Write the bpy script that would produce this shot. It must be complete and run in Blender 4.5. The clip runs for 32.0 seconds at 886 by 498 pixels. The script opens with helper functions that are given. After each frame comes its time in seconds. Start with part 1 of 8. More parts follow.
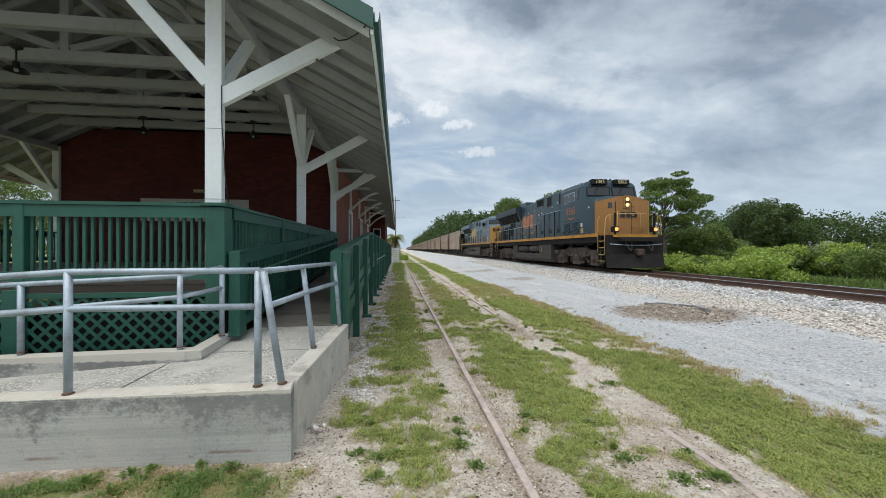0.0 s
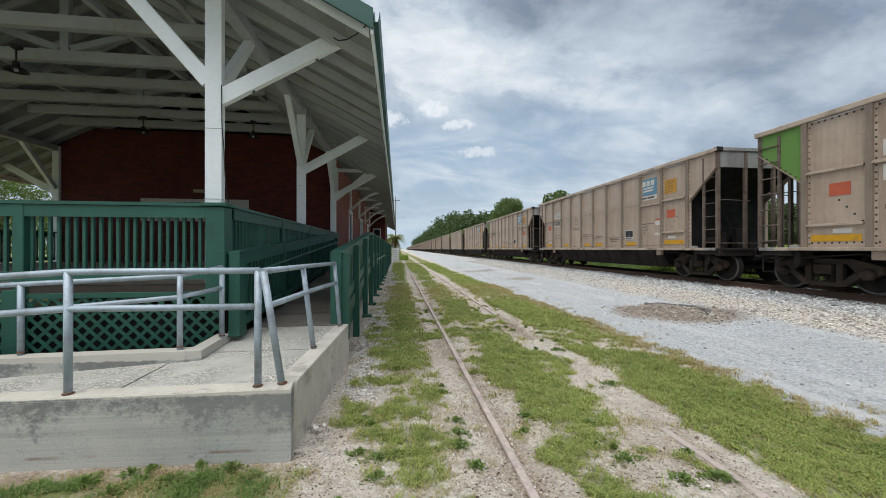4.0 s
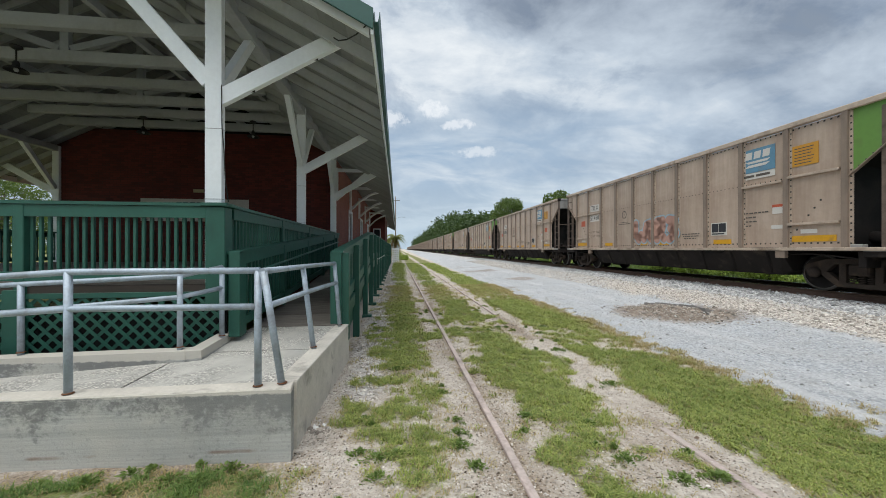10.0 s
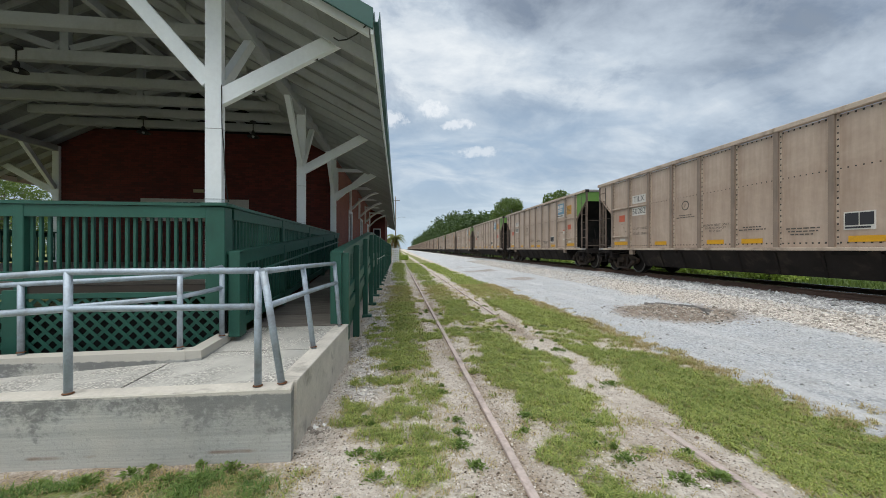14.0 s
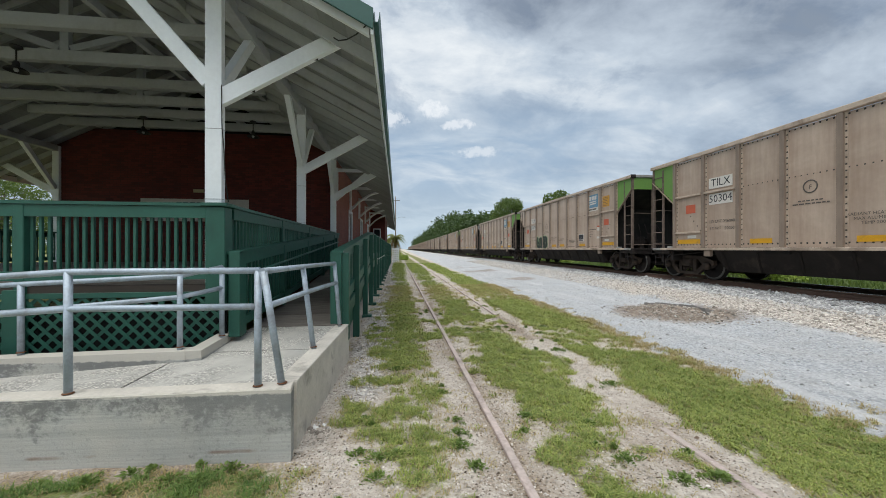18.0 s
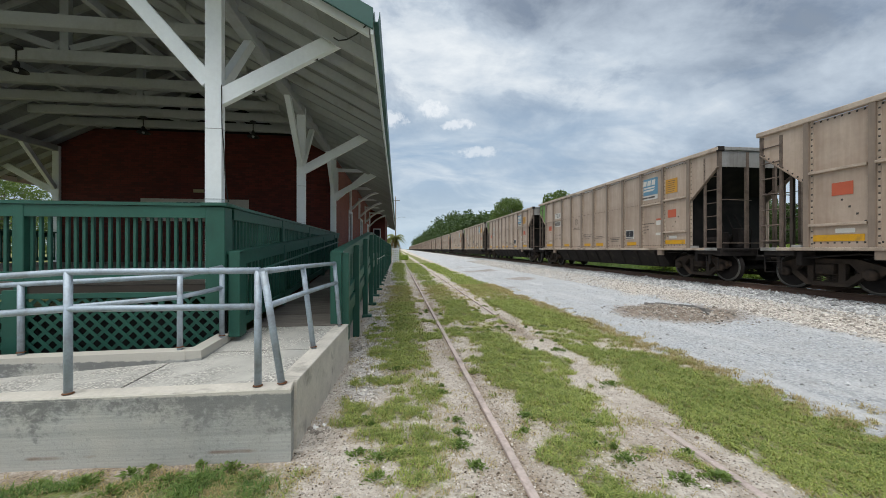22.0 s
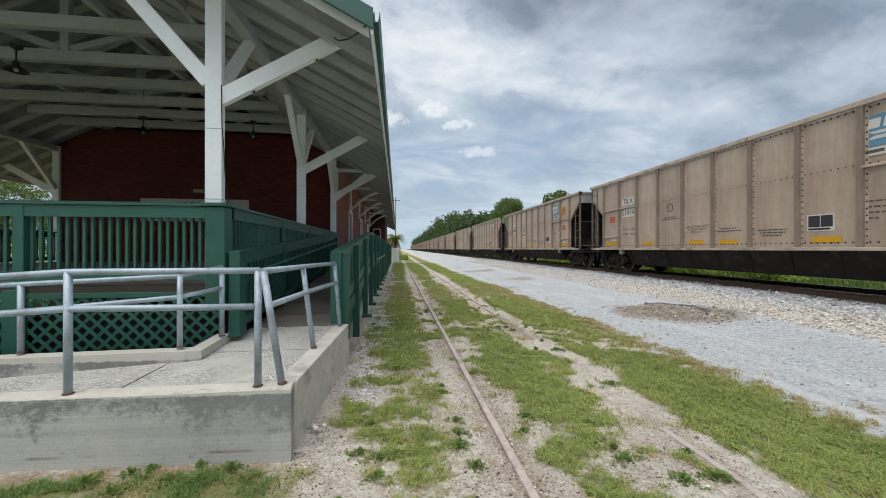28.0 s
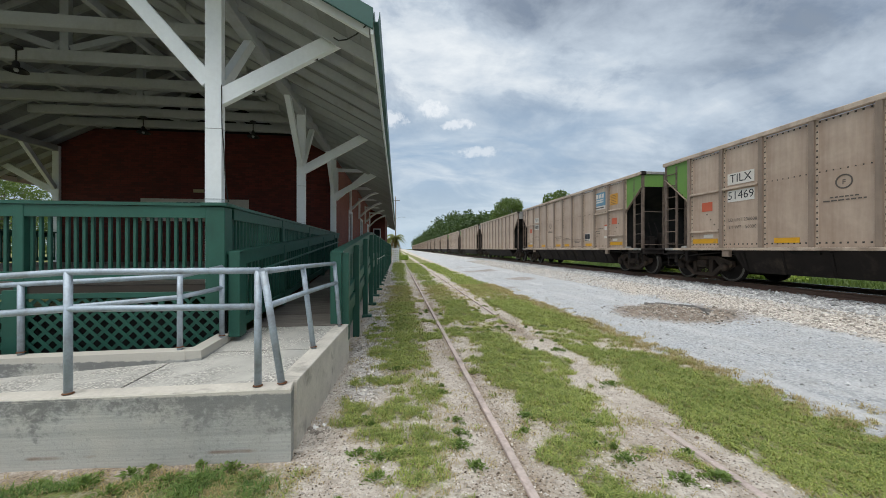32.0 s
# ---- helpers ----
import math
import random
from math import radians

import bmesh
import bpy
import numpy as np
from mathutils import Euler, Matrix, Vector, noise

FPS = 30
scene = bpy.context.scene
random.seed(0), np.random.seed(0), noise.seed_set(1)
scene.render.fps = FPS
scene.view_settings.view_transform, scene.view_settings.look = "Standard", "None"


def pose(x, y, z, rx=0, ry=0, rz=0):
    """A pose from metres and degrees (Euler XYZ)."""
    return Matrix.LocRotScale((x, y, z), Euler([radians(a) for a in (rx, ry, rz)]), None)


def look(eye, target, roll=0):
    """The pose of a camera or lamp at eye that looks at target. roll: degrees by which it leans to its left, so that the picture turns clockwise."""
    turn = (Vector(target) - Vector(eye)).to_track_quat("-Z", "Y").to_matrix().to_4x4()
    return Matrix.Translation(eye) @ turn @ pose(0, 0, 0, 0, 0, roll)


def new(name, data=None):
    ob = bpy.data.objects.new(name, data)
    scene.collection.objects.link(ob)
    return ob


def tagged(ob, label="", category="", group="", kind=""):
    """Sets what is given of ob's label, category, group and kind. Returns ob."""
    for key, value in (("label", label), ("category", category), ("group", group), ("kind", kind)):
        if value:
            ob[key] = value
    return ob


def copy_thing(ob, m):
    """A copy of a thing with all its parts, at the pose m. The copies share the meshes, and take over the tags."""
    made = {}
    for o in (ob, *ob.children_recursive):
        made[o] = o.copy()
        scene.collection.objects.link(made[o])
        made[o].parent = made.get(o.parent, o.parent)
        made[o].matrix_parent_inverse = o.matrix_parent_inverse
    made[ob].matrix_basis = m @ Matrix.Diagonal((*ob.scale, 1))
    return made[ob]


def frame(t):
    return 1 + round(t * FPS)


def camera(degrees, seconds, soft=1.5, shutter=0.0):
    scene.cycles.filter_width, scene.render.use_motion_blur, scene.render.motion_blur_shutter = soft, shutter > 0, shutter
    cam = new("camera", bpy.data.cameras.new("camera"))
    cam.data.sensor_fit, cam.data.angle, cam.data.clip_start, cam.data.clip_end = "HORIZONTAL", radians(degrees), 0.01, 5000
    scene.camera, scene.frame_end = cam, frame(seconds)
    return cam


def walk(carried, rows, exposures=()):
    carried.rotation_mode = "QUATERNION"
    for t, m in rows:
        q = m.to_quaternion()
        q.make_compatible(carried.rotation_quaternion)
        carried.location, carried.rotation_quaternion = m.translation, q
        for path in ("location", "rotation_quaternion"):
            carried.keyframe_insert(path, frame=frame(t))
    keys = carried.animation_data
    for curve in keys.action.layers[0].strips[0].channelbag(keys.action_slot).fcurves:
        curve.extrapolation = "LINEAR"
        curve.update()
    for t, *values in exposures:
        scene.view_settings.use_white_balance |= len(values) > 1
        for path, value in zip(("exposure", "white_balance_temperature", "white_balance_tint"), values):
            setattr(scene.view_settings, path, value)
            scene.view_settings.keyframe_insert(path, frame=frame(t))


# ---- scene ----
cam = camera(101.55, 32.0, soft=0.7)
EYE = pose(0, 0, 1.62, 90, 0, -7.21)
walk(cam, [(0.0, EYE), (32.0, EYE)], exposures=[(0.0, 0.12), (32.0, 0.12)])


# ---- world and light ----
class Nodes:
    """Short hand for building a node tree."""

    def __init__(self, tree):
        self.t = tree
        self.t.nodes.clear()

    def add(self, kind, **inputs):
        n = self.t.nodes.new(kind)
        for k, v in inputs.items():
            self.put(n, k, v)
        return n

    def put(self, n, k, v):
        key = int(k[1:]) if k[0] == "i" and k[1:].isdigit() else k.replace("_", " ")
        s = n.inputs[key]
        if isinstance(v, bpy.types.NodeSocket):
            self.t.links.new(v, s)
        elif isinstance(v, bpy.types.Node):
            self.t.links.new(v.outputs[0], s)
        else:
            s.default_value = v

    def math(self, op, a, b=0.0, c=None, clamp=False):
        n = self.add("ShaderNodeMath", i0=a, i1=b)
        n.operation, n.use_clamp = op, clamp
        if c is not None:
            self.put(n, "i2", c)
        return n.outputs[0]

    def noise(self, vec, scale, detail=4.0, rough=0.55, distort=0.0):
        n = self.add("ShaderNodeTexNoise", Scale=scale, Detail=detail, Roughness=rough, Distortion=distort)
        if vec is not None:
            self.put(n, "Vector", vec)
        return n.outputs[0]

    def ramp(self, fac, *stops):
        n = self.add("ShaderNodeValToRGB", Fac=fac)
        e = n.color_ramp.elements
        while len(e) < len(stops):
            e.new(0.5)
        for el, (p, c) in zip(e, stops):
            el.position = p
            el.color = (*c, 1) if isinstance(c, tuple) else (c, c, c, 1)
        return n.outputs[0]

    def mix(self, fac, a, b, blend="MIX"):
        n = self.add("ShaderNodeMix")
        n.data_type, n.blend_type = "RGBA", blend
        for i, v in ((0, fac), (6, a), (7, b)):
            if isinstance(v, tuple) and len(v) == 3:
                v = (*v, 1)
            self.put(n, "i%d" % i, v)
        return n.outputs[2]


world = bpy.data.worlds.new("world")
scene.world = world
world.use_nodes = True
W = Nodes(world.node_tree)
SUN_EL, SUN_AZ = radians(69), radians(212)
sky = W.add("ShaderNodeTexSky")
sky.sky_type, sky.sun_disc, sky.sun_elevation, sky.sun_rotation, sky.dust_density = "NISHITA", False, SUN_EL, SUN_AZ, 2.0
blue = W.mix(1.0, sky.outputs[0], (0.115, 0.112, 0.105), "MULTIPLY")
co = W.add("ShaderNodeTexCoord").outputs["Generated"]
sep = W.add("ShaderNodeSeparateXYZ", Vector=co)
up = W.math("ADD", W.math("MAXIMUM", sep.outputs[2], 0.0), 0.30)
plane = W.add("ShaderNodeCombineXYZ", X=W.math("DIVIDE", sep.outputs[0], up), Y=W.math("DIVIDE", sep.outputs[1], up), Z=0.0).outputs[0]
turn = W.add("ShaderNodeMapping", Vector=plane, Rotation=(0, 0, radians(52)), Scale=(1.0, 1.7, 1.0), Location=(0.9, 0.25, 0.0)).outputs[0]
c_big = W.noise(turn, 0.8, 2.0, 0.5, 0.2)
c_mid = W.noise(turn, 2.0, 7.0, 0.55, 0.5)
c_puff = W.noise(W.add("ShaderNodeMapping", Vector=co, Scale=(1.0, 1.0, 1.7), Location=(0.3, 0.1, 0.45)).outputs[0], 5.5, 9.0, 0.6, 0.3)
c_fine = W.noise(turn, 6.0, 6.0, 0.6, 0.3)
az = W.math("ARCTAN2", sep.outputs[0], sep.outputs[1])
el = W.math("ARCSINE", sep.outputs[2])


def sky_patch(u, v, ru, rv):
    """1 inside a soft oval of the sky at that bearing and height, in degrees."""
    dx = W.math("DIVIDE", W.math("SUBTRACT", az, radians(u)), radians(ru))
    dz = W.math("DIVIDE", W.math("SUBTRACT", el, radians(v)), radians(rv))
    rr = W.math("ADD", W.math("MULTIPLY", dx, dx), W.math("MULTIPLY", dz, dz))
    return W.math("POWER", 2.718, W.math("MULTIPLY", rr, -1.0))


lit = W.math("ADD", W.math("MULTIPLY", c_mid, 0.5), W.math("ADD", W.math("MULTIPLY", c_puff, 0.36), W.math("MULTIPLY", c_fine, 0.14)))
lit = W.math("ADD", lit, W.math("MULTIPLY", W.math("SUBTRACT", c_big, 0.5), 0.25))
lit = W.math("ADD", lit, W.math("MULTIPLY", sky_patch(4, 30, 11, 8), 0.15))
lit = W.math("ADD", lit, W.math("MULTIPLY", sky_patch(20, 27, 10, 4), 0.12))
lit = W.math("ADD", lit, W.math("MULTIPLY", sky_patch(28, 38, 18, 7), -0.19))
lit = W.math("ADD", lit, W.math("MULTIPLY", sky_patch(25, 31, 16, 3.5), -0.10))
lit = W.math("ADD", lit, W.math("MULTIPLY", sky_patch(49, 24, 10, 6), -0.13))
lit = W.math("ADD", lit, W.math("MULTIPLY", sky_patch(30, 19, 9, 4), 0.05))
lit = W.math("ADD", lit, W.math("MULTIPLY", sky_patch(8, 12, 30, 6), 0.05))
cloud = W.ramp(lit, (0.32, (0.225, 0.275, 0.35)), (0.44, (0.375, 0.44, 0.525)), (0.55, (0.51, 0.585, 0.67)), (0.70, (0.80, 0.84, 0.87)))
gaps = W.math("MULTIPLY", W.ramp(c_puff, (0.36, 1.0), (0.50, 0.0)), W.ramp(el, (0.10, 0.15), (0.30, 0.75), (0.60, 0.35)))
clouds = W.mix(W.math("MULTIPLY", gaps, 0.6), cloud, blue)
fair = W.math("MULTIPLY", sky_patch(8, 14, 34, 8.5), W.ramp(c_mid, (0.40, 1.0), (0.68, 0.45)))
clouds = W.mix(W.math("MULTIPLY", fair, 0.95), clouds, W.mix(W.ramp(c_mid, (0.42, 0.0), (0.62, 1.0)), (0.33, 0.45, 0.595), (0.48, 0.58, 0.685)))
haze = W.ramp(sep.outputs[2], (0.0, 0.9), (0.20, 0.0))
clouds = W.mix(haze, clouds, (0.475, 0.60, 0.70))
puff = W.noise(co, 30.0, 6.0, 0.62)
for u, v, ru, rv, tint in ((-0.6, 19.6, 2.3, 1.3, (0.86, 0.89, 0.92)), (12.2, 15.0, 4.2, 0.85, (0.74, 0.79, 0.84)), (9.6, 18.9, 2.8, 0.8, (0.84, 0.87, 0.91)), (5.4, 21.0, 2.6, 1.3, (0.86, 0.89, 0.92))):
    dx = W.math("DIVIDE", W.math("SUBTRACT", az, radians(u)), radians(ru))
    dz = W.math("DIVIDE", W.math("SUBTRACT", el, radians(v)), radians(rv))
    rr = W.math("ADD", W.math("ADD", W.math("MULTIPLY", dx, dx), W.math("MULTIPLY", dz, dz)), W.math("MULTIPLY", W.math("SUBTRACT", puff, 0.5), 4.5))
    clouds = W.mix(W.ramp(rr, (0.25, 0.62), (1.1, 0.0)), clouds, tint)
bg = W.add("ShaderNodeBackground", Color=clouds, Strength=1.0)
W.add("ShaderNodeOutputWorld", Surface=bg)

sun_data = bpy.data.lights.new("sun", "SUN")
sun_data.energy, sun_data.angle, sun_data.color = 3.0, radians(60), (1.0, 0.97, 0.92)
sun = new("sun", sun_data)
sun.matrix_world = look((math.sin(SUN_AZ) * 30, math.cos(SUN_AZ) * 30, 30 * math.tan(SUN_EL)), (0, 0, 0))

# ---- the line of the main track ----
TURN = -0.79
AWAY = Vector((math.sin(radians(0.79)), math.cos(radians(0.79)), 0))
SIDE = Vector((math.cos(radians(0.79)), -math.sin(radians(0.79)), 0))
TRACK = 11.34
RAIL_TOP = 0.585


def along(s, off=0.0, z=0.0):
    """The pose s metres up the main track from abeam the camera, off metres to its far side."""
    p = SIDE * (TRACK + off) + AWAY * s
    return pose(p.x, p.y, z, 0, 0, TURN)


# ---- mesh helpers ----
class Mesh:
    """Collects faces; each face remembers its material slot and if it is smooth."""

    def __init__(self):
        self.v, self.f, self.slot, self.smooth = [], [], [], []

    def add(self, verts, faces, slot=0, smooth=False, m=None):
        o = len(self.v)
        self.v += [tuple(m @ Vector(p)) for p in verts] if m else [tuple(p) for p in verts]
        self.f += [tuple(o + i for i in f) for f in faces]
        self.slot += [slot] * len(faces)
        self.smooth += [smooth] * len(faces)
        return self

    def box(self, x0, x1, y0, y1, z0, z1, b=0.0, slot=0, m=None):
        if b <= 0:
            v = [(x, y, z) for x in (x0, x1) for y in (y0, y1) for z in (z0, z1)]
            f = [(0, 1, 3, 2), (4, 6, 7, 5), (0, 4, 5, 1), (2, 3, 7, 6), (0, 2, 6, 4), (1, 5, 7, 3)]
            return self.add(v, f, slot, False, m)
        b = min(b, abs(x1 - x0) * 0.45, abs(y1 - y0) * 0.45, abs(z1 - z0) * 0.45)
        lo, hi = (x0, y0, z0), (x1, y1, z1)
        v, at = [], {}
        for c in [(i, j, k) for i in (0, 1) for j in (0, 1) for k in (0, 1)]:
            for a in range(3):
                p = [(hi if c[d] else lo)[d] for d in range(3)]
                for d in range(3):
                    if d != a:
                        p[d] += -b if c[d] else b
                at[c, a] = len(v)
                v.append(p)
        f = []
        for a in range(3):
            d, e = [i for i in range(3) if i != a]
            for s in (0, 1):
                q = []
                for i, j in ((0, 0), (1, 0), (1, 1), (0, 1)):
                    c = [0, 0, 0]
                    c[a], c[d], c[e] = s, i, j
                    q.append(at[tuple(c), a])
                f.append(q if (s == 1) == (a != 1) else q[::-1])
        for a in range(3):
            d, e = [i for i in range(3) if i != a]
            for i in (0, 1):
                for j in (0, 1):
                    c0, c1 = [0, 0, 0], [0, 0, 0]
                    c0[d] = c1[d] = i
                    c0[e] = c1[e] = j
                    c1[a] = 1
                    c0, c1 = tuple(c0), tuple(c1)
                    f.append((at[c0, d], at[c1, d], at[c1, e], at[c0, e]))
        for c in [(i, j, k) for i in (0, 1) for j in (0, 1) for k in (0, 1)]:
            f.append((at[c, 0], at[c, 1], at[c, 2]))
        return self.add(v, f, slot, False, m)

    def beam(self, p, q, w, h, b=0.0, up=(0, 0, 1), slot=0):
        """A squared timber from p to q: w across, h deep."""
        p, q = Vector(p), Vector(q)
        y = (q - p).normalized()
        x = y.cross(Vector(up))
        if x.length < 1e-4:
            x = Vector((1, 0, 0))
        x.normalize()
        z = x.cross(y)
        m = Matrix(((x.x, y.x, z.x, p.x), (x.y, y.y, z.y, p.y), (x.z, y.z, z.z, p.z), (0, 0, 0, 1)))
        return self.box(-w / 2, w / 2, 0, (q - p).length, -h / 2, h / 2, b, slot, m)

    def tube(self, points, r, n=8, slot=0, caps=True):
        """A round pipe through points; r may be a list."""
        pts = [Vector(p) for p in points]
        rs = r if isinstance(r, (list, tuple)) else [r] * len(pts)
        v, f = [], []
        x = None
        for i, p in enumerate(pts):
            d = (pts[min(i + 1, len(pts) - 1)] - pts[max(i - 1, 0)]).normalized()
            if x is None:
                x = d.orthogonal().normalized()
            x = (x - d * x.dot(d)).normalized()
            y = d.cross(x)
            for k in range(n):
                a = 2 * math.pi * k / n
                v.append(p + (x * math.cos(a) + y * math.sin(a)) * rs[i])
        for i in range(len(pts) - 1):
            for k in range(n):
                f.append((i * n + k, i * n + (k + 1) % n, (i + 1) * n + (k + 1) % n, (i + 1) * n + k))
        self.add(v, f, slot, n > 5)
        if caps:
            o = len(self.v) - len(v)
            self.f += [tuple(o + k for k in range(n))[::-1], tuple(o + (len(pts) - 1) * n + k for k in range(n))]
            self.slot += [slot] * 2
            self.smooth += [False] * 2
        return self

    def lathe(self, profile, axis_m, n=20, slot=0, smooth=True, caps=True):
        """Turns (radius, along) pairs round the local z axis of axis_m."""
        v = [(r * math.cos(2 * math.pi * k / n), r * math.sin(2 * math.pi * k / n), z) for r, z in profile for k in range(n)]
        f = [(i * n + k, i * n + (k + 1) % n, (i + 1) * n + (k + 1) % n, (i + 1) * n + k) for i in range(len(profile) - 1) for k in range(n)]
        if caps:
            f += [tuple(range(n))[::-1], tuple((len(profile) - 1) * n + k for k in range(n))]
        return self.add(v, f, slot, smooth, axis_m)

    def prism(self, outline, y0, y1, slot=0, m=None):
        """An outline in x, z pushed from y0 to y1."""
        n = len(outline)
        v = [(x, y0, z) for x, z in outline] + [(x, y1, z) for x, z in outline]
        f = [tuple(range(n)), tuple(range(2 * n - 1, n - 1, -1))]
        f += [(i, n + i, n + (i + 1) % n, (i + 1) % n) for i in range(n)]
        return self.add(v, f, slot, False, m)

    def side_prism(self, outline, x0, x1, slot=0, m=None):
        """An outline in y, z pushed from x0 to x1."""
        n = len(outline)
        v = [(x0, y, z) for y, z in outline] + [(x1, y, z) for y, z in outline]
        f = [tuple(range(n)), tuple(range(2 * n - 1, n - 1, -1))]
        f += [(i, n + i, n + (i + 1) % n, (i + 1) % n) for i in range(n)]
        return self.add(v, f, slot, False, m)

    def data(self, name, *materials):
        me = bpy.data.meshes.new(name)
        me.from_pydata(self.v, [], self.f)
        for mt in materials:
            me.materials.append(mt)
        me.polygons.foreach_set("material_index", self.slot)
        me.polygons.foreach_set("use_smooth", self.smooth)
        bm = bmesh.new()
        bm.from_mesh(me)
        bmesh.ops.recalc_face_normals(bm, faces=bm.faces)
        bm.to_mesh(me)
        bm.free()
        me.update()
        return me


def part(name, mesh, material, parent, label=""):
    """One mesh object under a thing or under a part."""
    mats = material if isinstance(material, (list, tuple)) else (material,)
    ob = new(name, mesh.data(name, *mats) if isinstance(mesh, Mesh) else mesh)
    ob.parent = parent
    if label:
        ob["label"] = label
    return ob


def thing(name, label, category, m=None, group="", kind="", mesh=None, material=None):
    """A top-level thing: an Empty at its base, or one mesh."""
    if mesh is None:
        ob = new(name)
    else:
        ob = new(name, mesh.data(name, *(material if isinstance(material, (list, tuple)) else (material,))) if isinstance(mesh, Mesh) else mesh)
    if m is not None:
        ob.matrix_basis = m
    return tagged(ob, label, category, group, kind)


def structure(name, mesh, material, label, category):
    return thing(name, label, category, kind="structure", mesh=mesh, material=material)


# ---- materials ----
def material(name, colour, rough=0.7, metal=0.0, vary=0.25, scale=6.0, bump=0.15, dirt=None, dirt_at=0.62, dirt_soft=0.12, dirt_scale=1.6,
             streak=0.0, spec=0.5, space="Object", bump_scale=None, rand=0.0, stretch=(1, 1, 1)):
    """A painted or raw surface: two scales of variation, stains, relief."""
    mt = bpy.data.materials.new(name)
    mt.use_nodes = True
    N = Nodes(mt.node_tree)
    co_ = N.add("ShaderNodeTexCoord").outputs[space] if space != "World" else N.add("ShaderNodeNewGeometry").outputs["Position"]
    if stretch != (1, 1, 1):
        co_ = N.add("ShaderNodeMapping", Vector=co_, Scale=stretch).outputs[0]
    fine = N.noise(co_, scale * 6, 5, 0.6)
    broad = N.noise(co_, scale * 0.5, 4, 0.55)
    dark = tuple(c * (1 - vary) for c in colour)
    light = tuple(min(1, c * (1 + vary)) for c in colour)
    col = N.mix(N.ramp(N.math("ADD", N.math("MULTIPLY", fine, 0.45), N.math("MULTIPLY", broad, 0.55)), (0.33, 0.0), (0.67, 1.0)), dark, light)
    if dirt:
        d = N.noise(co_, dirt_scale, 7, 0.62, 0.4)
        if streak:
            st = N.add("ShaderNodeMapping", Vector=co_, Scale=(1, 1, 0.08)).outputs[0]
            d = N.math("ADD", N.math("MULTIPLY", d, 1 - streak), N.math("MULTIPLY", N.noise(st, dirt_scale * 5, 5, 0.6), streak))
        col = N.mix(N.ramp(d, (dirt_at - dirt_soft, 0.0), (dirt_at + dirt_soft, 1.0)), col, dirt)
    if rand:
        r = N.add("ShaderNodeObjectInfo").outputs["Random"]
        v = N.math("ADD", N.math("MULTIPLY", r, 2 * rand), 1 - rand)
        col = N.mix(1.0, col, N.add("ShaderNodeCombineXYZ", X=v, Y=v, Z=v).outputs[0], "MULTIPLY")
    b = N.add("ShaderNodeBsdfPrincipled", Base_Color=col, Metallic=metal)
    N.put(b, "Roughness", N.math("ADD", N.math("MULTIPLY", fine, 0.25), rough - 0.12, clamp=True))
    N.put(b, "Specular IOR Level", spec)
    if bump:
        bn = N.noise(co_, bump_scale or scale * 9, 6, 0.65)
        N.put(b, "Normal", N.add("ShaderNodeBump", Strength=bump, Distance=0.01, Height=bn))
    N.add("ShaderNodeOutputMaterial", Surface=b)
    return mt


def glow(name, colour, strength):
    mt = bpy.data.materials.new(name)
    mt.use_nodes = True
    N = Nodes(mt.node_tree)
    N.add("ShaderNodeOutputMaterial", Surface=N.add("ShaderNodeEmission", Color=(*colour, 1), Strength=strength))
    return mt


def glass(name, tint=(0.02, 0.025, 0.03)):
    mt = bpy.data.materials.new(name)
    mt.use_nodes = True
    N = Nodes(mt.node_tree)
    b = N.add("ShaderNodeBsdfPrincipled", Base_Color=(*tint, 1), Roughness=0.06, Metallic=0.0)
    N.put(b, "Specular IOR Level", 0.8)
    N.add("ShaderNodeOutputMaterial", Surface=b)
    return mt




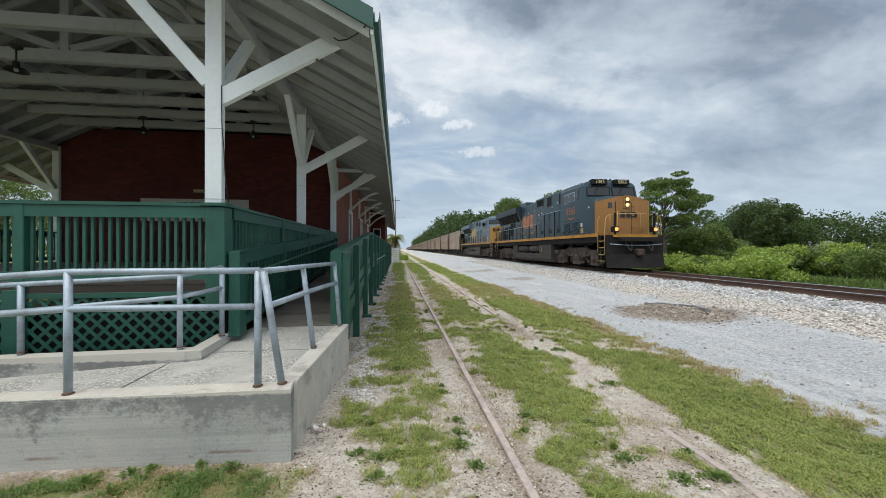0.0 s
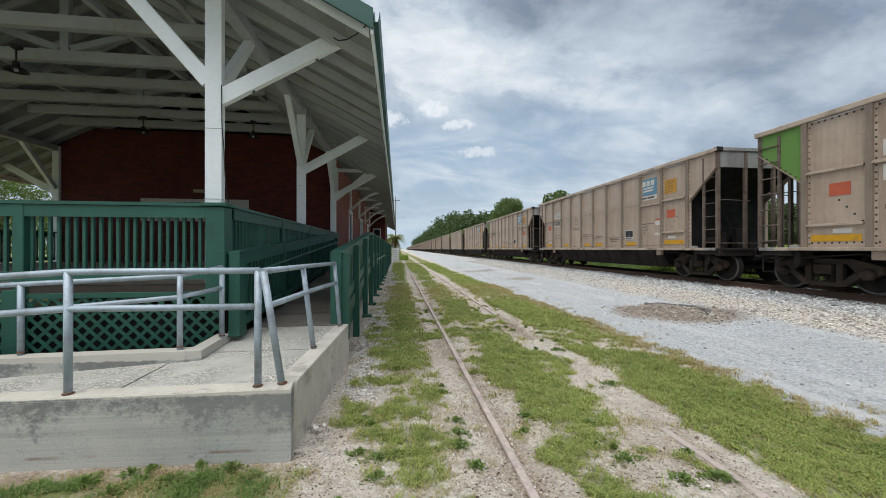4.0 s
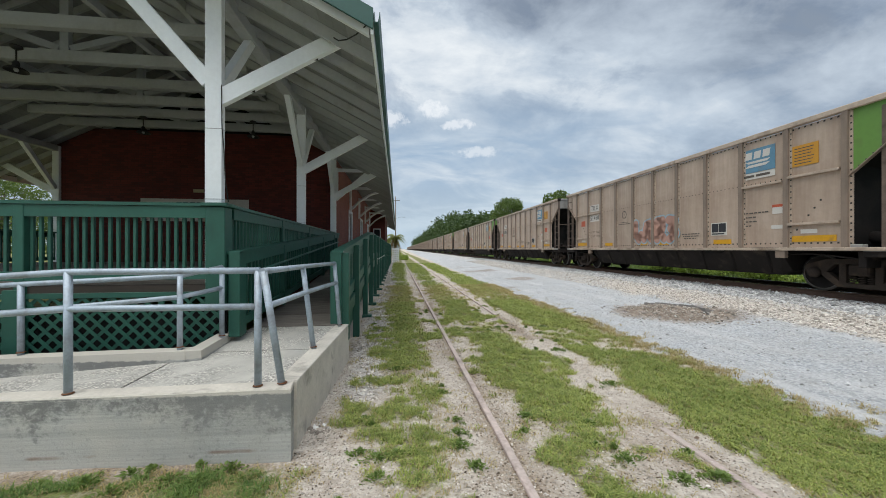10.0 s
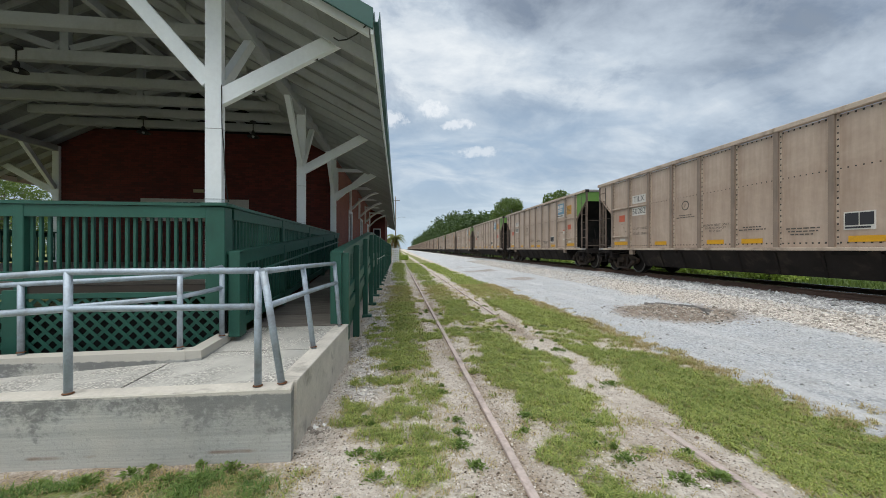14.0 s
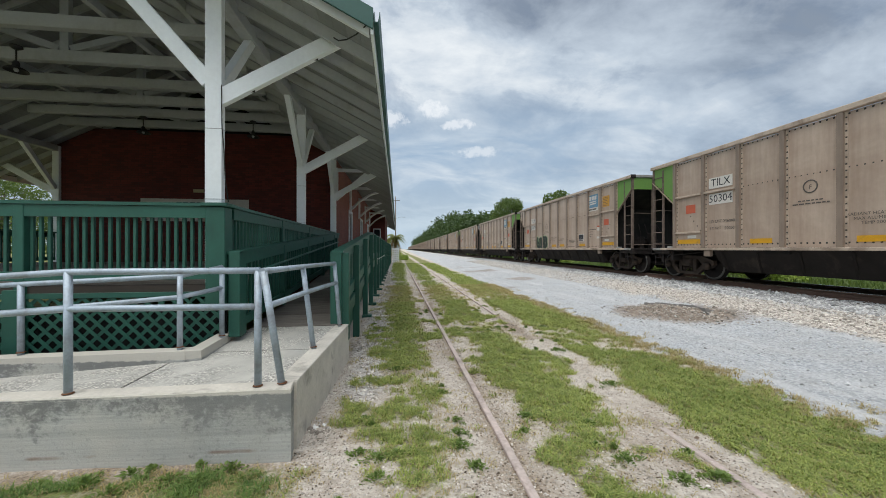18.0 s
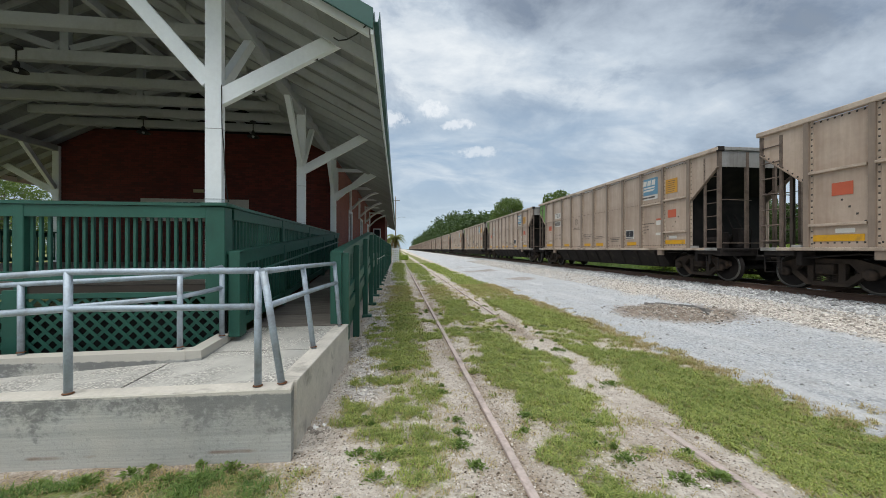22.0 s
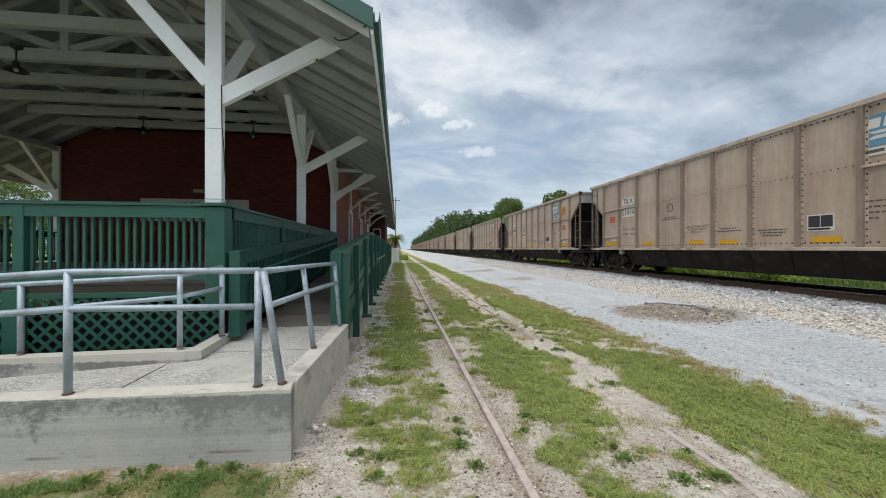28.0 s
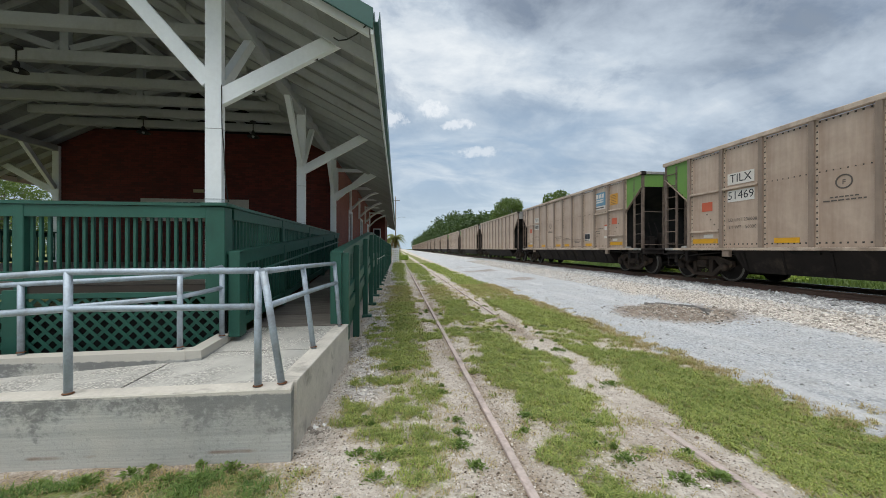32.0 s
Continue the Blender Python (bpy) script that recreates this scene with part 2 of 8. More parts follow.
def concrete_wall():
    """Formed concrete: board lines, pores, black mould that hangs from the top edge, rusty line low down."""
    mt = bpy.data.materials.new("formed_concrete")
    mt.use_nodes = True
    N = Nodes(mt.node_tree)
    g = N.add("ShaderNodeNewGeometry").outputs["Position"]
    z = N.add("ShaderNodeSeparateXYZ", Vector=g).outputs[2]
    lines = N.noise(N.add("ShaderNodeMapping", Vector=g, Scale=(0.5, 0.5, 26.0)).outputs[0], 1.0, 5, 0.65)
    col = N.mix(N.ramp(lines, (0.35, 0.0), (0.65, 1.0)), (0.33, 0.342, 0.33), (0.48, 0.485, 0.46))
    col = N.mix(N.ramp(N.noise(g, 1.7, 5, 0.6), (0.4, 0.0), (0.68, 0.6)), col, (0.49, 0.47, 0.41))
    col = N.mix(N.ramp(N.noise(g, 42, 5, 0.75), (0.56, 0.0), (0.70, 0.55)), col, (0.20, 0.20, 0.19))
    hang = N.ramp(z, (0.20, 0.0), (0.46, 1.0))
    mould = N.noise(N.add("ShaderNodeMapping", Vector=g, Scale=(1.0, 1.0, 1.3)).outputs[0], 17.0, 12, 0.80, 0.3)
    wide = N.noise(g, 1.1, 3, 0.5)
    m = N.math("ADD", N.math("MULTIPLY", mould, 1.3), N.math("ADD", N.math("MULTIPLY", wide, 1.5), N.math("SUBTRACT", N.math("MULTIPLY", hang, 0.30), 1.02)))
    col = N.mix(N.ramp(m, (0.55, 0.0), (0.74, 0.72)), col, (0.10, 0.105, 0.105))
    col = N.mix(N.ramp(N.noise(g, 0.9, 4, 0.6), (0.45, 0.0), (0.7, 0.45)), col, (0.235, 0.245, 0.235))
    edge_ = N.math("ADD", z, N.math("MULTIPLY", N.noise(g, 14, 5, 0.7), 0.05))
    col = N.mix(N.ramp(edge_, (0.535, 0.0), (0.545, 0.85)), col, (0.55, 0.525, 0.465))
    low = N.math("MULTIPLY", N.ramp(z, (0.075, 0.0), (0.088, 1.0), (0.096, 1.0), (0.11, 0.0)), N.ramp(N.noise(g, 2.5, 5), (0.5, 0.0), (0.62, 0.7)))
    col = N.mix(low, col, (0.20, 0.13, 0.085))
    b = N.add("ShaderNodeBsdfPrincipled", Base_Color=col, Roughness=0.88)
    h = N.math("ADD", N.noise(g, 48, 5, 0.7), N.math("MULTIPLY", lines, 0.5))
    N.put(b, "Normal", N.add("ShaderNodeBump", Strength=0.5, Distance=0.008, Height=h))
    N.add("ShaderNodeOutputMaterial", Surface=b)
    return mt


def concrete_walk():
    """Worn slab: pale cement with shell and pebble showing through in patches."""
    mt = bpy.data.materials.new("worn_slab")
    mt.use_nodes = True
    N = Nodes(mt.node_tree)
    g = N.add("ShaderNodeNewGeometry").outputs["Position"]
    base = N.mix(N.ramp(N.noise(g, 2.2, 6, 0.62), (0.35, 0.0), (0.66, 1.0)), (0.40, 0.395, 0.365), (0.54, 0.53, 0.485))
    peb = N.add("ShaderNodeTexVoronoi", Vector=g, Scale=80.0)
    worn = N.ramp(N.noise(g, 1.8, 5, 0.65, 0.4), (0.42, 0.0), (0.58, 1.0))
    spots = N.mix(N.ramp(peb.outputs["Color"], (0.5, 0.0), (0.8, 1.0)), (0.24, 0.235, 0.215), (0.80, 0.77, 0.70))
    col = N.mix(N.math("MULTIPLY", worn, 0.75), base, spots)
    col = N.mix(N.ramp(N.noise(g, 9, 6, 0.7), (0.60, 0.0), (0.74, 0.55)), col, (0.18, 0.175, 0.16))
    b = N.add("ShaderNodeBsdfPrincipled", Base_Color=col, Roughness=0.9)
    N.put(b, "Normal", N.add("ShaderNodeBump", Strength=0.6, Distance=0.006, Height=N.math("ADD", peb.outputs["Distance"], N.noise(g, 60, 4, 0.7))))
    N.add("ShaderNodeOutputMaterial", Surface=b)
    return mt


CONCRETE = concrete_wall()
CONCRETE_WALK = concrete_walk()
CONCRETE_PALE = material("worn_lit_concrete", (0.56, 0.53, 0.47), 0.85, 0, 0.16, 7.0, 0.4, (0.30, 0.285, 0.25), 0.64, 0.1, 4.0, space="World")
GALV = material("galvanised_steel", (0.36, 0.43, 0.50), 0.5, 0.25, 0.22, 9.0, 0.05, (0.22, 0.24, 0.26), 0.62, 0.12, 6.0)
RUST = material("rust", (0.13, 0.058, 0.027), 0.9, 0.1, 0.4, 12, 0.4)
GREEN = material("green_paint", (0.019, 0.094, 0.068), 0.5, 0, 0.16, 3.0, 0.12, (0.015, 0.06, 0.045), 0.68, 0.14, 2.0, 0.3, rand=0.09)
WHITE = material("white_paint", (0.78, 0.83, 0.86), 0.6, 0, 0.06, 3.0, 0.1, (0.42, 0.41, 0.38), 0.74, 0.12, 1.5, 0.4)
# soffit and timber whites dimmed: shade under the roof is put into the colour
SOFFIT = material("shade_dimmed_soffit", (0.26, 0.275, 0.28), 0.8, 0, 0.12, 3.0, 0.15, (0.17, 0.17, 0.16), 0.66, 0.14, 1.4, 0.3, rand=0.10)
TIMBER_DIM = material("shade_dimmed_timber", (0.40, 0.425, 0.44), 0.75, 0, 0.10, 3.0, 0.15, (0.24, 0.235, 0.21), 0.68, 0.14, 1.4, 0.3, rand=0.08)
DECK = material("weathered_boards", (0.165, 0.148, 0.130), 0.88, 0, 0.28, 5.0, 0.4, (0.10, 0.09, 0.08), 0.63, 0.14, 2.2, rand=0.2, stretch=(0.3, 1, 1))
RAW_WOOD = material("raw_joist_wood", (0.045, 0.036, 0.029), 0.9, 0, 0.35, 5.0, 0.4, stretch=(0.2, 1, 1))
# near black for sheets that paint the shade under deck and attic
SHADE_BLACK = material("painted_shade", (0.006, 0.0065, 0.0065), 0.95, 0, 0.2, 4, 0)
ROOF = material("green_roof_metal", (0.028, 0.10, 0.08), 0.4, 0.2, 0.12, 2.0, 0.05)
GUTTER = material("green_gutter", (0.020, 0.080, 0.066), 0.45, 0.1, 0.15, 3.0, 0.05)
STEEL_DARK = material("black_steel", (0.03, 0.03, 0.03), 0.6, 0.3, 0.3, 5, 0.1)
RAIL_RUST = material("rusty_rail", (0.46, 0.385, 0.355), 0.75, 0.3, 0.45, 5, 0.3, (0.46, 0.41, 0.37), 0.6, 0.1, 2.0, space="World")
RAIL_WEB = material("rail_web_rust", (0.13, 0.078, 0.058), 0.85, 0.1, 0.3, 5, 0.3, space="World")
RAIL_HEAD = material("polished_rail_head", (0.62, 0.64, 0.66), 0.22, 0.9, 0.08, 4, 0.02, space="World")
SLEEPER = material("creosoted_sleeper", (0.085, 0.066, 0.052), 0.9, 0, 0.35, 4, 0.4, rand=0.2)


def brick_material(name, c1, c2, mortar, axis):
    """Running bond on a wall that faces along y (axis 'x') or along x (axis 'y')."""
    mt = bpy.data.materials.new(name)
    mt.use_nodes = True
    N = Nodes(mt.node_tree)
    g = N.add("ShaderNodeNewGeometry").outputs["Position"]
    s = N.add("ShaderNodeSeparateXYZ", Vector=g)
    u = s.outputs[0] if axis == "x" else s.outputs[1]
    vec = N.add("ShaderNodeCombineXYZ", X=u, Y=s.outputs[2], Z=0.0).outputs[0]
    br = N.add("ShaderNodeTexBrick", Vector=vec, Color1=(*c1, 1), Color2=(*c2, 1), Mortar=(*mortar, 1), Scale=1.0,
               Mortar_Size=0.006, Mortar_Smooth=0.2, Bias=0.0, Brick_Width=0.215, Row_Height=0.075)
    stain = N.noise(g, 0.9, 6, 0.6, 0.5)
    col = N.mix(N.ramp(stain, (0.35, 0.0), (0.75, 0.55)), br.outputs[0], tuple(c * 0.45 for c in c1))
    fleck = N.noise(g, 22, 4, 0.6)
    col = N.mix(N.ramp(fleck, (0.62, 0.0), (0.78, 0.35)), col, tuple(min(1, c * 1.9 + 0.03) for c in c1))
    b = N.add("ShaderNodeBsdfPrincipled", Base_Color=col, Roughness=0.88)
    h = N.math("ADD", N.math("MULTIPLY", br.outputs[1], -1.0), N.math("MULTIPLY", N.noise(g, 60, 4), 0.4))
    N.put(b, "Normal", N.add("ShaderNodeBump", Strength=0.5, Distance=0.006, Height=h))
    N.add("ShaderNodeOutputMaterial", Surface=b)
    return mt


# end brick darker than the side brick: porch shade is put into its colour
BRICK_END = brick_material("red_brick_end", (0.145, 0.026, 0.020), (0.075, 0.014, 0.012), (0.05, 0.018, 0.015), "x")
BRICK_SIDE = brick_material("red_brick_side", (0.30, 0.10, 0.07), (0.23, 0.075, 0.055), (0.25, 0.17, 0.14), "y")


# ---- ground ----
def lattice(ix, iy, seed):
    h = (ix.astype(np.int64) * 374761393 + iy.astype(np.int64) * 668265263 + seed * 974634777) & 0x7FFFFFFF
    h = ((h ^ (h >> 13)) * 1274126177) & 0x7FFFFFFF
    return ((h ^ (h >> 16)) & 0xFFFF) / 65535.0


def patchy(x, y, size, seed=0, octaves=3):
    """Smooth random field between 0 and 1 with patches of that size in metres."""
    total, amp, norm = 0.0, 1.0, 0.0
    for o in range(octaves):
        u, v = x / size * 2 ** o, y / size * 2 ** o
        i, j = np.floor(u), np.floor(v)
        a, b = u - i, v - j
        a, b = a * a * (3 - 2 * a), b * b * (3 - 2 * b)
        s = seed * 7 + o
        total = total + amp * ((lattice(i, j, s) * (1 - a) + lattice(i + 1, j, s) * a) * (1 - b) + (lattice(i, j + 1, s) * (1 - a) + lattice(i + 1, j + 1, s) * a) * b)
        norm += amp
        amp *= 0.5
    return total / norm


def step(lo, hi, x):
    t = np.clip((x - lo) / (hi - lo), 0, 1)
    return t * t * (3 - 2 * t)


def bump_at(v, c, w):
    return np.exp(-((v - c) / w) ** 2)


SIDING_L, SIDING_R = 0.885, 2.385


def off_track(x, y):
    return x * SIDE.x + y * SIDE.y


def heap_mask(x, y):
    a = (x - 6.25) * 0.54 + (y - 7.5) * -0.84
    b = (x - 6.25) * 0.84 + (y - 7.5) * 0.54
    return np.exp(-np.abs(a / 1.45) ** 2.6 - np.abs(b / 0.85) ** 2.6) * (0.75 + 0.5 * patchy(x, y, 0.5, 19))


def ground_height(x, y):
    q = off_track(x, y)
    z = 0.34 * step(3.7, 9.2, q) + 0.05 * step(9.2, 9.75, q)
    z = z - 0.40 * step(13.1, 15.0, q)
    z = z + 0.05 * (patchy(x, y, 1.1, 3) - 0.5) * step(-6, 0, x) + 0.025 * (patchy(x, y, 0.25, 4) - 0.5) * step(30, 8, y)
    # spoil heap of dirt and stones on the gravel
    z = z + 0.13 * heap_mask(x, y) * (0.45 + 1.0 * patchy(x, y, 0.45, 9)) - 0.05 * step(0.55, 0.8, heap_mask(x + 0.35, y + 0.3))
    z = z - 0.02 * bump_at(x, SIDING_L, 0.2)
    return z


def grass_mask(x, y):
    """How thick the turf is: strips along the siding with bare wheel paths and patches."""
    n = patchy(x, y, 0.9, 11, 4)
    m = patchy(x, y, 3.5, 12, 2)
    w = 0.35 * (patchy(x, y, 1.3, 14, 3) - 0.5)
    strip = 1.0 * bump_at(x + w, 0.16, 0.5) + 1.15 * bump_at(x + w, 1.66, 0.52) + 1.25 * step(2.45, 3.0, x + 1.3 * w) * step(4.4, 3.7, x + 1.6 * w)
    strip = strip - 0.45 * step(3.3, 2.0, y) * step(2.7, 2.2, x)
    strip = strip - 0.6 * bump_at(x, SIDING_L - 0.12, 0.22) - 0.55 * bump_at(x, SIDING_R + 0.05, 0.3)
    far = step(18, 34, y) * step(-0.6, -0.2, x) * step(3.9, 3.5, x)
    front = 1.6 * step(2.97, 2.72, y + 0.35 * w) * step(-0.1, -1.3, x + w)
    left = step(-1.2, -3.0, x) * step(2.9, 3.2, y)
    g = strip * (0.12 + 1.15 * n + 0.35 * (m - 0.5) + 0.45 * (patchy(x, y, 0.28, 13, 2) - 0.5)) + 0.5 * far + front * (0.15 + 1.0 * n) + left
    clump = step(0.60, 0.70, patchy(x, y, 0.45, 15, 3)) * step(-0.75, -0.4, x) * step(2.9, 2.4, x) * step(16, 9, y)
    clump = clump * (1 - bump_at(x, SIDING_L, 0.06))
    return np.clip(np.maximum(g, 0.85 * clump), 0, 1.4)


def gravel_mask(x, y):
    q = off_track(x, y)
    edge = 3.95 + 0.5 * (patchy(x, y, 0.8, 21, 3) - 0.5)
    return step(edge - 0.12, edge + 0.12, q) * step(15.2, 14.2, q)


def stone_mask(x, y):
    """Loose stones along the foot of the ramp fence."""
    return bump_at(x, -0.38, 0.33) * step(3.3, 4.6, y) * (0.4 + 0.9 * patchy(x, y, 0.6, 31))


def ballast_mask(x, y):
    q = off_track(x, y) + 0.5 * (patchy(x, y, 0.7, 33) - 0.5)
    return step(8.0, 8.9, q) * step(14.6, 13.8, q)


def tan_mask(x, y):
    """Brownish loose gravel between the hard standing and the ballast."""
    q = off_track(x, y) + 1.4 * (patchy(x, y, 1.6, 37, 3) - 0.5)
    return step(6.6, 7.6, q) * step(9.4, 8.8, q) * step(16, 11, y)


def scour_mask(x, y):
    """Washed out dark edges in the hard standing, long across the line."""
    q = off_track(x, y)
    p = patchy(x * 0.55 + y * 0.1, y * 0.8, 1.3, 39, 3)
    return 0.62 * step(0.60, 0.78, p) * step(3.9, 4.5, q) * step(7.2, 6.2, q) * step(11, 15, y) * step(40, 30, y)


def weed_mask(x, y):
    return step(13.6, 14.8, off_track(x, y) + 0.8 * (patchy(x, y, 1.5, 35) - 0.5))


def litter_mask(x, y):
    """Brown dead stuff and damp soil beside the rails and in the thin turf."""
    e = np.exp(-np.abs(x - SIDING_L) / 0.13) + 0.8 * np.exp(-np.abs(x - SIDING_R) / 0.16) + 0.5 * bump_at(x, -0.55, 0.2) * step(4.2, 3.2, y) + 0.8 * step(2.2, 2.75, y) * step(3.1, 2.9, y) * step(-0.4, -0.9, x)
    return np.clip(e * (0.2 + 0.9 * patchy(x, y, 0.5, 51, 3)) + 1.6 * (patchy(x, y, 0.6, 52, 4) - 0.44) * step(4.0, 3.5, x), 0, 1.2) * step(40, 20, y)


def spaced(*runs):
    """Grid lines from runs of (start, end, step)."""
    out = []
    for a, b, d in runs:
        out += list(np.arange(a, b - 1e-6, d))
    return np.array(out + [runs[-1][1]])


def ground_material():
    mt = bpy.data.materials.new("ground")
    mt.use_nodes = True
    N = Nodes(mt.node_tree)
    g = N.add("ShaderNodeNewGeometry").outputs["Position"]

    def mask(name, soft=0.18, size=7.0, push=0.55, mid=0.5):
        a = N.add("ShaderNodeAttribute")
        a.attribute_name = name
        v = N.math("ADD", a.outputs["Fac"], N.math("MULTIPLY", N.math("SUBTRACT", N.noise(g, size, 5, 0.65), 0.5), push))
        return N.ramp(v, (mid - soft, 0.0), (mid + soft, 1.0))

    fine, mid_, broad = N.noise(g, 90, 4, 0.7), N.noise(g, 14, 5, 0.6), N.noise(g, 1.6, 4, 0.55)
    sand = N.mix(N.ramp(mid_, (0.3, 0.0), (0.7, 1.0)), (0.42, 0.37, 0.315), (0.68, 0.63, 0.56))
    sand = N.mix(N.ramp(broad, (0.45, 0.0), (0.7, 0.6)), sand, (0.40, 0.335, 0.275))
    sand = N.mix(N.ramp(fine, (0.60, 0.0), (0.72, 0.7)), sand, (0.76, 0.73, 0.68))
    sand = N.mix(N.ramp(N.noise(g, 45, 5, 0.7), (0.56, 0.0), (0.64, 0.85)), sand, (0.15, 0.115, 0.09))
    turf = N.mix(N.ramp(N.noise(g, 48, 5, 0.75), (0.32, 0.0), (0.68, 1.0)), (0.085, 0.105, 0.036), (0.30, 0.31, 0.115))
    turf = N.mix(N.ramp(N.noise(g, 3.2, 5, 0.65), (0.48, 0.0), (0.66, 0.75)), turf, (0.34, 0.29, 0.18))
    vor = N.add("ShaderNodeTexVoronoi", Vector=g, Scale=38.0)
    vor2 = N.add("ShaderNodeTexVoronoi", Vector=g, Scale=16.0)
    grit = N.mix(N.ramp(vor.outputs["Color"], (0.15, 0.0), (0.85, 1.0)), (0.32, 0.34, 0.36), (0.55, 0.57, 0.59))
    grit = N.mix(N.ramp(N.noise(g, 120, 3, 0.7), (0.60, 0.0), (0.70, 0.8)), grit, (0.12, 0.125, 0.13))
    grit = N.mix(N.ramp(broad, (0.35, 0.0), (0.75, 0.45)), grit, (0.46, 0.455, 0.435))
    grit = N.mix(N.ramp(N.noise(g, 5.0, 6, 0.7, 0.6), (0.56, 0.0), (0.68, 0.7)), grit, (0.32, 0.325, 0.325))
    ruts = N.add("ShaderNodeMapping", Vector=g, Scale=(1.0, 0.12, 1.0), Rotation=(0, 0, radians(24))).outputs[0]
    grit = N.mix(N.ramp(N.noise(ruts, 3.0, 5, 0.6), (0.52, 0.0), (0.66, 0.5)), grit, (0.60, 0.605, 0.605))
    brown = N.mix(N.ramp(vor.outputs["Color"], (0.2, 0.0), (0.8, 1.0)), (0.33, 0.295, 0.255), (0.72, 0.67, 0.61))
    coarse = N.mix(N.ramp(vor2.outputs["Color"], (0.2, 0.0), (0.8, 1.0)), (0.33, 0.325, 0.31), (0.68, 0.67, 0.645))
    dirt = N.mix(N.ramp(mid_, (0.3, 0.0), (0.7, 1.0)), (0.13, 0.102, 0.08), (0.38, 0.32, 0.265))
    weeds = N.mix(N.ramp(mid_, (0.3, 0.0), (0.7, 1.0)), (0.05, 0.09, 0.025), (0.12, 0.17, 0.045))
    col = N.mix(mask("stones"), sand, coarse)
    col = N.mix(mask("gravel", 0.12, 9, 0.5), col, grit)
    col = N.mix(mask("tan", 0.25, 5, 0.9), col, brown)
    col = N.mix(mask("ballast", 0.3, 6, 0.6), col, coarse)
    col = N.mix(mask("heap", 0.15, 6, 0.7), col, dirt)
    col = N.mix(mask("scour", 0.3, 7, 0.9), col, dirt)
    thatch = N.mix(N.ramp(N.noise(g, 55, 5, 0.7), (0.35, 0.0), (0.65, 1.0)), (0.13, 0.098, 0.072), (0.47, 0.385, 0.29))
    col = N.mix(mask("litter", 0.28, 34, 1.3, 0.55), col, thatch)
    col = N.mix(mask("grass", 0.25, 30, 1.3, 0.6), col, turf)
    col = N.mix(mask("weeds"), col, weeds)
    b = N.add("ShaderNodeBsdfPrincipled", Base_Color=col, Roughness=0.95)
    N.put(b, "Specular IOR Level", 0.15)
    h = N.math("ADD", N.math("MULTIPLY", vor.outputs["Distance"], 0.8), N.math("ADD", fine, mid_))
    N.put(b, "Normal", N.add("ShaderNodeBump", Strength=0.9, Distance=0.018, Height=h))
    N.add("ShaderNodeOutputMaterial", Surface=b)
    return mt


def build_ground():
    xs = spaced((-2600, -600, 400), (-600, -100, 60), (-100, -14, 8), (-14, -3.4, 0.5), (-3.4, 4.8, 0.075), (4.8, 9.0, 0.12), (9.0, 15.4, 0.22), (15.4, 40, 2.0), (40, 160, 15), (160, 600, 60), (600, 2600, 400))
    ys = spaced((-900, -40, 60), (-40, -4, 4), (-4, 1.4, 0.45), (1.4, 8.0, 0.075), (8.0, 14, 0.14), (14, 26, 0.3), (26, 60, 1.0), (60, 200, 6), (200, 900, 40), (900, 4200, 300))
    X, Y = np.meshgrid(xs, ys, indexing="ij")
    Z = ground_height(X, Y)
    nx, ny = X.shape
    verts = np.stack([X, Y, Z], -1).reshape(-1, 3)
    i, j = np.meshgrid(np.arange(nx - 1), np.arange(ny - 1), indexing="ij")
    a = (i * ny + j).ravel()
    faces = np.stack([a, a + ny, a + ny + 1, a + 1], 1)
    me = bpy.data.meshes.new("ground")
    me.from_pydata(verts.tolist(), [], faces.tolist())
    me.polygons.foreach_set("use_smooth", [True] * len(faces))
    for name, field in (("grass", grass_mask), ("gravel", gravel_mask), ("stones", stone_mask), ("ballast", ballast_mask), ("tan", tan_mask), ("heap", heap_mask), ("scour", scour_mask), ("weeds", weed_mask), ("litter", litter_mask)):
        at = me.attributes.new(name, "FLOAT", "POINT")
        at.data.foreach_set("value", field(X, Y).ravel().astype(np.float32))
    me.materials.append(ground_material())
    me.update()
    return structure("ground", me, None, "sandy ground with worn turf strips and pale grey gravel", "ground")


build_ground()


# ---- tracks ----
RAIL_SHAPE = ((-0.070, 0.0), (0.070, 0.0), (0.070, 0.012), (0.012, 0.030), (0.010, 0.125), (0.035, 0.137), (0.036, 0.165), (0.028, 0.172), (-0.028, 0.172), (-0.036, 0.165), (-0.035, 0.137), (-0.010, 0.125), (-0.012, 0.030), (-0.070, 0.012))


def rail_mesh(y0, y1, shiny):
    m = Mesh().prism(RAIL_SHAPE, y0, y1)
    if shiny:
        for k in (2 + 6, 2 + 7, 2 + 8):
            m.slot[k] = 1
    return m


siding = thing("siding_track", "old rusty siding rails sunk in sandy turf", "railway track", kind="structure")
for x, pieces in ((SIDING_L, ((-6.0, 5.6, -0.154), (5.61, 17.2, -0.154), (17.21, 29.0, -0.154), (29.01, 41.0, -0.154), (41.01, 64.0, -0.154))),
                  (SIDING_R, ((-6.0, 3.0, -0.169), (3.01, 8.6, -0.186), (8.61, 20.0, -0.152), (20.01, 41.0, -0.15), (41.01, 64.0, -0.15)))):
    for a, b, z in pieces:
        ob = part("rail", rail_mesh(a, b, False), RAIL_RUST, siding)
        ob.location, ob.scale = (x, 0, z), (0.88, 1, 1)

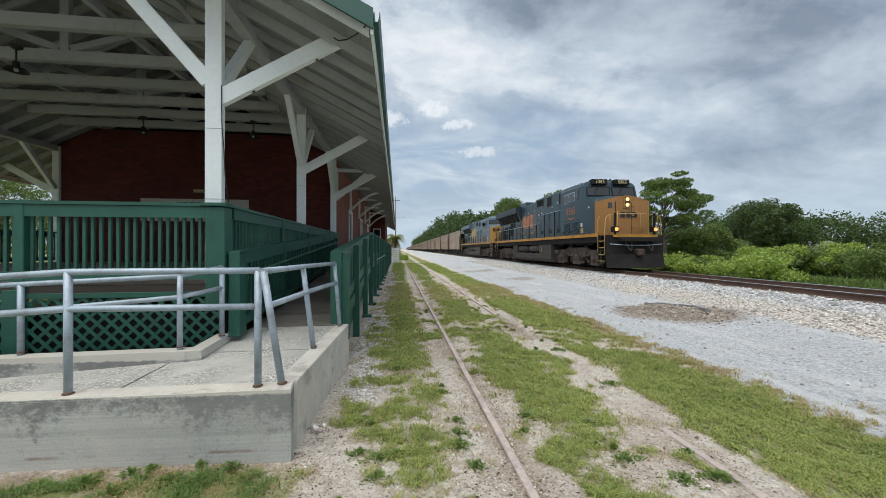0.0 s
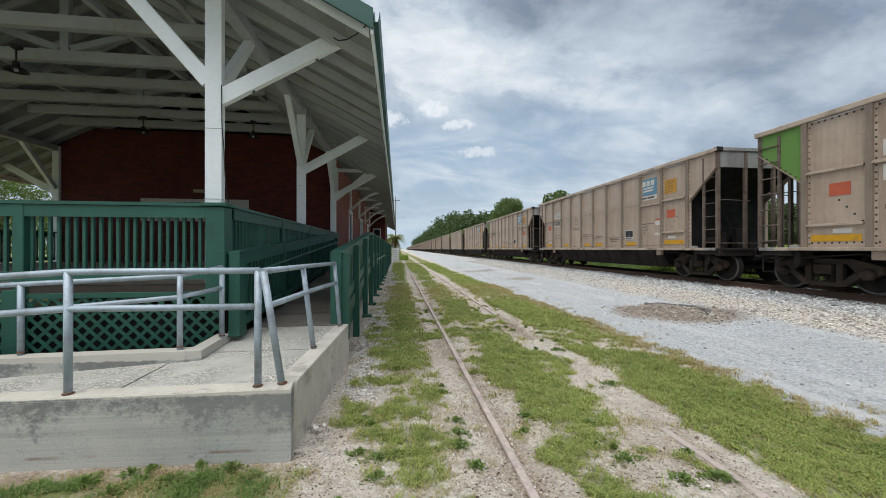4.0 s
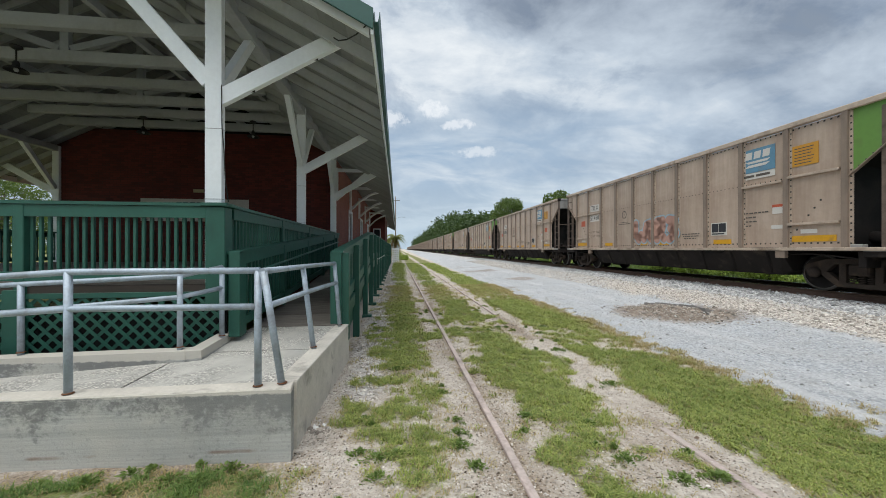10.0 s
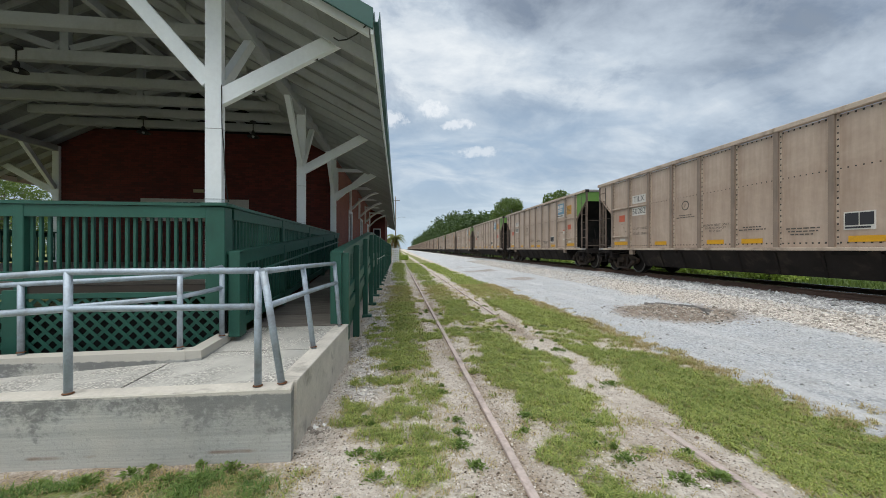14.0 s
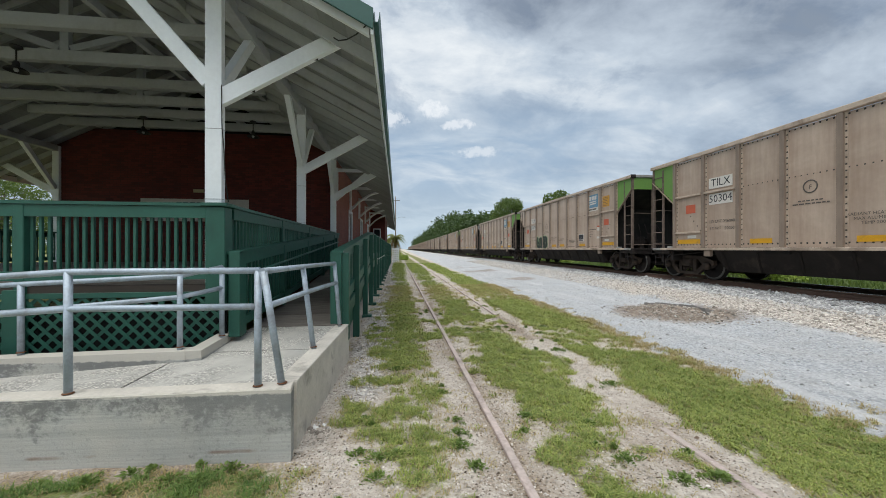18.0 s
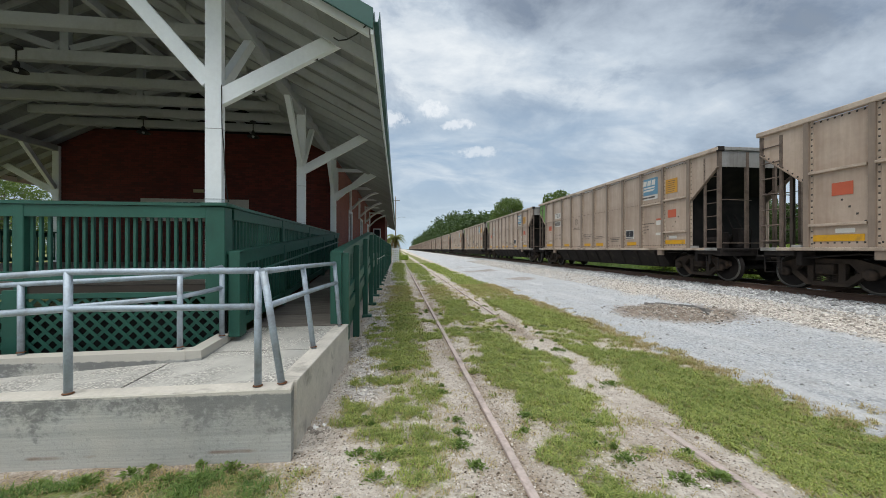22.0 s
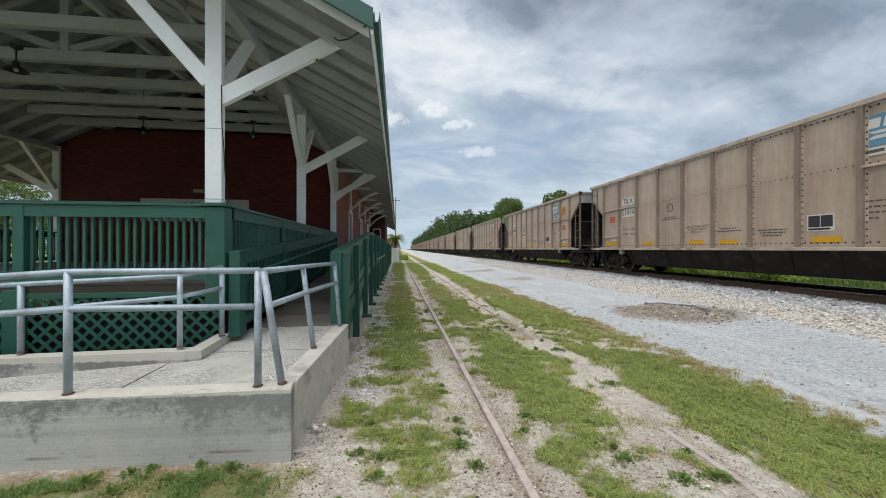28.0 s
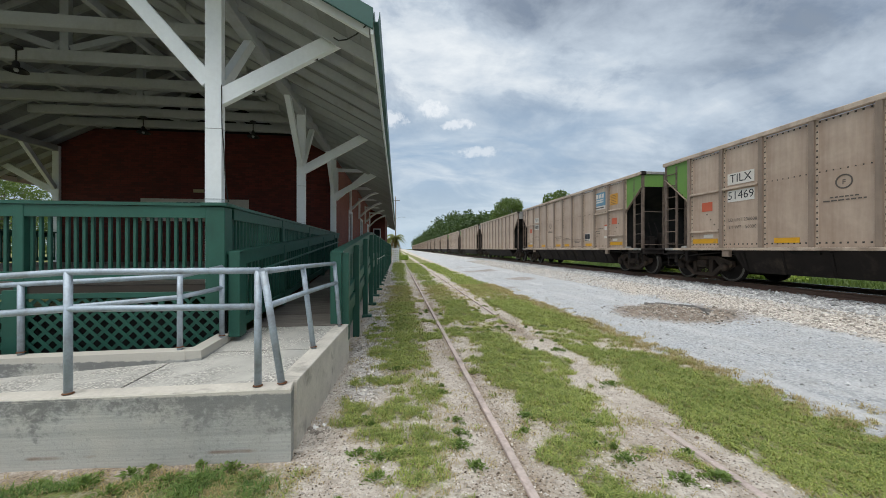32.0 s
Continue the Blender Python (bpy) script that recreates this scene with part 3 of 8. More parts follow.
main_line = thing("main_track", "main railway track with polished rail heads on grey ballast", "railway track", kind="structure", m=along(0))
for off in (-0.755, 0.755):
    for a, b in ((-640, -30.01), (-30, 60), (60.01, 200), (200.01, 900)):
        ob = part("rail", rail_mesh(a, b, True), (RAIL_WEB, RAIL_HEAD), main_line)
        ob.location = (off, 0, RAIL_TOP - 0.172)
sleeper = Mesh().box(-1.3, 1.3, -0.115, 0.115, -0.17, 0, 0.012).data("sleeper", SLEEPER)
plate = Mesh().box(-0.18, 0.18, -0.09, 0.09, 0, 0.013).data("tie_plate", RAIL_WEB)
for k in range(150):
    s = part("sleeper", sleeper, None, main_line)
    s.location = (random.uniform(-0.03, 0.03), -20 + k * 0.52, RAIL_TOP - 0.187)
    if k < 90:
        for off in (-0.755, 0.755):
            p = part("tie_plate", plate, None, main_line)
            p.location = (off, -20 + k * 0.52, RAIL_TOP - 0.185)
rest = Mesh()
for k in range(560):
    rest.box(-1.3, 1.3, 58 + k * 0.52 - 0.115, 58 + k * 0.52 + 0.115, RAIL_TOP - 0.35, RAIL_TOP - 0.187)
for k in range(1150):
    rest.box(-1.3, 1.3, -20.6 - k * 0.52 - 0.115, -20.6 - k * 0.52 + 0.115, RAIL_TOP - 0.35, RAIL_TOP - 0.187)
tagged(part("far_sleepers", rest, SLEEPER, main_line), kind="stuff")


# ---- concrete ramp and landing ----
def hull(*quads):
    """A solid between a lower and an upper ring of corners."""
    lo, hi = quads
    n = len(lo)
    return Mesh().add([*lo, *hi], [tuple(range(n))[::-1], tuple(range(n, 2 * n))] + [(i, (i + 1) % n, n + (i + 1) % n, n + i) for i in range(n)])


ramp = thing("concrete_ramp", "weathered grey concrete access ramp with stained kerb walls", "ramp")


def on_front(x, dy=0.0):
    return (x, 2.881 - (x + 0.804) * 0.054 + dy)


def front_top(x):
    return 0.548 + (x + 0.804) * 0.016


part("front_wall", hull([(*on_front(-6.4), -0.25), (*on_front(-0.804), -0.25), (*on_front(-0.83, 0.17), -0.25), (*on_front(-6.4, 0.17), -0.25)],
                        [(*on_front(-6.4, 0.004), 0.458), (*on_front(-0.806, 0.004), 0.548), (*on_front(-0.83, 0.17), 0.548), (*on_front(-6.4, 0.17), 0.458)]), CONCRETE, ramp)
# paler unstained concrete: light on this side face is put into its colour
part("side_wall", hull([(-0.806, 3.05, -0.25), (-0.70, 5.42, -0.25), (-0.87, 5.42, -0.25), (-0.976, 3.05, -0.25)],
                       [(-0.806, 3.05, 0.548), (-0.70, 5.42, 0.525), (-0.87, 5.42, 0.525), (-0.976, 3.05, 0.548)]), CONCRETE_PALE, ramp)
part("landing_slab", hull([(-2.232, 3.06, -0.2), (-0.98, 3.06, -0.2), (-0.92, 4.205, -0.2), (-2.232, 4.205, -0.2)],
                          [(-2.232, 3.06, 0.478), (-0.98, 3.06, 0.49), (-0.92, 4.205, 0.495), (-2.232, 4.205, 0.495)]), CONCRETE_WALK, ramp)
part("upper_slab", hull([(-2.14, 4.235, -0.2), (-0.92, 4.235, -0.2), (-0.87, 5.30, -0.2), (-1.99, 5.30, -0.2)],
                        [(-2.14, 4.235, 0.495), (-0.92, 4.235, 0.495), (-0.87, 5.30, 0.53), (-1.99, 5.30, 0.53)]), CONCRETE_WALK, ramp)
part("sloping_slab", hull([(-6.4, 3.34, -0.2), (-2.255, 3.1, -0.2), (-2.255, 3.95, -0.2), (-6.4, 4.1, -0.2)],
                          [(-6.4, 3.34, 0.20), (-2.255, 3.1, 0.478), (-2.255, 3.95, 0.49), (-6.4, 4.1, 0.20)]), CONCRETE_WALK, ramp)
part("back_kerb", hull([(-6.4, 4.05, -0.2), (-2.10, 3.90, -0.2), (-2.10, 4.06, -0.2), (-6.4, 4.22, -0.2)],
                       [(-6.4, 4.05, 0.52), (-2.10, 3.90, 0.60), (-2.10, 4.06, 0.60), (-6.4, 4.22, 0.52)]), CONCRETE, ramp)
part("corner_kerb", hull([(-2.10, 3.905, -0.2), (-1.96, 3.95, -0.2), (-1.99, 4.80, -0.2), (-2.16, 4.80, -0.2)],
                         [(-2.10, 3.905, 0.598), (-1.975, 3.95, 0.59), (-2.01, 4.80, 0.60), (-2.16, 4.80, 0.60)]), CONCRETE, ramp)


part("front_coping", hull([(*on_front(-6.4, 0.0035), 0.440), (*on_front(-0.805, 0.0035), 0.532), (-0.832, 3.052, 0.540), (*on_front(-6.4, 0.173), 0.456)],
                          [(*on_front(-6.4, 0.014), 0.466), (*on_front(-0.812, 0.014), 0.556), (-0.832, 3.05, 0.556), (*on_front(-6.4, 0.17), 0.466)]), CONCRETE_PALE, ramp, "worn pale kerb top")
part("side_coping", hull([(-0.803, 3.054, 0.546), (-0.697, 5.423, 0.523), (-0.873, 5.423, 0.523), (-0.979, 3.054, 0.546)],
                         [(-0.808, 3.054, 0.556), (-0.702, 5.42, 0.533), (-0.87, 5.42, 0.533), (-0.976, 3.054, 0.556)]), CONCRETE_PALE, ramp, "worn pale kerb top")

# ---- steel handrails ----
def handrail(label, posts, rails, r=0.027):
    """posts: foot and head points; rails: lists of points."""
    h = thing("handrail", label, "handrail")
    for foot, head in posts:
        part("post", Mesh().tube([foot, head], r, 12), GALV, h)
        ring = Mesh().lathe([(r * 1.42, 0), (r * 1.3, 0.004), (r * 1.03, 0.010)], Matrix.Translation(Vector(foot) + Vector((0, 0, 0.034))), 12)
        part("rust_ring", ring, RUST, h, "rust stain ring round the post foot")
    for pts in rails:
        part("rail", Mesh().tube(pts, r * 0.95, 12), GALV, h)
    return h


fy = lambda x: on_front(x, 0.075)[1]
handrail("galvanised pipe handrail on the front kerb wall",
         [((x, fy(x), front_top(x) - 0.02), (x, fy(x), zt)) for x, zt in ((-1.075, 1.452), (-2.45, 1.447), (-4.2, 1.33))],
         [[(-1.06, fy(-1.06), 1.452), (-2.45, fy(-2.45), 1.447), (-4.2, fy(-4.2), 1.33), (-6.2, fy(-6.2), 1.18)],
          [(-1.075, fy(-1.075), 1.172), (-2.45, fy(-2.45), 1.170), (-4.2, fy(-4.2), 1.05), (-6.2, fy(-6.2), 0.90)]])
handrail("galvanised pipe handrail leaning over the side kerb wall",
         [((-0.90, 2.99, 0.53), (-1.02, 2.93, 1.45)), ((-0.895, 4.05, 0.53), (-1.0, 4.02, 1.43)), ((-0.80, 5.22, 0.52), (-0.87, 5.20, 1.42))],
         [[(-1.02, 2.91, 1.45), (-1.0, 4.02, 1.432), (-0.87, 5.22, 1.42)], [(-0.985, 2.95, 1.18), (-0.96, 4.03, 1.16), (-0.84, 5.2, 1.15)]])
handrail("galvanised pipe handrail on the back kerb",
         [((-2.19, 3.98, 0.59), (-2.19, 3.98, 1.345)), ((-2.02, 4.49, 0.58), (-2.02, 4.49, 1.41)), ((-3.70, 4.08, 0.56), (-3.70, 4.08, 1.27)), ((-5.4, 4.14, 0.5), (-5.4, 4.14, 1.17))],
         [[(-2.02, 4.49, 1.41), (-2.19, 3.98, 1.345), (-3.70, 4.08, 1.27), (-6.2, 4.17, 1.12)],
          [(-2.02, 4.49, 1.17), (-2.19, 3.98, 1.13), (-3.70, 4.08, 1.00), (-6.2, 4.17, 0.86)]])


# ---- depot: deck, railings, ramp ----
def railing(name, label, p0, p1, height, posts, outside=0, mats=GREEN, gap=0.125):
    """A timber railing on the floor line p0 to p1: cap, face board, balusters, bottom board, posts.
    posts: distances along; outside: side on which the posts stand out."""
    p0, p1 = Vector(p0), Vector(p1)
    d = p1 - p0
    length = Vector((d.x, d.y, 0)).length
    ang = math.atan2(d.y, d.x)
    rise = d.z / length
    r = thing(name, label, "railing", pose(p0.x, p0.y, p0.z, 0, 0, math.degrees(ang)))

    def slope_box(a, b, y0, y1, z0, z1):
        v = [(x, y, z + x * rise) for x in (a, b) for y in (y0, y1) for z in (z0, z1)]
        return Mesh().add(v, [(0, 1, 3, 2), (4, 6, 7, 5), (0, 4, 5, 1), (2, 3, 7, 6), (0, 2, 6, 4), (1, 5, 7, 3)])

    part("cap_board", slope_box(-0.04, length + 0.02, -0.075, 0.075, height - 0.038, height), mats, r)
    part("face_board", slope_box(0.0, length, -0.055 if outside <= 0 else 0.017, -0.017 if outside <= 0 else 0.055, height - 0.175, height - 0.042), mats, r)
    part("bottom_board", slope_box(0.0, length, -0.055 if outside <= 0 else 0.017, -0.017 if outside <= 0 else 0.055, 0.06, 0.165), mats, r)
    bal = Mesh().box(-0.017, 0.017, -0.018, 0.016, 0.10, height - 0.045, 0.004).data("baluster", mats)
    n = int(length / gap)
    for i in range(n):
        x = (i + 0.5) * length / n
        if min(abs(x - q) for q in posts) < 0.075:
            continue
        b = part("baluster", bal, None, r)
        b.location = (x, random.uniform(-0.002, 0.002), x * rise)
        b.rotation_euler = (0, random.uniform(-0.006, 0.006), 0)
    for q in posts:
        y0, y1 = (-0.065, 0.045) if outside <= 0 else (-0.045, 0.065)
        part("post", Mesh().box(q - 0.05, q + 0.05, y0, y1, -0.05 + q * rise, height - 0.04 + q * rise, 0.006), mats, r)
    return r


DECK_Z, RAIL_H = 1.205, 0.955
deck = thing("depot_deck", "raised timber deck with green rim and lattice skirt", "deck")
for k in range(60):
    y = 4.665 + k * 0.140
    part("deck_board", Mesh().box(-11.6, -2.02, y, y + 0.134, DECK_Z - 0.035, DECK_Z, 0.003), DECK, deck)
part("rim_joist", Mesh().box(-11.6, -2.07, 4.60, 4.655, DECK_Z - 0.14, DECK_Z - 0.004, 0.008), RAW_WOOD, deck, "dark rotting rim board")
part("side_rim", Mesh().box(-2.06, -2.02, 4.70, 13.7, DECK_Z - 0.26, DECK_Z - 0.037), GREEN, deck)
part("lattice_trim", Mesh().box(-11.6, -2.02, 4.575, 4.60, 1.06, 1.12, 0.003), GREEN, deck)
for x in (-4.20, -6.3, -8.4):
    part("skirt_post", Mesh().box(x - 0.09, x + 0.09, 4.52, 4.62, 0.0, DECK_Z - 0.04, 0.005), GREEN, deck)
part("backing", Mesh().box(-11.6, -2.05, 4.68, 4.70, 0.0, 0.94), SHADE_BLACK, deck, "black sheet standing for the shade under the deck")
for sgn, yy in ((1, 4.60), (-1, 4.588)):
    x = -7.6
    while x < -1.0:
        a0, a1 = (x, 0.02), (x + sgn * 1.08, 1.10)
        lo, hi = -7.6, -2.06
        t0, t1 = 0.0, 1.0
        dx = a1[0] - a0[0]
        for lim, s in ((lo, 1), (hi, -1)):
            t = (lim - a0[0]) / dx
            if (dx > 0) == (s > 0):
                t0 = max(t0, t)
            else:
                t1 = min(t1, t)
        if t1 - t0 > 0.03:
            b0 = (a0[0] + dx * t0, yy, a0[1] + 1.08 * t0)
            b1 = (a0[0] + dx * t1, yy, a0[1] + 1.08 * t1)
            part("lattice_slat", Mesh().beam(b0, b1, 0.008, 0.036, 0, up=(-sgn, 0, 1)), GREEN, deck)
        x += 0.150

railing("deck_railing", "dark green timber deck railing with square balusters", (-2.10, 4.62, DECK_Z), (-8.5, 4.62, DECK_Z), RAIL_H, (2.06, 4.12, 6.2), outside=1, gap=0.087)
railing("deck_railing", "dark green timber deck railing with square balusters", (-2.07, 4.80, DECK_Z), (-2.07, 13.0, DECK_Z), RAIL_H, (1.95, 3.9, 5.85, 7.8), outside=-1, gap=0.10)
railing("deck_railing", "dark green timber railing on the shaded far side of the deck", (-10.72, 4.80, DECK_Z), (-10.72, 12.9, DECK_Z), RAIL_H, (0.05, 2.0, 4.0, 6.0), outside=1, gap=0.11)
newel = thing("corner_newel", "broad green timber corner post of the deck railing", "post")
part("post", Mesh().box(-2.24, -2.02, 4.56, 4.76, 0.95, 2.12, 0.01), GREEN, newel)
part("cap", Mesh().box(-2.28, -1.985, 4.53, 4.80, 2.122, 2.165, 0.008), GREEN, newel)

R0, R1 = 5.30, 11.4
RZ0, RZ1 = 0.545, 1.09
walkway = thing("boarded_ramp", "weathered grey plank ramp and side walk along the depot", "ramp")
k = 0
y = R0
while y < 26:
    z = RZ0 + (RZ1 - RZ0) * min(1, (y - R0) / (R1 - R0))
    tilt = math.degrees(math.atan((RZ1 - RZ0) / (R1 - R0))) if y < R1 else 0
    b = part("plank", Mesh().box(-1.98 if y < 13.6 else -2.18, -0.86, 0, 0.138, -0.038, 0, 0.003), DECK, walkway)
    b.matrix_basis = pose(random.uniform(-0.006, 0.006), y, z + random.uniform(-0.002, 0.002), tilt)
    y += 0.146
rest = Mesh()
while y < 44:
    rest.box(-2.18, -0.86, y, y + 0.138, RZ1 - 0.038, RZ1)
    y += 0.146
tagged(part("far_planks", rest, DECK, walkway), kind="stuff")
for x in (-1.96, -0.90):
    part("stringer", Mesh().add([(a, yy, zz) for a in (x - 0.02, x + 0.02) for yy, zz in ((R0, 0.3), (R0, RZ0 - 0.04), (R1, RZ1 - 0.04), (44, RZ1 - 0.04), (44, RZ1 - 0.27), (R1, RZ1 - 0.27))],
                                [(0, 1, 2, 3, 4, 5), (6, 7, 8, 9, 10, 11)] + [(i, (i + 1) % 6, 6 + (i + 1) % 6, 6 + i) for i in range(6)]), GREEN, walkway)

inner = railing("ramp_railing", "dark green ramp railing with balusters and grip rail", (-1.945, 4.66, 0.60), (-1.945, 11.4, 1.09), 1.0, (0.05, 1.75, 3.4, 5.05, 6.65), outside=-1)
part("grip_rail", Mesh().tube([(0.3, -0.075, 0.72), (0.42, -0.13, 0.735), (6.9, -0.13, 0.735 + 6.9 * 0.0727)], 0.021, 8), GREEN, inner, "round green grip rail")
part("foot_block", Mesh().box(-0.06, 0.14, -0.075, 0.055, -0.03, 0.99, 0.006), GREEN, inner)

outer = thing("ramp_fence", "dark green outer ramp fence on ground posts", "fence")
OX = -0.85


def fence_floor(yy):
    return RZ0 + (RZ1 - RZ0) * min(1, max(0, (yy - R0) / (R1 - R0)))


def fence_strip(name, y0, y1, xa, xb, za, zb):
    ys = [y0] + ([R1] if y0 < R1 < y1 else []) + [y1]
    v, f = [], []
    for yy in ys:
        z = fence_floor(yy)
        v += [(xa, yy, z + za), (xb, yy, z + za), (xb, yy, z + zb), (xa, yy, z + zb)]
    for i in range(len(ys) - 1):
        f += [(4 * i + k, 4 * i + (k + 1) % 4, 4 * i + 4 + (k + 1) % 4, 4 * i + 4 + k) for k in range(4)]
    f += [(0, 1, 2, 3), tuple(4 * (len(ys) - 1) + k for k in range(4))]
    return part(name, Mesh().add(v, f), GREEN, outer)


fence_strip("cap_board", 5.32, 44, OX - 0.08, OX + 0.08, 1.01, 1.05)
fence_strip("face_board", 5.36, 44, OX + 0.02, OX + 0.055, 0.88, 1.005)
fence_strip("bottom_board", 5.36, 44, OX + 0.02, OX + 0.075, 0.21, 0.385)
fence_strip("rub_board", 5.36, 44, OX + 0.02, OX + 0.085, -0.06, 0.15)
fence_strip("skirt_board", 5.36, 44, OX + 0.0, OX + 0.038, -0.36, -0.08)
posts = [5.42, 6.85, 8.75, 10.65, 12.6, 14.5, 16.4, 18.3, 20.2, 22.1, 24.0, 26, 28, 30, 32, 34, 36, 38, 40, 42, 44]
for i, yy in enumerate(posts):
    zt = fence_floor(yy) + 1.008
    part("post", Mesh().box(OX + 0.04, OX + 0.155, yy - 0.05, yy + 0.05, -0.2 if i else 0.3, zt, 0.007), GREEN, outer)
    if 1 < i < 12:
        part("foot_block", Mesh().box(OX + 0.03, OX + 0.25, yy - 0.11, yy + 0.11, -0.2, 0.07, 0.01), GREEN, outer)
part("end_post", Mesh().box(OX - 0.10, OX + 0.055, 5.33, 5.41, 0.30, 1.59, 0.006), GREEN, outer)
bal = Mesh().box(-0.018, 0.018, -0.045, 0.045, 0.06, 0.99, 0.004).data("fence_board", GREEN)
yy = 5.5
while yy < 25:
    b = part("fence_board", bal, None, outer)
    b.location = (OX - 0.002, yy, fence_floor(yy))
    yy += 0.105
rest = Mesh()
while yy < 44:
    rest.box(OX - 0.02, OX + 0.016, yy - 0.045, yy + 0.045, RZ1 + 0.06, RZ1 + 0.99)
    yy += 0.105
tagged(part("far_fence_boards", rest, GREEN, outer), kind="stuff")


# ---- depot: frame, walls, roof ----
POST_X, LEFT_X, RIDGE_X = -2.225, -10.85, -6.5
PITCH = 0.51
EAVE_X, GABLE_Y, END_Y = -0.25, 3.86, 46.0
WALL_Y = 13.07


def soffit(x):
    """Height of the underside of the roof boards."""
    d = -x if x > RIDGE_X else x - 2 * RIDGE_X
    return 4.075 + PITCH * (d - 0.31)


roof = thing("depot_roof", "low-pitched gable roof with green edges and white exposed rafters", "roof")
for side in (1, -1):
    fx = lambda x: x if side > 0 else 2 * RIDGE_X - x
    v = []
    for x in (EAVE_X, RIDGE_X):
        for yy in (GABLE_Y, END_Y):
            v += [(fx(x), yy, soffit(x) + 0.03), (fx(x), yy, soffit(x) + 0.075)]
    part("roof_sheet", Mesh().add(v, [(0, 1, 3, 2), (4, 6, 7, 5), (0, 4, 5, 1), (2, 3, 7, 6), (0, 2, 6, 4), (1, 5, 7, 3)]), ROOF, roof, "green metal roof sheet")
    # boards of the soffit
    x = EAVE_X - 0.02
    while x > RIDGE_X:
        x2 = max(x - 0.165, RIDGE_X)
        v = [(fx(a), yy, soffit(a) + dz) for a in (x - 0.004, x2) for yy in (GABLE_Y + 0.01, END_Y - 0.02) for dz in (0.0, 0.026)]
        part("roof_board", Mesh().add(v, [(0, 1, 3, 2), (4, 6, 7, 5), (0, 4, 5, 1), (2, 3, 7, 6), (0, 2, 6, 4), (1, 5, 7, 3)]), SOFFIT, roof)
        x = x2
    yy = GABLE_Y + 0.10
    k = 0
    while yy < END_Y:
        wide = 0.05
        y0 = yy
        h = 0.155
        v = [(fx(a), b, soffit(a) + dz) for a in (EAVE_X - 0.05, RIDGE_X) for b in (y0, y0 + wide) for dz in (-h, -0.002)]
        # front rafter in full white, the shaded ones behind in the dimmed paint
        part("rafter", Mesh().add(v, [(0, 1, 3, 2), (4, 6, 7, 5), (0, 4, 5, 1), (2, 3, 7, 6), (0, 2, 6, 4), (1, 5, 7, 3)]), TIMBER_DIM if k else WHITE, roof)
        yy += 0.62
        k += 1
    # rake trim at the gable
    v = [(fx(a), b, soffit(a) + dz) for a in (EAVE_X, RIDGE_X) for b in (GABLE_Y - 0.03, GABLE_Y - 0.002) for dz in (-0.125, 0.09)]
    part("rake_board", Mesh().add(v, [(0, 1, 3, 2), (4, 6, 7, 5), (0, 4, 5, 1), (2, 3, 7, 6), (0, 2, 6, 4), (1, 5, 7, 3)]), GUTTER, roof, "green rake board")
    # gutter
    ex = EAVE_X + 0.005
    z = soffit(EAVE_X)
    prof = [(0, 0.05), (0, -0.06), (0.05, -0.06), (0.068, 0.01), (0.068, 0.05), (0.060, 0.05), (0.058, 0.01), (0.044, -0.052), (0.010, -0.052), (0.010, 0.05)]
    m = Mesh().prism([(fx(ex + a), z + b) for a, b in prof], GABLE_Y - 0.03, END_Y)
    part("gutter", m, GUTTER, roof, "green metal gutter")
    part("eave_board", Mesh().box(*sorted((fx(ex - 0.035), fx(ex - 0.006))), GABLE_Y, END_Y, z - 0.17, z - 0.005), WHITE, roof, "white eave fascia")

SEATS = (4.767, 8.81, 13.078)


def porch_post(x, yy, inward):
    p = thing("porch_post", "white painted square timber porch post with diagonal braces", "post", pose(x, yy, DECK_Z), group="porch posts")
    z0 = DECK_Z
    wx, wy = 0.096, 0.047
    part("shaft", Mesh().box(-wx, wx, -wy, wy, 0, 4.93 - z0, 0.006), WHITE, p)
    for zz in (1.02, 1.88):
        part("joint_band", Mesh().box(-wx - 0.003, wx + 0.003, -wy - 0.003, wy + 0.003, zz, zz + 0.008), TIMBER_DIM, p)
    out = -inward
    part("outer_brace", Mesh().beam((out * 0.05, 0, 3.466 - z0), (out * 1.505, 0, 4.323 - z0), 0.086, 0.192, 0.006), WHITE, p)
    if yy < 5:
        part("inner_brace", Mesh().beam((inward * 0.06, 0, 3.66 - z0), (inward * 1.75, 0, 5.60 - z0), 0.086, 0.182, 0.006), WHITE, p)
        for u in (0.42, 1.18):
            q = Vector((out * u, 0, 3.466 - z0 + (u - 0.05) * 0.589))
            part("strap_wire", Mesh().beam(q + Vector((0, 0, -0.112)), q + Vector((0, 0, 0.112)), 0.09, 0.007), STEEL_DARK, p, "thin wire tied round the brace")
    for s in (-1, 1):
        if (yy < 5 and s < 0) or (yy > 13 and s > 0):
            continue
        part("plate_brace", Mesh().beam((0, s * 0.06, 3.56 - z0), (0, s * 1.15, 4.86 - z0), 0.11, 0.13, 0.006), WHITE, p)
    return p


for yy in SEATS:
    porch_post(POST_X, yy, -1)
    porch_post(LEFT_X, yy, 1)

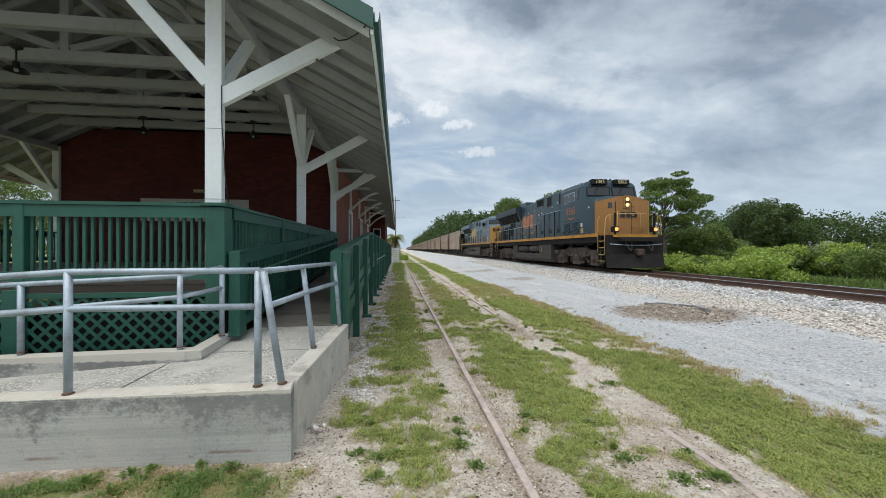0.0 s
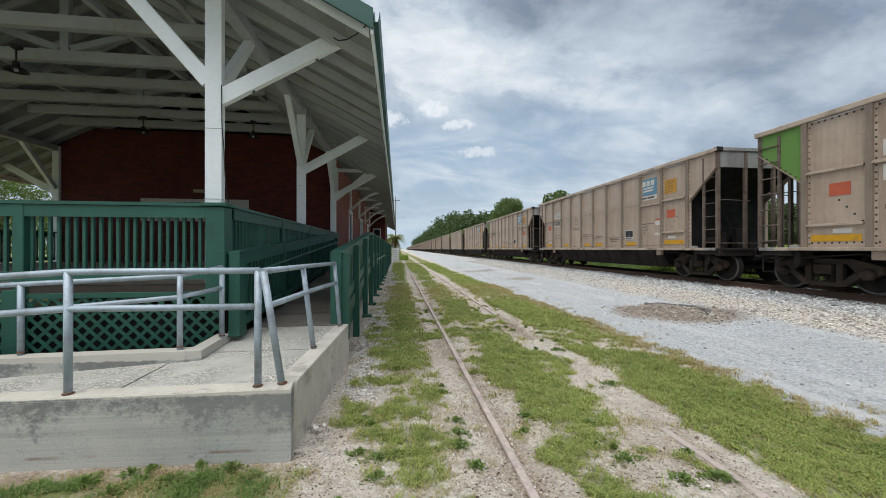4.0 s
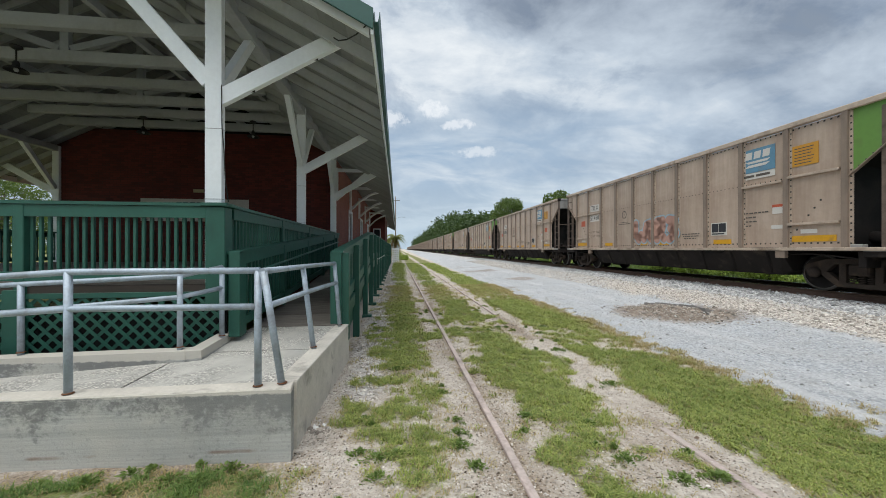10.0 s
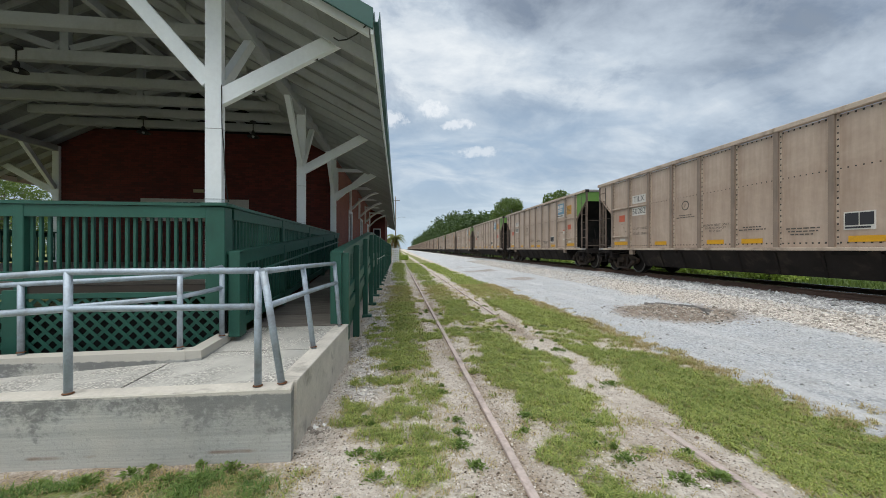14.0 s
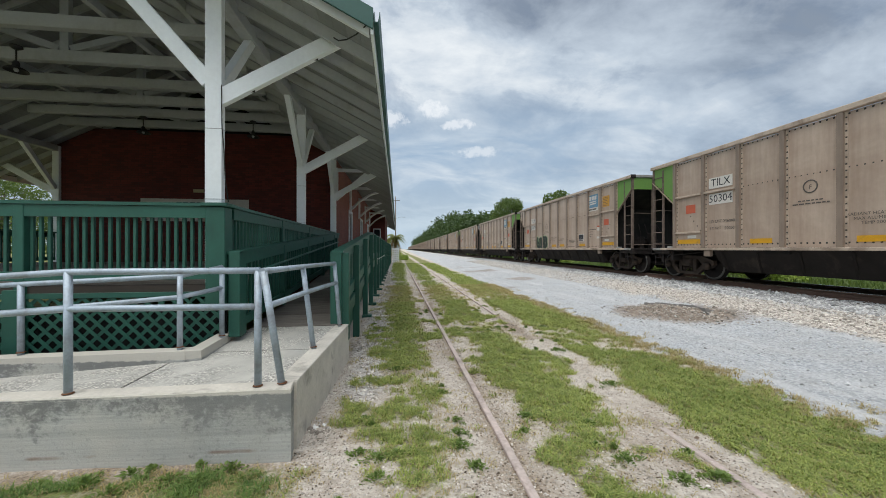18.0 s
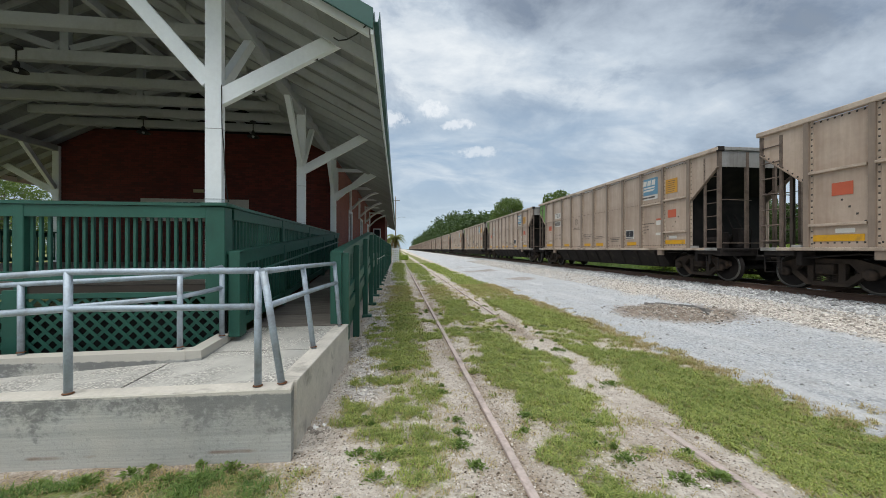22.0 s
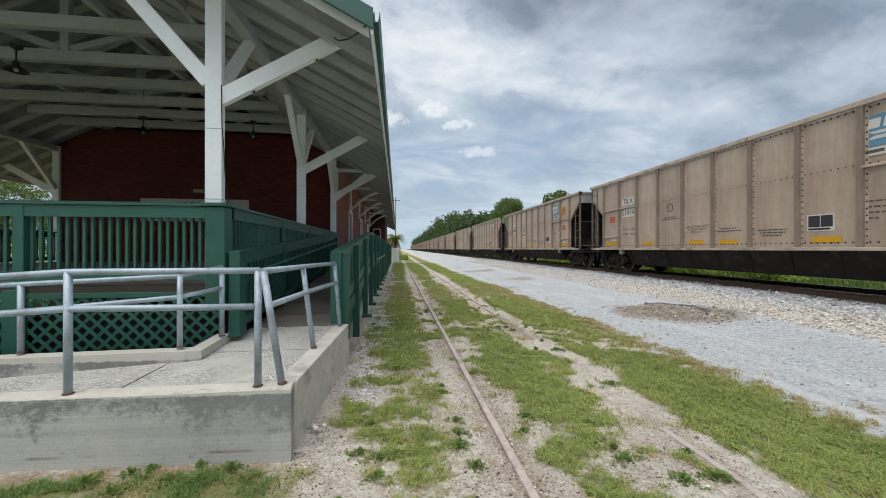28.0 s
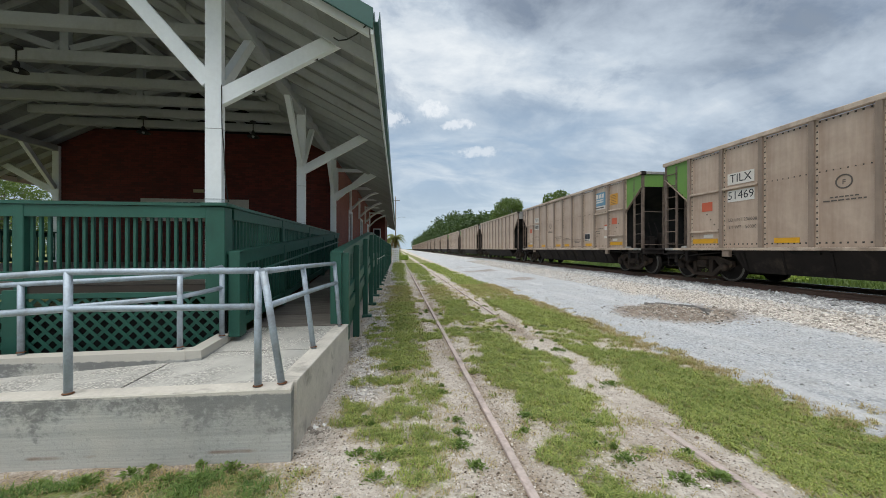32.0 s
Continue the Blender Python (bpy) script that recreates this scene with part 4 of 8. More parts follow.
truss = thing("roof_truss_set", "white painted roof trusses and plates over the deck", "roof truss")
for x in (POST_X, LEFT_X):
    zp = 4.75
    part("plate", Mesh().box(x - 0.09, x + 0.09, GABLE_Y + 0.2, WALL_Y - 0.01, zp, zp + 0.18, 0.006), TIMBER_DIM, truss)
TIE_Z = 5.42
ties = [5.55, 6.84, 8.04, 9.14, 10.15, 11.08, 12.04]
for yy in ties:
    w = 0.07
    part("tie_beam", Mesh().box(-9.85, -3.12, yy - w, yy + w, TIE_Z - 0.11, TIE_Z + 0.11, 0.006), TIMBER_DIM, truss)
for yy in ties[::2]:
    part("king_post", Mesh().box(RIDGE_X - 0.08, RIDGE_X + 0.08, yy - 0.055, yy + 0.055, TIE_Z + 0.11, 7.02, 0.005), TIMBER_DIM, truss)
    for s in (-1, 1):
        part("strut", Mesh().beam((RIDGE_X + s * 0.1, yy, TIE_Z + 0.15), (RIDGE_X + s * 2.1, yy, 6.22), 0.10, 0.13, 0.005), TIMBER_DIM, truss)
        part("web", Mesh().beam((RIDGE_X + s * 3.2, yy, TIE_Z + 0.05), (RIDGE_X + s * 1.6, yy, 6.45), 0.09, 0.12, 0.005), TIMBER_DIM, truss)
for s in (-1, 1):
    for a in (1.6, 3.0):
        part("long_tie", Mesh().box(RIDGE_X + s * a - 0.05, RIDGE_X + s * a + 0.05, 4.7, 13.0, TIE_Z + 0.115, TIE_Z + 0.26, 0.005), TIMBER_DIM, truss)

# brick walls
gable = [(-10.88, 0.0), (-2.25, 0.0), (-2.25, soffit(-2.25) - 0.17), (-3.54, 5.55), (-9.78, 5.55), (-10.88, soffit(-10.88) - 0.01)]
attic = [(-3.55, 5.555), (RIDGE_X, soffit(RIDGE_X) - 0.17), (-9.45, 5.555)]
# black sheet stands in for the shade of the open attic
structure("wall_attic", Mesh().prism(attic, WALL_Y + 0.20, WALL_Y + 0.36), SHADE_BLACK, "black sheet standing for the shade in the open attic", "wall")
structure("wall_south", Mesh().prism(gable, WALL_Y + 0.06, WALL_Y + 0.36), BRICK_END, "red brick gable wall, coloured darker for the porch shade", "wall")
east = Mesh()
wx0, wx1, wz = -2.5, -2.2, soffit(-2.2) - 0.16
openings = [(16.9, 18.05, RZ1, 3.35), (22.0, 23.3, 2.0, 3.4), (27.0, 28.2, 2.0, 3.4)]
at = WALL_Y + 0.365
for a, b, z0, z1 in openings:
    east.box(wx0, wx1, at, a, 0, wz)
    east.box(wx0, wx1, a, b, 0, z0)
    east.box(wx0, wx1, a, b, z1, wz)
    at = b
east.box(wx0, wx1, at, END_Y - 1.0, 0, wz)
structure("wall_east", east, BRICK_SIDE, "weathered orange-red brick side wall", "wall")
structure("wall_west", Mesh().box(-10.88, -10.58, WALL_Y + 0.365, END_Y - 1, 0, wz), BRICK_SIDE, "red brick side wall", "wall")
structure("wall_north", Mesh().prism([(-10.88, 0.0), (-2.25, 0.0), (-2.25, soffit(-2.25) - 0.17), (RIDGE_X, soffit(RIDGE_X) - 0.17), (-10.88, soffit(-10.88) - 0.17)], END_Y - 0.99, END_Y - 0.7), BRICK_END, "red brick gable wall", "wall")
GLASS = glass("window_glass")
for i, (a, b, z0, z1) in enumerate(openings):
    nm = "door_1" if i == 0 else "window_%d" % i
    o = tagged(new(nm), "white framed " + ("door" if i == 0 else "sash window") + " in the brick side wall", "door" if i == 0 else "window", kind="structure")
    part("casing", Mesh().box(wx1 - 0.05, wx1 + 0.04, a - 0.02, a + 0.09, z0, z1 + 0.06, 0.004), WHITE, o)
    part("casing", Mesh().box(wx1 - 0.05, wx1 + 0.04, b - 0.09, b + 0.02, z0, z1 + 0.06, 0.004), WHITE, o)
    part("head", Mesh().box(wx1 - 0.05, wx1 + 0.038, a + 0.091, b - 0.091, z1 - 0.07, z1 + 0.05, 0.004), WHITE, o)
    part("pane", Mesh().box(wx1 - 0.12, wx1 - 0.10, a + 0.05, b - 0.05, z0 + 0.05, z1 - 0.05), GLASS, o)
    part("rail", Mesh().box(wx1 - 0.10, wx1 - 0.06, a + 0.09, b - 0.09, (z0 + z1) / 2 - 0.03, (z0 + z1) / 2 + 0.03), WHITE, o)

bay = Mesh().box(-2.19, -1.0, 30.2, 30.5, 0, wz).box(-1.3, -1.0, 30.5, 36.5, 0, wz).box(-2.19, -1.3, 36.2, 36.5, 0, wz)
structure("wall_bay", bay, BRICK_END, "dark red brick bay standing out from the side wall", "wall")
wb = tagged(new("window_3"), "small white framed window in the brick bay", "window", kind="structure")
part("window_frame", Mesh().box(-1.95, -1.35, 30.14, 30.195, 2.35, 3.3, 0.004), WHITE, wb)
part("pane", Mesh().box(-1.88, -1.42, 30.128, 30.138, 2.42, 3.22), GLASS, wb)

for k in range(8):
    yy = WALL_Y + 0.25 + 3.9 * k
    if 30 < yy < 37 or yy > 44:
        continue
    bx = thing("eave_bracket", "white timber bracket under the eave", "bracket", pose(-2.2, yy, 0), group="eave brackets")
    part("wall_leg", Mesh().box(0.002, 0.10, -0.06, 0.06, 3.36, 4.52, 0.005), WHITE, bx)
    part("arm", Mesh().beam((0.10, 0, 4.44), (1.05, 0, 4.44), 0.10, 0.11, 0.005), WHITE, bx)
    if k == 0:
        part("straight_brace", Mesh().beam((0.06, 0, 3.42), (1.12, 0, 4.36), 0.10, 0.12, 0.005), WHITE, bx)
    else:
        part("curved_brace", Mesh().tube([(0.10, 0, 3.48), (0.48, 0, 3.86), (0.95, 0, 4.16), (1.5, 0, 4.34)], 0.062, 6), WHITE, bx)

# things on the porch
banner = thing("banner", "pale banner on the shaded brick wall with dark lettering", "banner", pose(0, 0, 0))
BANNER = material("banner_cloth", (0.50, 0.48, 0.43), 0.8, 0, 0.1, 3, 0.1)
INK = material("dark_ink", (0.03, 0.03, 0.035), 0.7, 0, 0.1, 5, 0)
part("sheet", Mesh().box(-8.41, -5.04, WALL_Y + 0.03, WALL_Y + 0.045, 2.55, 3.30), BANNER, banner)
for i, w in enumerate((0.16, 0.16, 0.16, 0.16, 0.05, 0.16, 0.16)):
    x = -7.32 + i * 0.21 + (0.2 if i > 3 else 0)
    part("lettering_bar", Mesh().box(x, x + w, WALL_Y + 0.024, WALL_Y + 0.03, 2.96, 3.19), INK, banner)


def porch_lamp(x, yy):
    f = thing("pendant_lamp", "dark dish-shaded pendant lamp hung under the porch beams", "lamp", pose(x, yy, 0), group="porch lamps")
    part("canopy", Mesh().lathe([(0.025, 5.31), (0.085, 5.29), (0.09, 5.26), (0.03, 5.22)], Matrix(), 14), STEEL_DARK, f)
    part("rod", Mesh().tube([(0, 0, 5.26), (0, 0, 5.0)], 0.013, 8), STEEL_DARK, f)
    part("socket", Mesh().lathe([(0.03, 5.02), (0.048, 4.98), (0.05, 4.91), (0.07, 4.90)], Matrix(), 14), STEEL_DARK, f)
    part("shade", Mesh().lathe([(0.05, 4.905), (0.11, 4.89), (0.158, 4.858), (0.166, 4.838), (0.160, 4.838), (0.150, 4.853), (0.105, 4.881), (0.05, 4.893)], Matrix(), 24), STEEL_DARK, f, "shallow black dish shade")
    part("bulb", Mesh().lathe([(0.02, 4.89), (0.034, 4.87), (0.036, 4.85), (0.022, 4.825), (0.006, 4.82)], Matrix(), 12), TIMBER_DIM, f, "unlit bulb")


porch_lamp(-6.83, 7.45)
porch_lamp(-6.99, 11.0)
porch_lamp(-4.11, 11.0)

cable = thing("hanging_cable", "thin black cable drooping from the brace to the gutter", "cable", mesh=Mesh().tube([(-0.85, 4.715, 4.36), (-0.80, 4.62, 4.25), (-0.70, 4.48, 4.13), (-0.58, 4.30, 4.05), (-0.45, 4.10, 4.00), (-0.33, 3.92, 4.00)], 0.008, 6), material=STEEL_DARK)
wire = thing("post_cable", "thin black cable running down the porch post", "cable", mesh=Mesh().tube([(-2.126, 4.712, 3.62), (-2.124, 4.712, 3.35), (-2.121, 4.716, 3.1), (-2.118, 4.76, 2.85), (-2.105, 4.76, 2.5), (-2.06, 4.74, 2.2)], 0.006, 6), material=STEEL_DARK)


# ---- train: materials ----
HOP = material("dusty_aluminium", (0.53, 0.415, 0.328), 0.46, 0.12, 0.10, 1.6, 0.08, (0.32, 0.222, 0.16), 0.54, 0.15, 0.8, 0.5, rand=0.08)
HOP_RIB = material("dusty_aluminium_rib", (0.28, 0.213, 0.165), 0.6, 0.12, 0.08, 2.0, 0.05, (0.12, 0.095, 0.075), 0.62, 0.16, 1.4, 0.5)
HOP_SILL = material("pale_sill", (0.52, 0.42, 0.335), 0.65, 0.1, 0.12, 3, 0.05, (0.17, 0.12, 0.085), 0.6, 0.14, 1.5)
HOP_GREY = material("grey_end_paint", (0.30, 0.295, 0.28), 0.6, 0.1, 0.1, 2, 0.05, (0.13, 0.11, 0.1), 0.6, 0.15, 1.5, 0.4)
HOP_GREEN = material("bright_green_end_paint", (0.125, 0.255, 0.05), 0.55, 0, 0.1, 2, 0.05, (0.12, 0.16, 0.05), 0.68, 0.14, 1.8, 0.4)
UNDER = material("underframe_black", (0.024, 0.020, 0.0185), 0.85, 0.0, 0.3, 4, 0.2, (0.075, 0.058, 0.046), 0.66, 0.12, 1.6, spec=0.2)
HOP_DARK = material("brown_ladder_steel", (0.155, 0.118, 0.095), 0.75, 0.0, 0.25, 4, 0.1, (0.07, 0.05, 0.04), 0.6, 0.14, 3.0, spec=0.3)
# dusty, and near black because the car-end recess shade is put into it
SLOPE = material("dusty_shade_black_sheet", (0.011, 0.0105, 0.0105), 0.75, 0.1, 0.3, 2, 0.1, (0.036, 0.031, 0.027), 0.62, 0.15, 1.0, spec=0.25)
CAST = material("rusty_cast_steel", (0.050, 0.038, 0.031), 0.85, 0.0, 0.35, 6, 0.3, (0.10, 0.068, 0.048), 0.64, 0.12, 3.0, spec=0.2)
TREAD = material("polished_wheel_rim", (0.13, 0.125, 0.12), 0.3, 0.8, 0.1, 6, 0.02)
RIVET = material("rivet_dark", (0.055, 0.048, 0.042), 0.7, 0.2, 0.2, 8, 0)
YELLOW = material("yellow_reflector_tape", (0.62, 0.32, 0.012), 0.5, 0, 0.12, 6, 0, (0.30, 0.18, 0.06), 0.68, 0.12, 4)
ORANGE = material("orange_notice_paint", (0.55, 0.27, 0.03), 0.55, 0, 0.08, 6, 0)
RED = material("red_notice_paint", (0.50, 0.105, 0.05), 0.55, 0, 0.08, 6, 0)
WHITE_MARK = material("white_stencil", (0.62, 0.59, 0.54), 0.6, 0, 0.08, 5, 0)
SKY_BLUE = material("blue_sign_board", (0.12, 0.26, 0.37), 0.5, 0, 0.1, 3, 0, (0.12, 0.15, 0.17), 0.66, 0.14, 2.5)
GREYINK = material("faded_grey_stencil", (0.105, 0.088, 0.075), 0.7, 0, 0.1, 5, 0)

CAR, HALF, BODY = 16.18, 8.09, 7.43
RIBS = [-6.25 + 1.25 * i for i in range(11)]
SX = -1.46
FACE = Matrix(((0, 0, -1, 0), (-1, 0, 0, 0), (0, 1, 0, 0), (0, 0, 0, 1)))


def lettering(text, size, material_):
    """Text as a mesh, flat in its own x, y plane, with its middle at the origin."""
    cu = bpy.data.curves.new("lettering", "FONT")
    cu.body, cu.size, cu.align_x, cu.align_y, cu.resolution_u = text, size, "CENTER", "CENTER", 2
    ob = bpy.data.objects.new("lettering", cu)
    me = bpy.data.meshes.new_from_object(ob)
    bpy.data.objects.remove(ob)
    bpy.data.curves.remove(cu)
    me.materials.clear()
    me.materials.append(material_)
    return me


def on_side(y, z, x=SX - 0.028):
    return Matrix.Translation((x, y, z)) @ FACE


def mark(name, mesh, parent, y, z, label="", x=SX - 0.028):
    ob = part(name, mesh, None, parent, label)
    ob.matrix_basis = on_side(y, z, x)
    return ob


def plate_mesh(w, h, mt, t=0.004):
    return Mesh().box(-w / 2, w / 2, -h / 2, h / 2, -t, t).data("plate", mt)


def sheet(points, x0, x1, mt, name="sheet"):
    return Mesh().side_prism(points, x0, x1).data(name, mt)


TOP, SILL, SEAM = 4.24, 1.08, 2.86
H = {}
H["panel"] = Mesh().box(-0.022, 0.022, -0.56, 0.56, SILL, SEAM - 0.012).box(-0.016, 0.016, -0.56, 0.56, SEAM - 0.01, TOP - 0.15).data("side_panel", HOP)
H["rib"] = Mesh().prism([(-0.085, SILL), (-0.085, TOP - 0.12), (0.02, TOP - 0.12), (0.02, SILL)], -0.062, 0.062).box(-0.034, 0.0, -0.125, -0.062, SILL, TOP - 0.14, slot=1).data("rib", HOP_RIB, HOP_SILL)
far = Mesh().box(-SX - 0.02, -SX + 0.02, -6.3, 6.3, SILL, TOP - 0.12)
for y in RIBS:
    far.box(-SX + 0.02, -SX + 0.085, y - 0.062, y + 0.062, SILL, TOP - 0.12)
H["far"] = far.data("far_side_sheet", HOP)
H["chord"] = Mesh().box(-0.10, 0.05, -BODY - 0.06, BODY + 0.06, TOP - 0.125, TOP, 0.012).data("top_chord", HOP_SILL)
H["sill"] = Mesh().box(-0.105, 0.03, -6.95, 6.95, SILL - 0.085, SILL - 0.005, 0.01).data("side_sill", HOP_SILL)
for key, mt in (("g", HOP_GREEN), ("t", HOP)):
    H["end_panel_" + key] = sheet([(6.31, TOP - 0.12), (BODY, TOP - 0.12), (BODY, 3.62), (6.31, 2.66)], -0.02, 0.02, mt, "end_panel")
for key, mt in (("g", HOP_GREEN), ("t", HOP_GREY)):
    H["end_band_" + key] = Mesh().box(-1.44, 1.44, BODY - 0.03, BODY, 3.62, TOP - 0.1).data("end_band", mt)
H["end_chord"] = Mesh().box(-1.5, 1.5, BODY - 0.02, BODY + 0.05, TOP - 0.11, TOP, 0.01).data("end_chord", HOP_GREY)
H["chord_corner"] = Mesh().box(-0.115, 0.10, BODY - 0.06, BODY + 0.075, TOP - 0.14, TOP + 0.008, 0.015).data("chord_corner", UNDER)
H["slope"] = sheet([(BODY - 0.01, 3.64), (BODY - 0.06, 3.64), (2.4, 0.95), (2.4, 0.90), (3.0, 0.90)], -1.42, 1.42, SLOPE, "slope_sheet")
H["end_floor"] = Mesh().box(-1.44, 1.44, 5.2, 7.55, 0.98, 1.05, 0.01).box(-1.5, 1.5, 7.30, 7.52, 0.82, 1.06, 0.01).box(-0.28, 0.28, 4.5, 7.5, 0.68, 0.98).data("end_sill", UNDER)
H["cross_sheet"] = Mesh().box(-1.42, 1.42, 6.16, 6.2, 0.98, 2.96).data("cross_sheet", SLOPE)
H["trough"] = Mesh().add([(x, y, z) for y, zz in ((-4.75, 0.46), (-4.5, 0.33), (4.5, 0.33), (4.75, 0.46)) for x, z in ((-1.40, 0.99), (-1.02, zz), (1.02, zz), (1.40, 0.99))],
                         [(4 * i + k, 4 * i + (k + 1) % 4, 4 * i + 4 + (k + 1) % 4, 4 * i + 4 + k) for i in range(3) for k in range(4)] + [(0, 1, 2, 3), (12, 13, 14, 15)]).data("hopper_bottom", UNDER)
H["fin"] = Mesh().beam((-1.39, 0, 0.95), (-1.03, 0.16, 0.36), 0.05, 0.05).data("stiffener", UNDER)
H["post"] = Mesh().box(-0.045, 0.045, -0.05, 0.03, 1.05, 4.1).data("end_post", HOP_DARK)
lad = Mesh()
for y in (0.0, 0.50):
    lad.box(-0.035, 0.02, y - 0.04, y + 0.04, 1.02, 4.02 if y == 0 else 4.1, 0.005)
for i in range(7):
    lad.tube([(-0.045, 0, 1.25 + 0.42 * i), (-0.045, 0.5, 1.25 + 0.42 * i)], 0.016, 6)
    for y in (0.0, 0.5):
        lad.box(-0.052, -0.034, y - 0.03, y + 0.03, 1.22 + 0.42 * i, 1.28 + 0.42 * i)
H["ladder"] = lad.data("side_ladder", HOP_DARK)
H["stirrup"] = Mesh().tube([(0, 0.03, 1.0), (0, 0.03, 0.42), (0, 0.47, 0.42), (0, 0.47, 1.0)], 0.016, 6).tube([(0, 0.03, 0.70), (0, 0.47, 0.70)], 0.014, 6).data("stirrup_step", UNDER)
strip = Mesh().beam((-0.03, 6.31, 2.66), (-0.03, BODY, 3.62), 0.022, 0.09, 0, up=(1, 0, 0))
H["slope_edge"] = strip.data("slope_edge", HOP_RIB)
grabs = Mesh().tube([(-1.40, BODY + 0.02, 2.58), (-1.38, BODY + 0.09, 2.58), (-0.45, BODY + 0.09, 2.56), (-0.43, BODY + 0.02, 2.56)], 0.014, 6)
grabs.tube([(-1.40, BODY + 0.02, 1.22), (-1.38, BODY + 0.09, 1.22), (0.9, BODY + 0.09, 1.22), (0.92, BODY + 0.02, 1.22)], 0.014, 6)
H["end_grabs"] = grabs.data("end_grab_iron", HOP_DARK)
hang = Mesh().box(-1.50, -1.30, 6.55, 7.50, 0.86, 1.04, 0.015).box(-1.42, -1.36, 6.95, 7.05, 0.55, 0.88, 0.01).box(-1.44, -1.02, 6.42, 6.56, 0.62, 0.98, 0.02)
hang.tube([(-1.40, 6.5, 0.80), (-1.30, 6.0, 0.86), (-1.25, 5.4, 0.92), (-1.30, 4.7, 0.90)], 0.022, 6)
H["corner_casting"] = hang.data("corner_casting", UNDER)
H["pad"] = Mesh().box(-0.09, 0.06, 0, 0.22, 1.0, 1.14, 0.012).box(-0.085, 0.03, 0.22, 1.02, 0.985, 1.075, 0.01).data("corner_pad", HOP_GREY)
H["wash"] = Mesh().box(-0.025, -0.0245, -0.52, 0.52, 0, 0.30).data("washed_patch", HOP_SILL)
H["coupler"] = Mesh().box(-0.09, 0.09, 7.3, 7.92, 0.78, 0.98, 0.02).box(-0.16, 0.14, 7.82, 8.10, 0.70, 1.03, 0.05).tube([(-0.3, 7.4, 0.85), (-0.34, 7.8, 0.62), (-0.2, 8.08, 0.60)], 0.025, 6).data("coupler", CAST)
H["ledge"] = Mesh().box(-0.075, 0.0, -0.555, 0.555, -0.03, 0.03, 0.006).data("angle_ledge", HOP_SILL)
H["bracket_box"] = Mesh().box(-0.07, 0.05, -0.12, 0.12, 0.80, 1.0, 0.01).data("jacking_pad", HOP_RIB)
gear = Mesh().tube([(-0.5, 6.25, 1.35), (0.5, 6.25, 1.35)], 0.19, 14).tube([(0.7, 6.0, 1.3), (0.7, 6.6, 1.3)], 0.14, 12).box(-0.2, 0.1, 6.5, 6.75, 1.05, 1.75, 0.03).box(0.3, 0.55, 6.4, 6.6, 1.05, 1.6, 0.02)
for k in range(4):
    gear.tube([(-0.7 + 0.4 * k, 6.4, 1.08), (-0.6 + 0.35 * k, 6.55, 1.7), (-0.5 + 0.3 * k, 6.3, 2.2)], 0.018, 6)
H["gear"] = gear.data("brake_gear", UNDER)
riv = Mesh()


def rivet(y, z, x=SX - 0.022, r=0.021):
    riv.add([(x, y - r, z - r), (x, y + r, z - r), (x, y + r, z + r), (x, y - r, z + r), (x - 0.012, y, z)], [(0, 1, 4), (1, 2, 4), (2, 3, 4), (3, 0, 4)])


for i in range(10):
    for k in range(8):
        y = RIBS[i] + 0.15 + 0.137 * k
        rivet(y, SEAM, r=0.015)
        rivet(y, SILL + 0.10)
        rivet(y, TOP - 0.19)
for y0 in RIBS:
    for k in range(20):
        rivet(y0 - 0.094, SILL + 0.08 + 0.148 * k, SX - 0.034, 0.019)
for s in (-1, 1):
    for k in range(9):
        rivet(s * (6.36 + 0.12 * k), 2.74 + 0.105 * k)
    for k in range(5):
        rivet(s * (5.7 - 0.14 * k) if s > 0 else s * (5.75 - 0.13 * k), 2.32 - 0.17 * k if s > 0 else 2.2 - 0.17 * k, SX - 0.022, 0.022)
H["rivets"] = riv.data("riveting", RIVET)

# truck
tf = Mesh()
for s in (-1, 1):
    x0, x1 = (s * 0.93, s * 1.06) if s > 0 else (s * 1.06, s * 0.93)
    tf.side_prism([(-1.12, 0.50), (-1.12, 0.64), (-0.62, 0.80), (0.62, 0.80), (1.12, 0.64), (1.12, 0.50), (0.95, 0.38), (0.70, 0.44), (0.48, 0.68), (-0.48, 0.68), (-0.70, 0.44), (-0.95, 0.38)], x0, x1)
    tf.side_prism([(-0.80, 0.44), (-0.62, 0.48), (-0.36, 0.24), (0.36, 0.24), (0.62, 0.48), (0.80, 0.44), (0.44, 0.14), (-0.44, 0.14)], x0, x1)
    for y in (-0.33, 0.33):
        tf.box(x0, x1, y - 0.07, y + 0.07, 0.2, 0.75, 0.01)
    for y in (-0.89, 0.89):
        tf.lathe([(0.13, 0.0), (0.13, 0.10), (0.09, 0.14)], Matrix.Translation((s * 1.04, y, 0.457)) @ Matrix.Rotation(s * radians(90), 4, "Y"), 12)
tf.box(-1.12, 1.12, -0.19, 0.19, 0.42, 0.68, 0.03).box(-0.2, 0.2, -0.2, 0.2, 0.68, 0.88, 0.02)
H["truck"] = tf.data("truck_frame", CAST)
spring = Mesh()
for s in (-1, 1):
    for y in (-0.17, 0.0, 0.17):
        pts = [(s * 1.0 + 0.055 * math.cos(a), y + 0.055 * math.sin(a), 0.24 + 0.2 * a / 25.1) for a in np.arange(0, 25.2, 0.785)]
        spring.tube(pts, 0.014, 5)
H["springs"] = spring.data("spring_nest", CAST)
wheelset = Mesh().tube([(-0.98, 0, 0), (0.98, 0, 0)], 0.075, 12, slot=0)
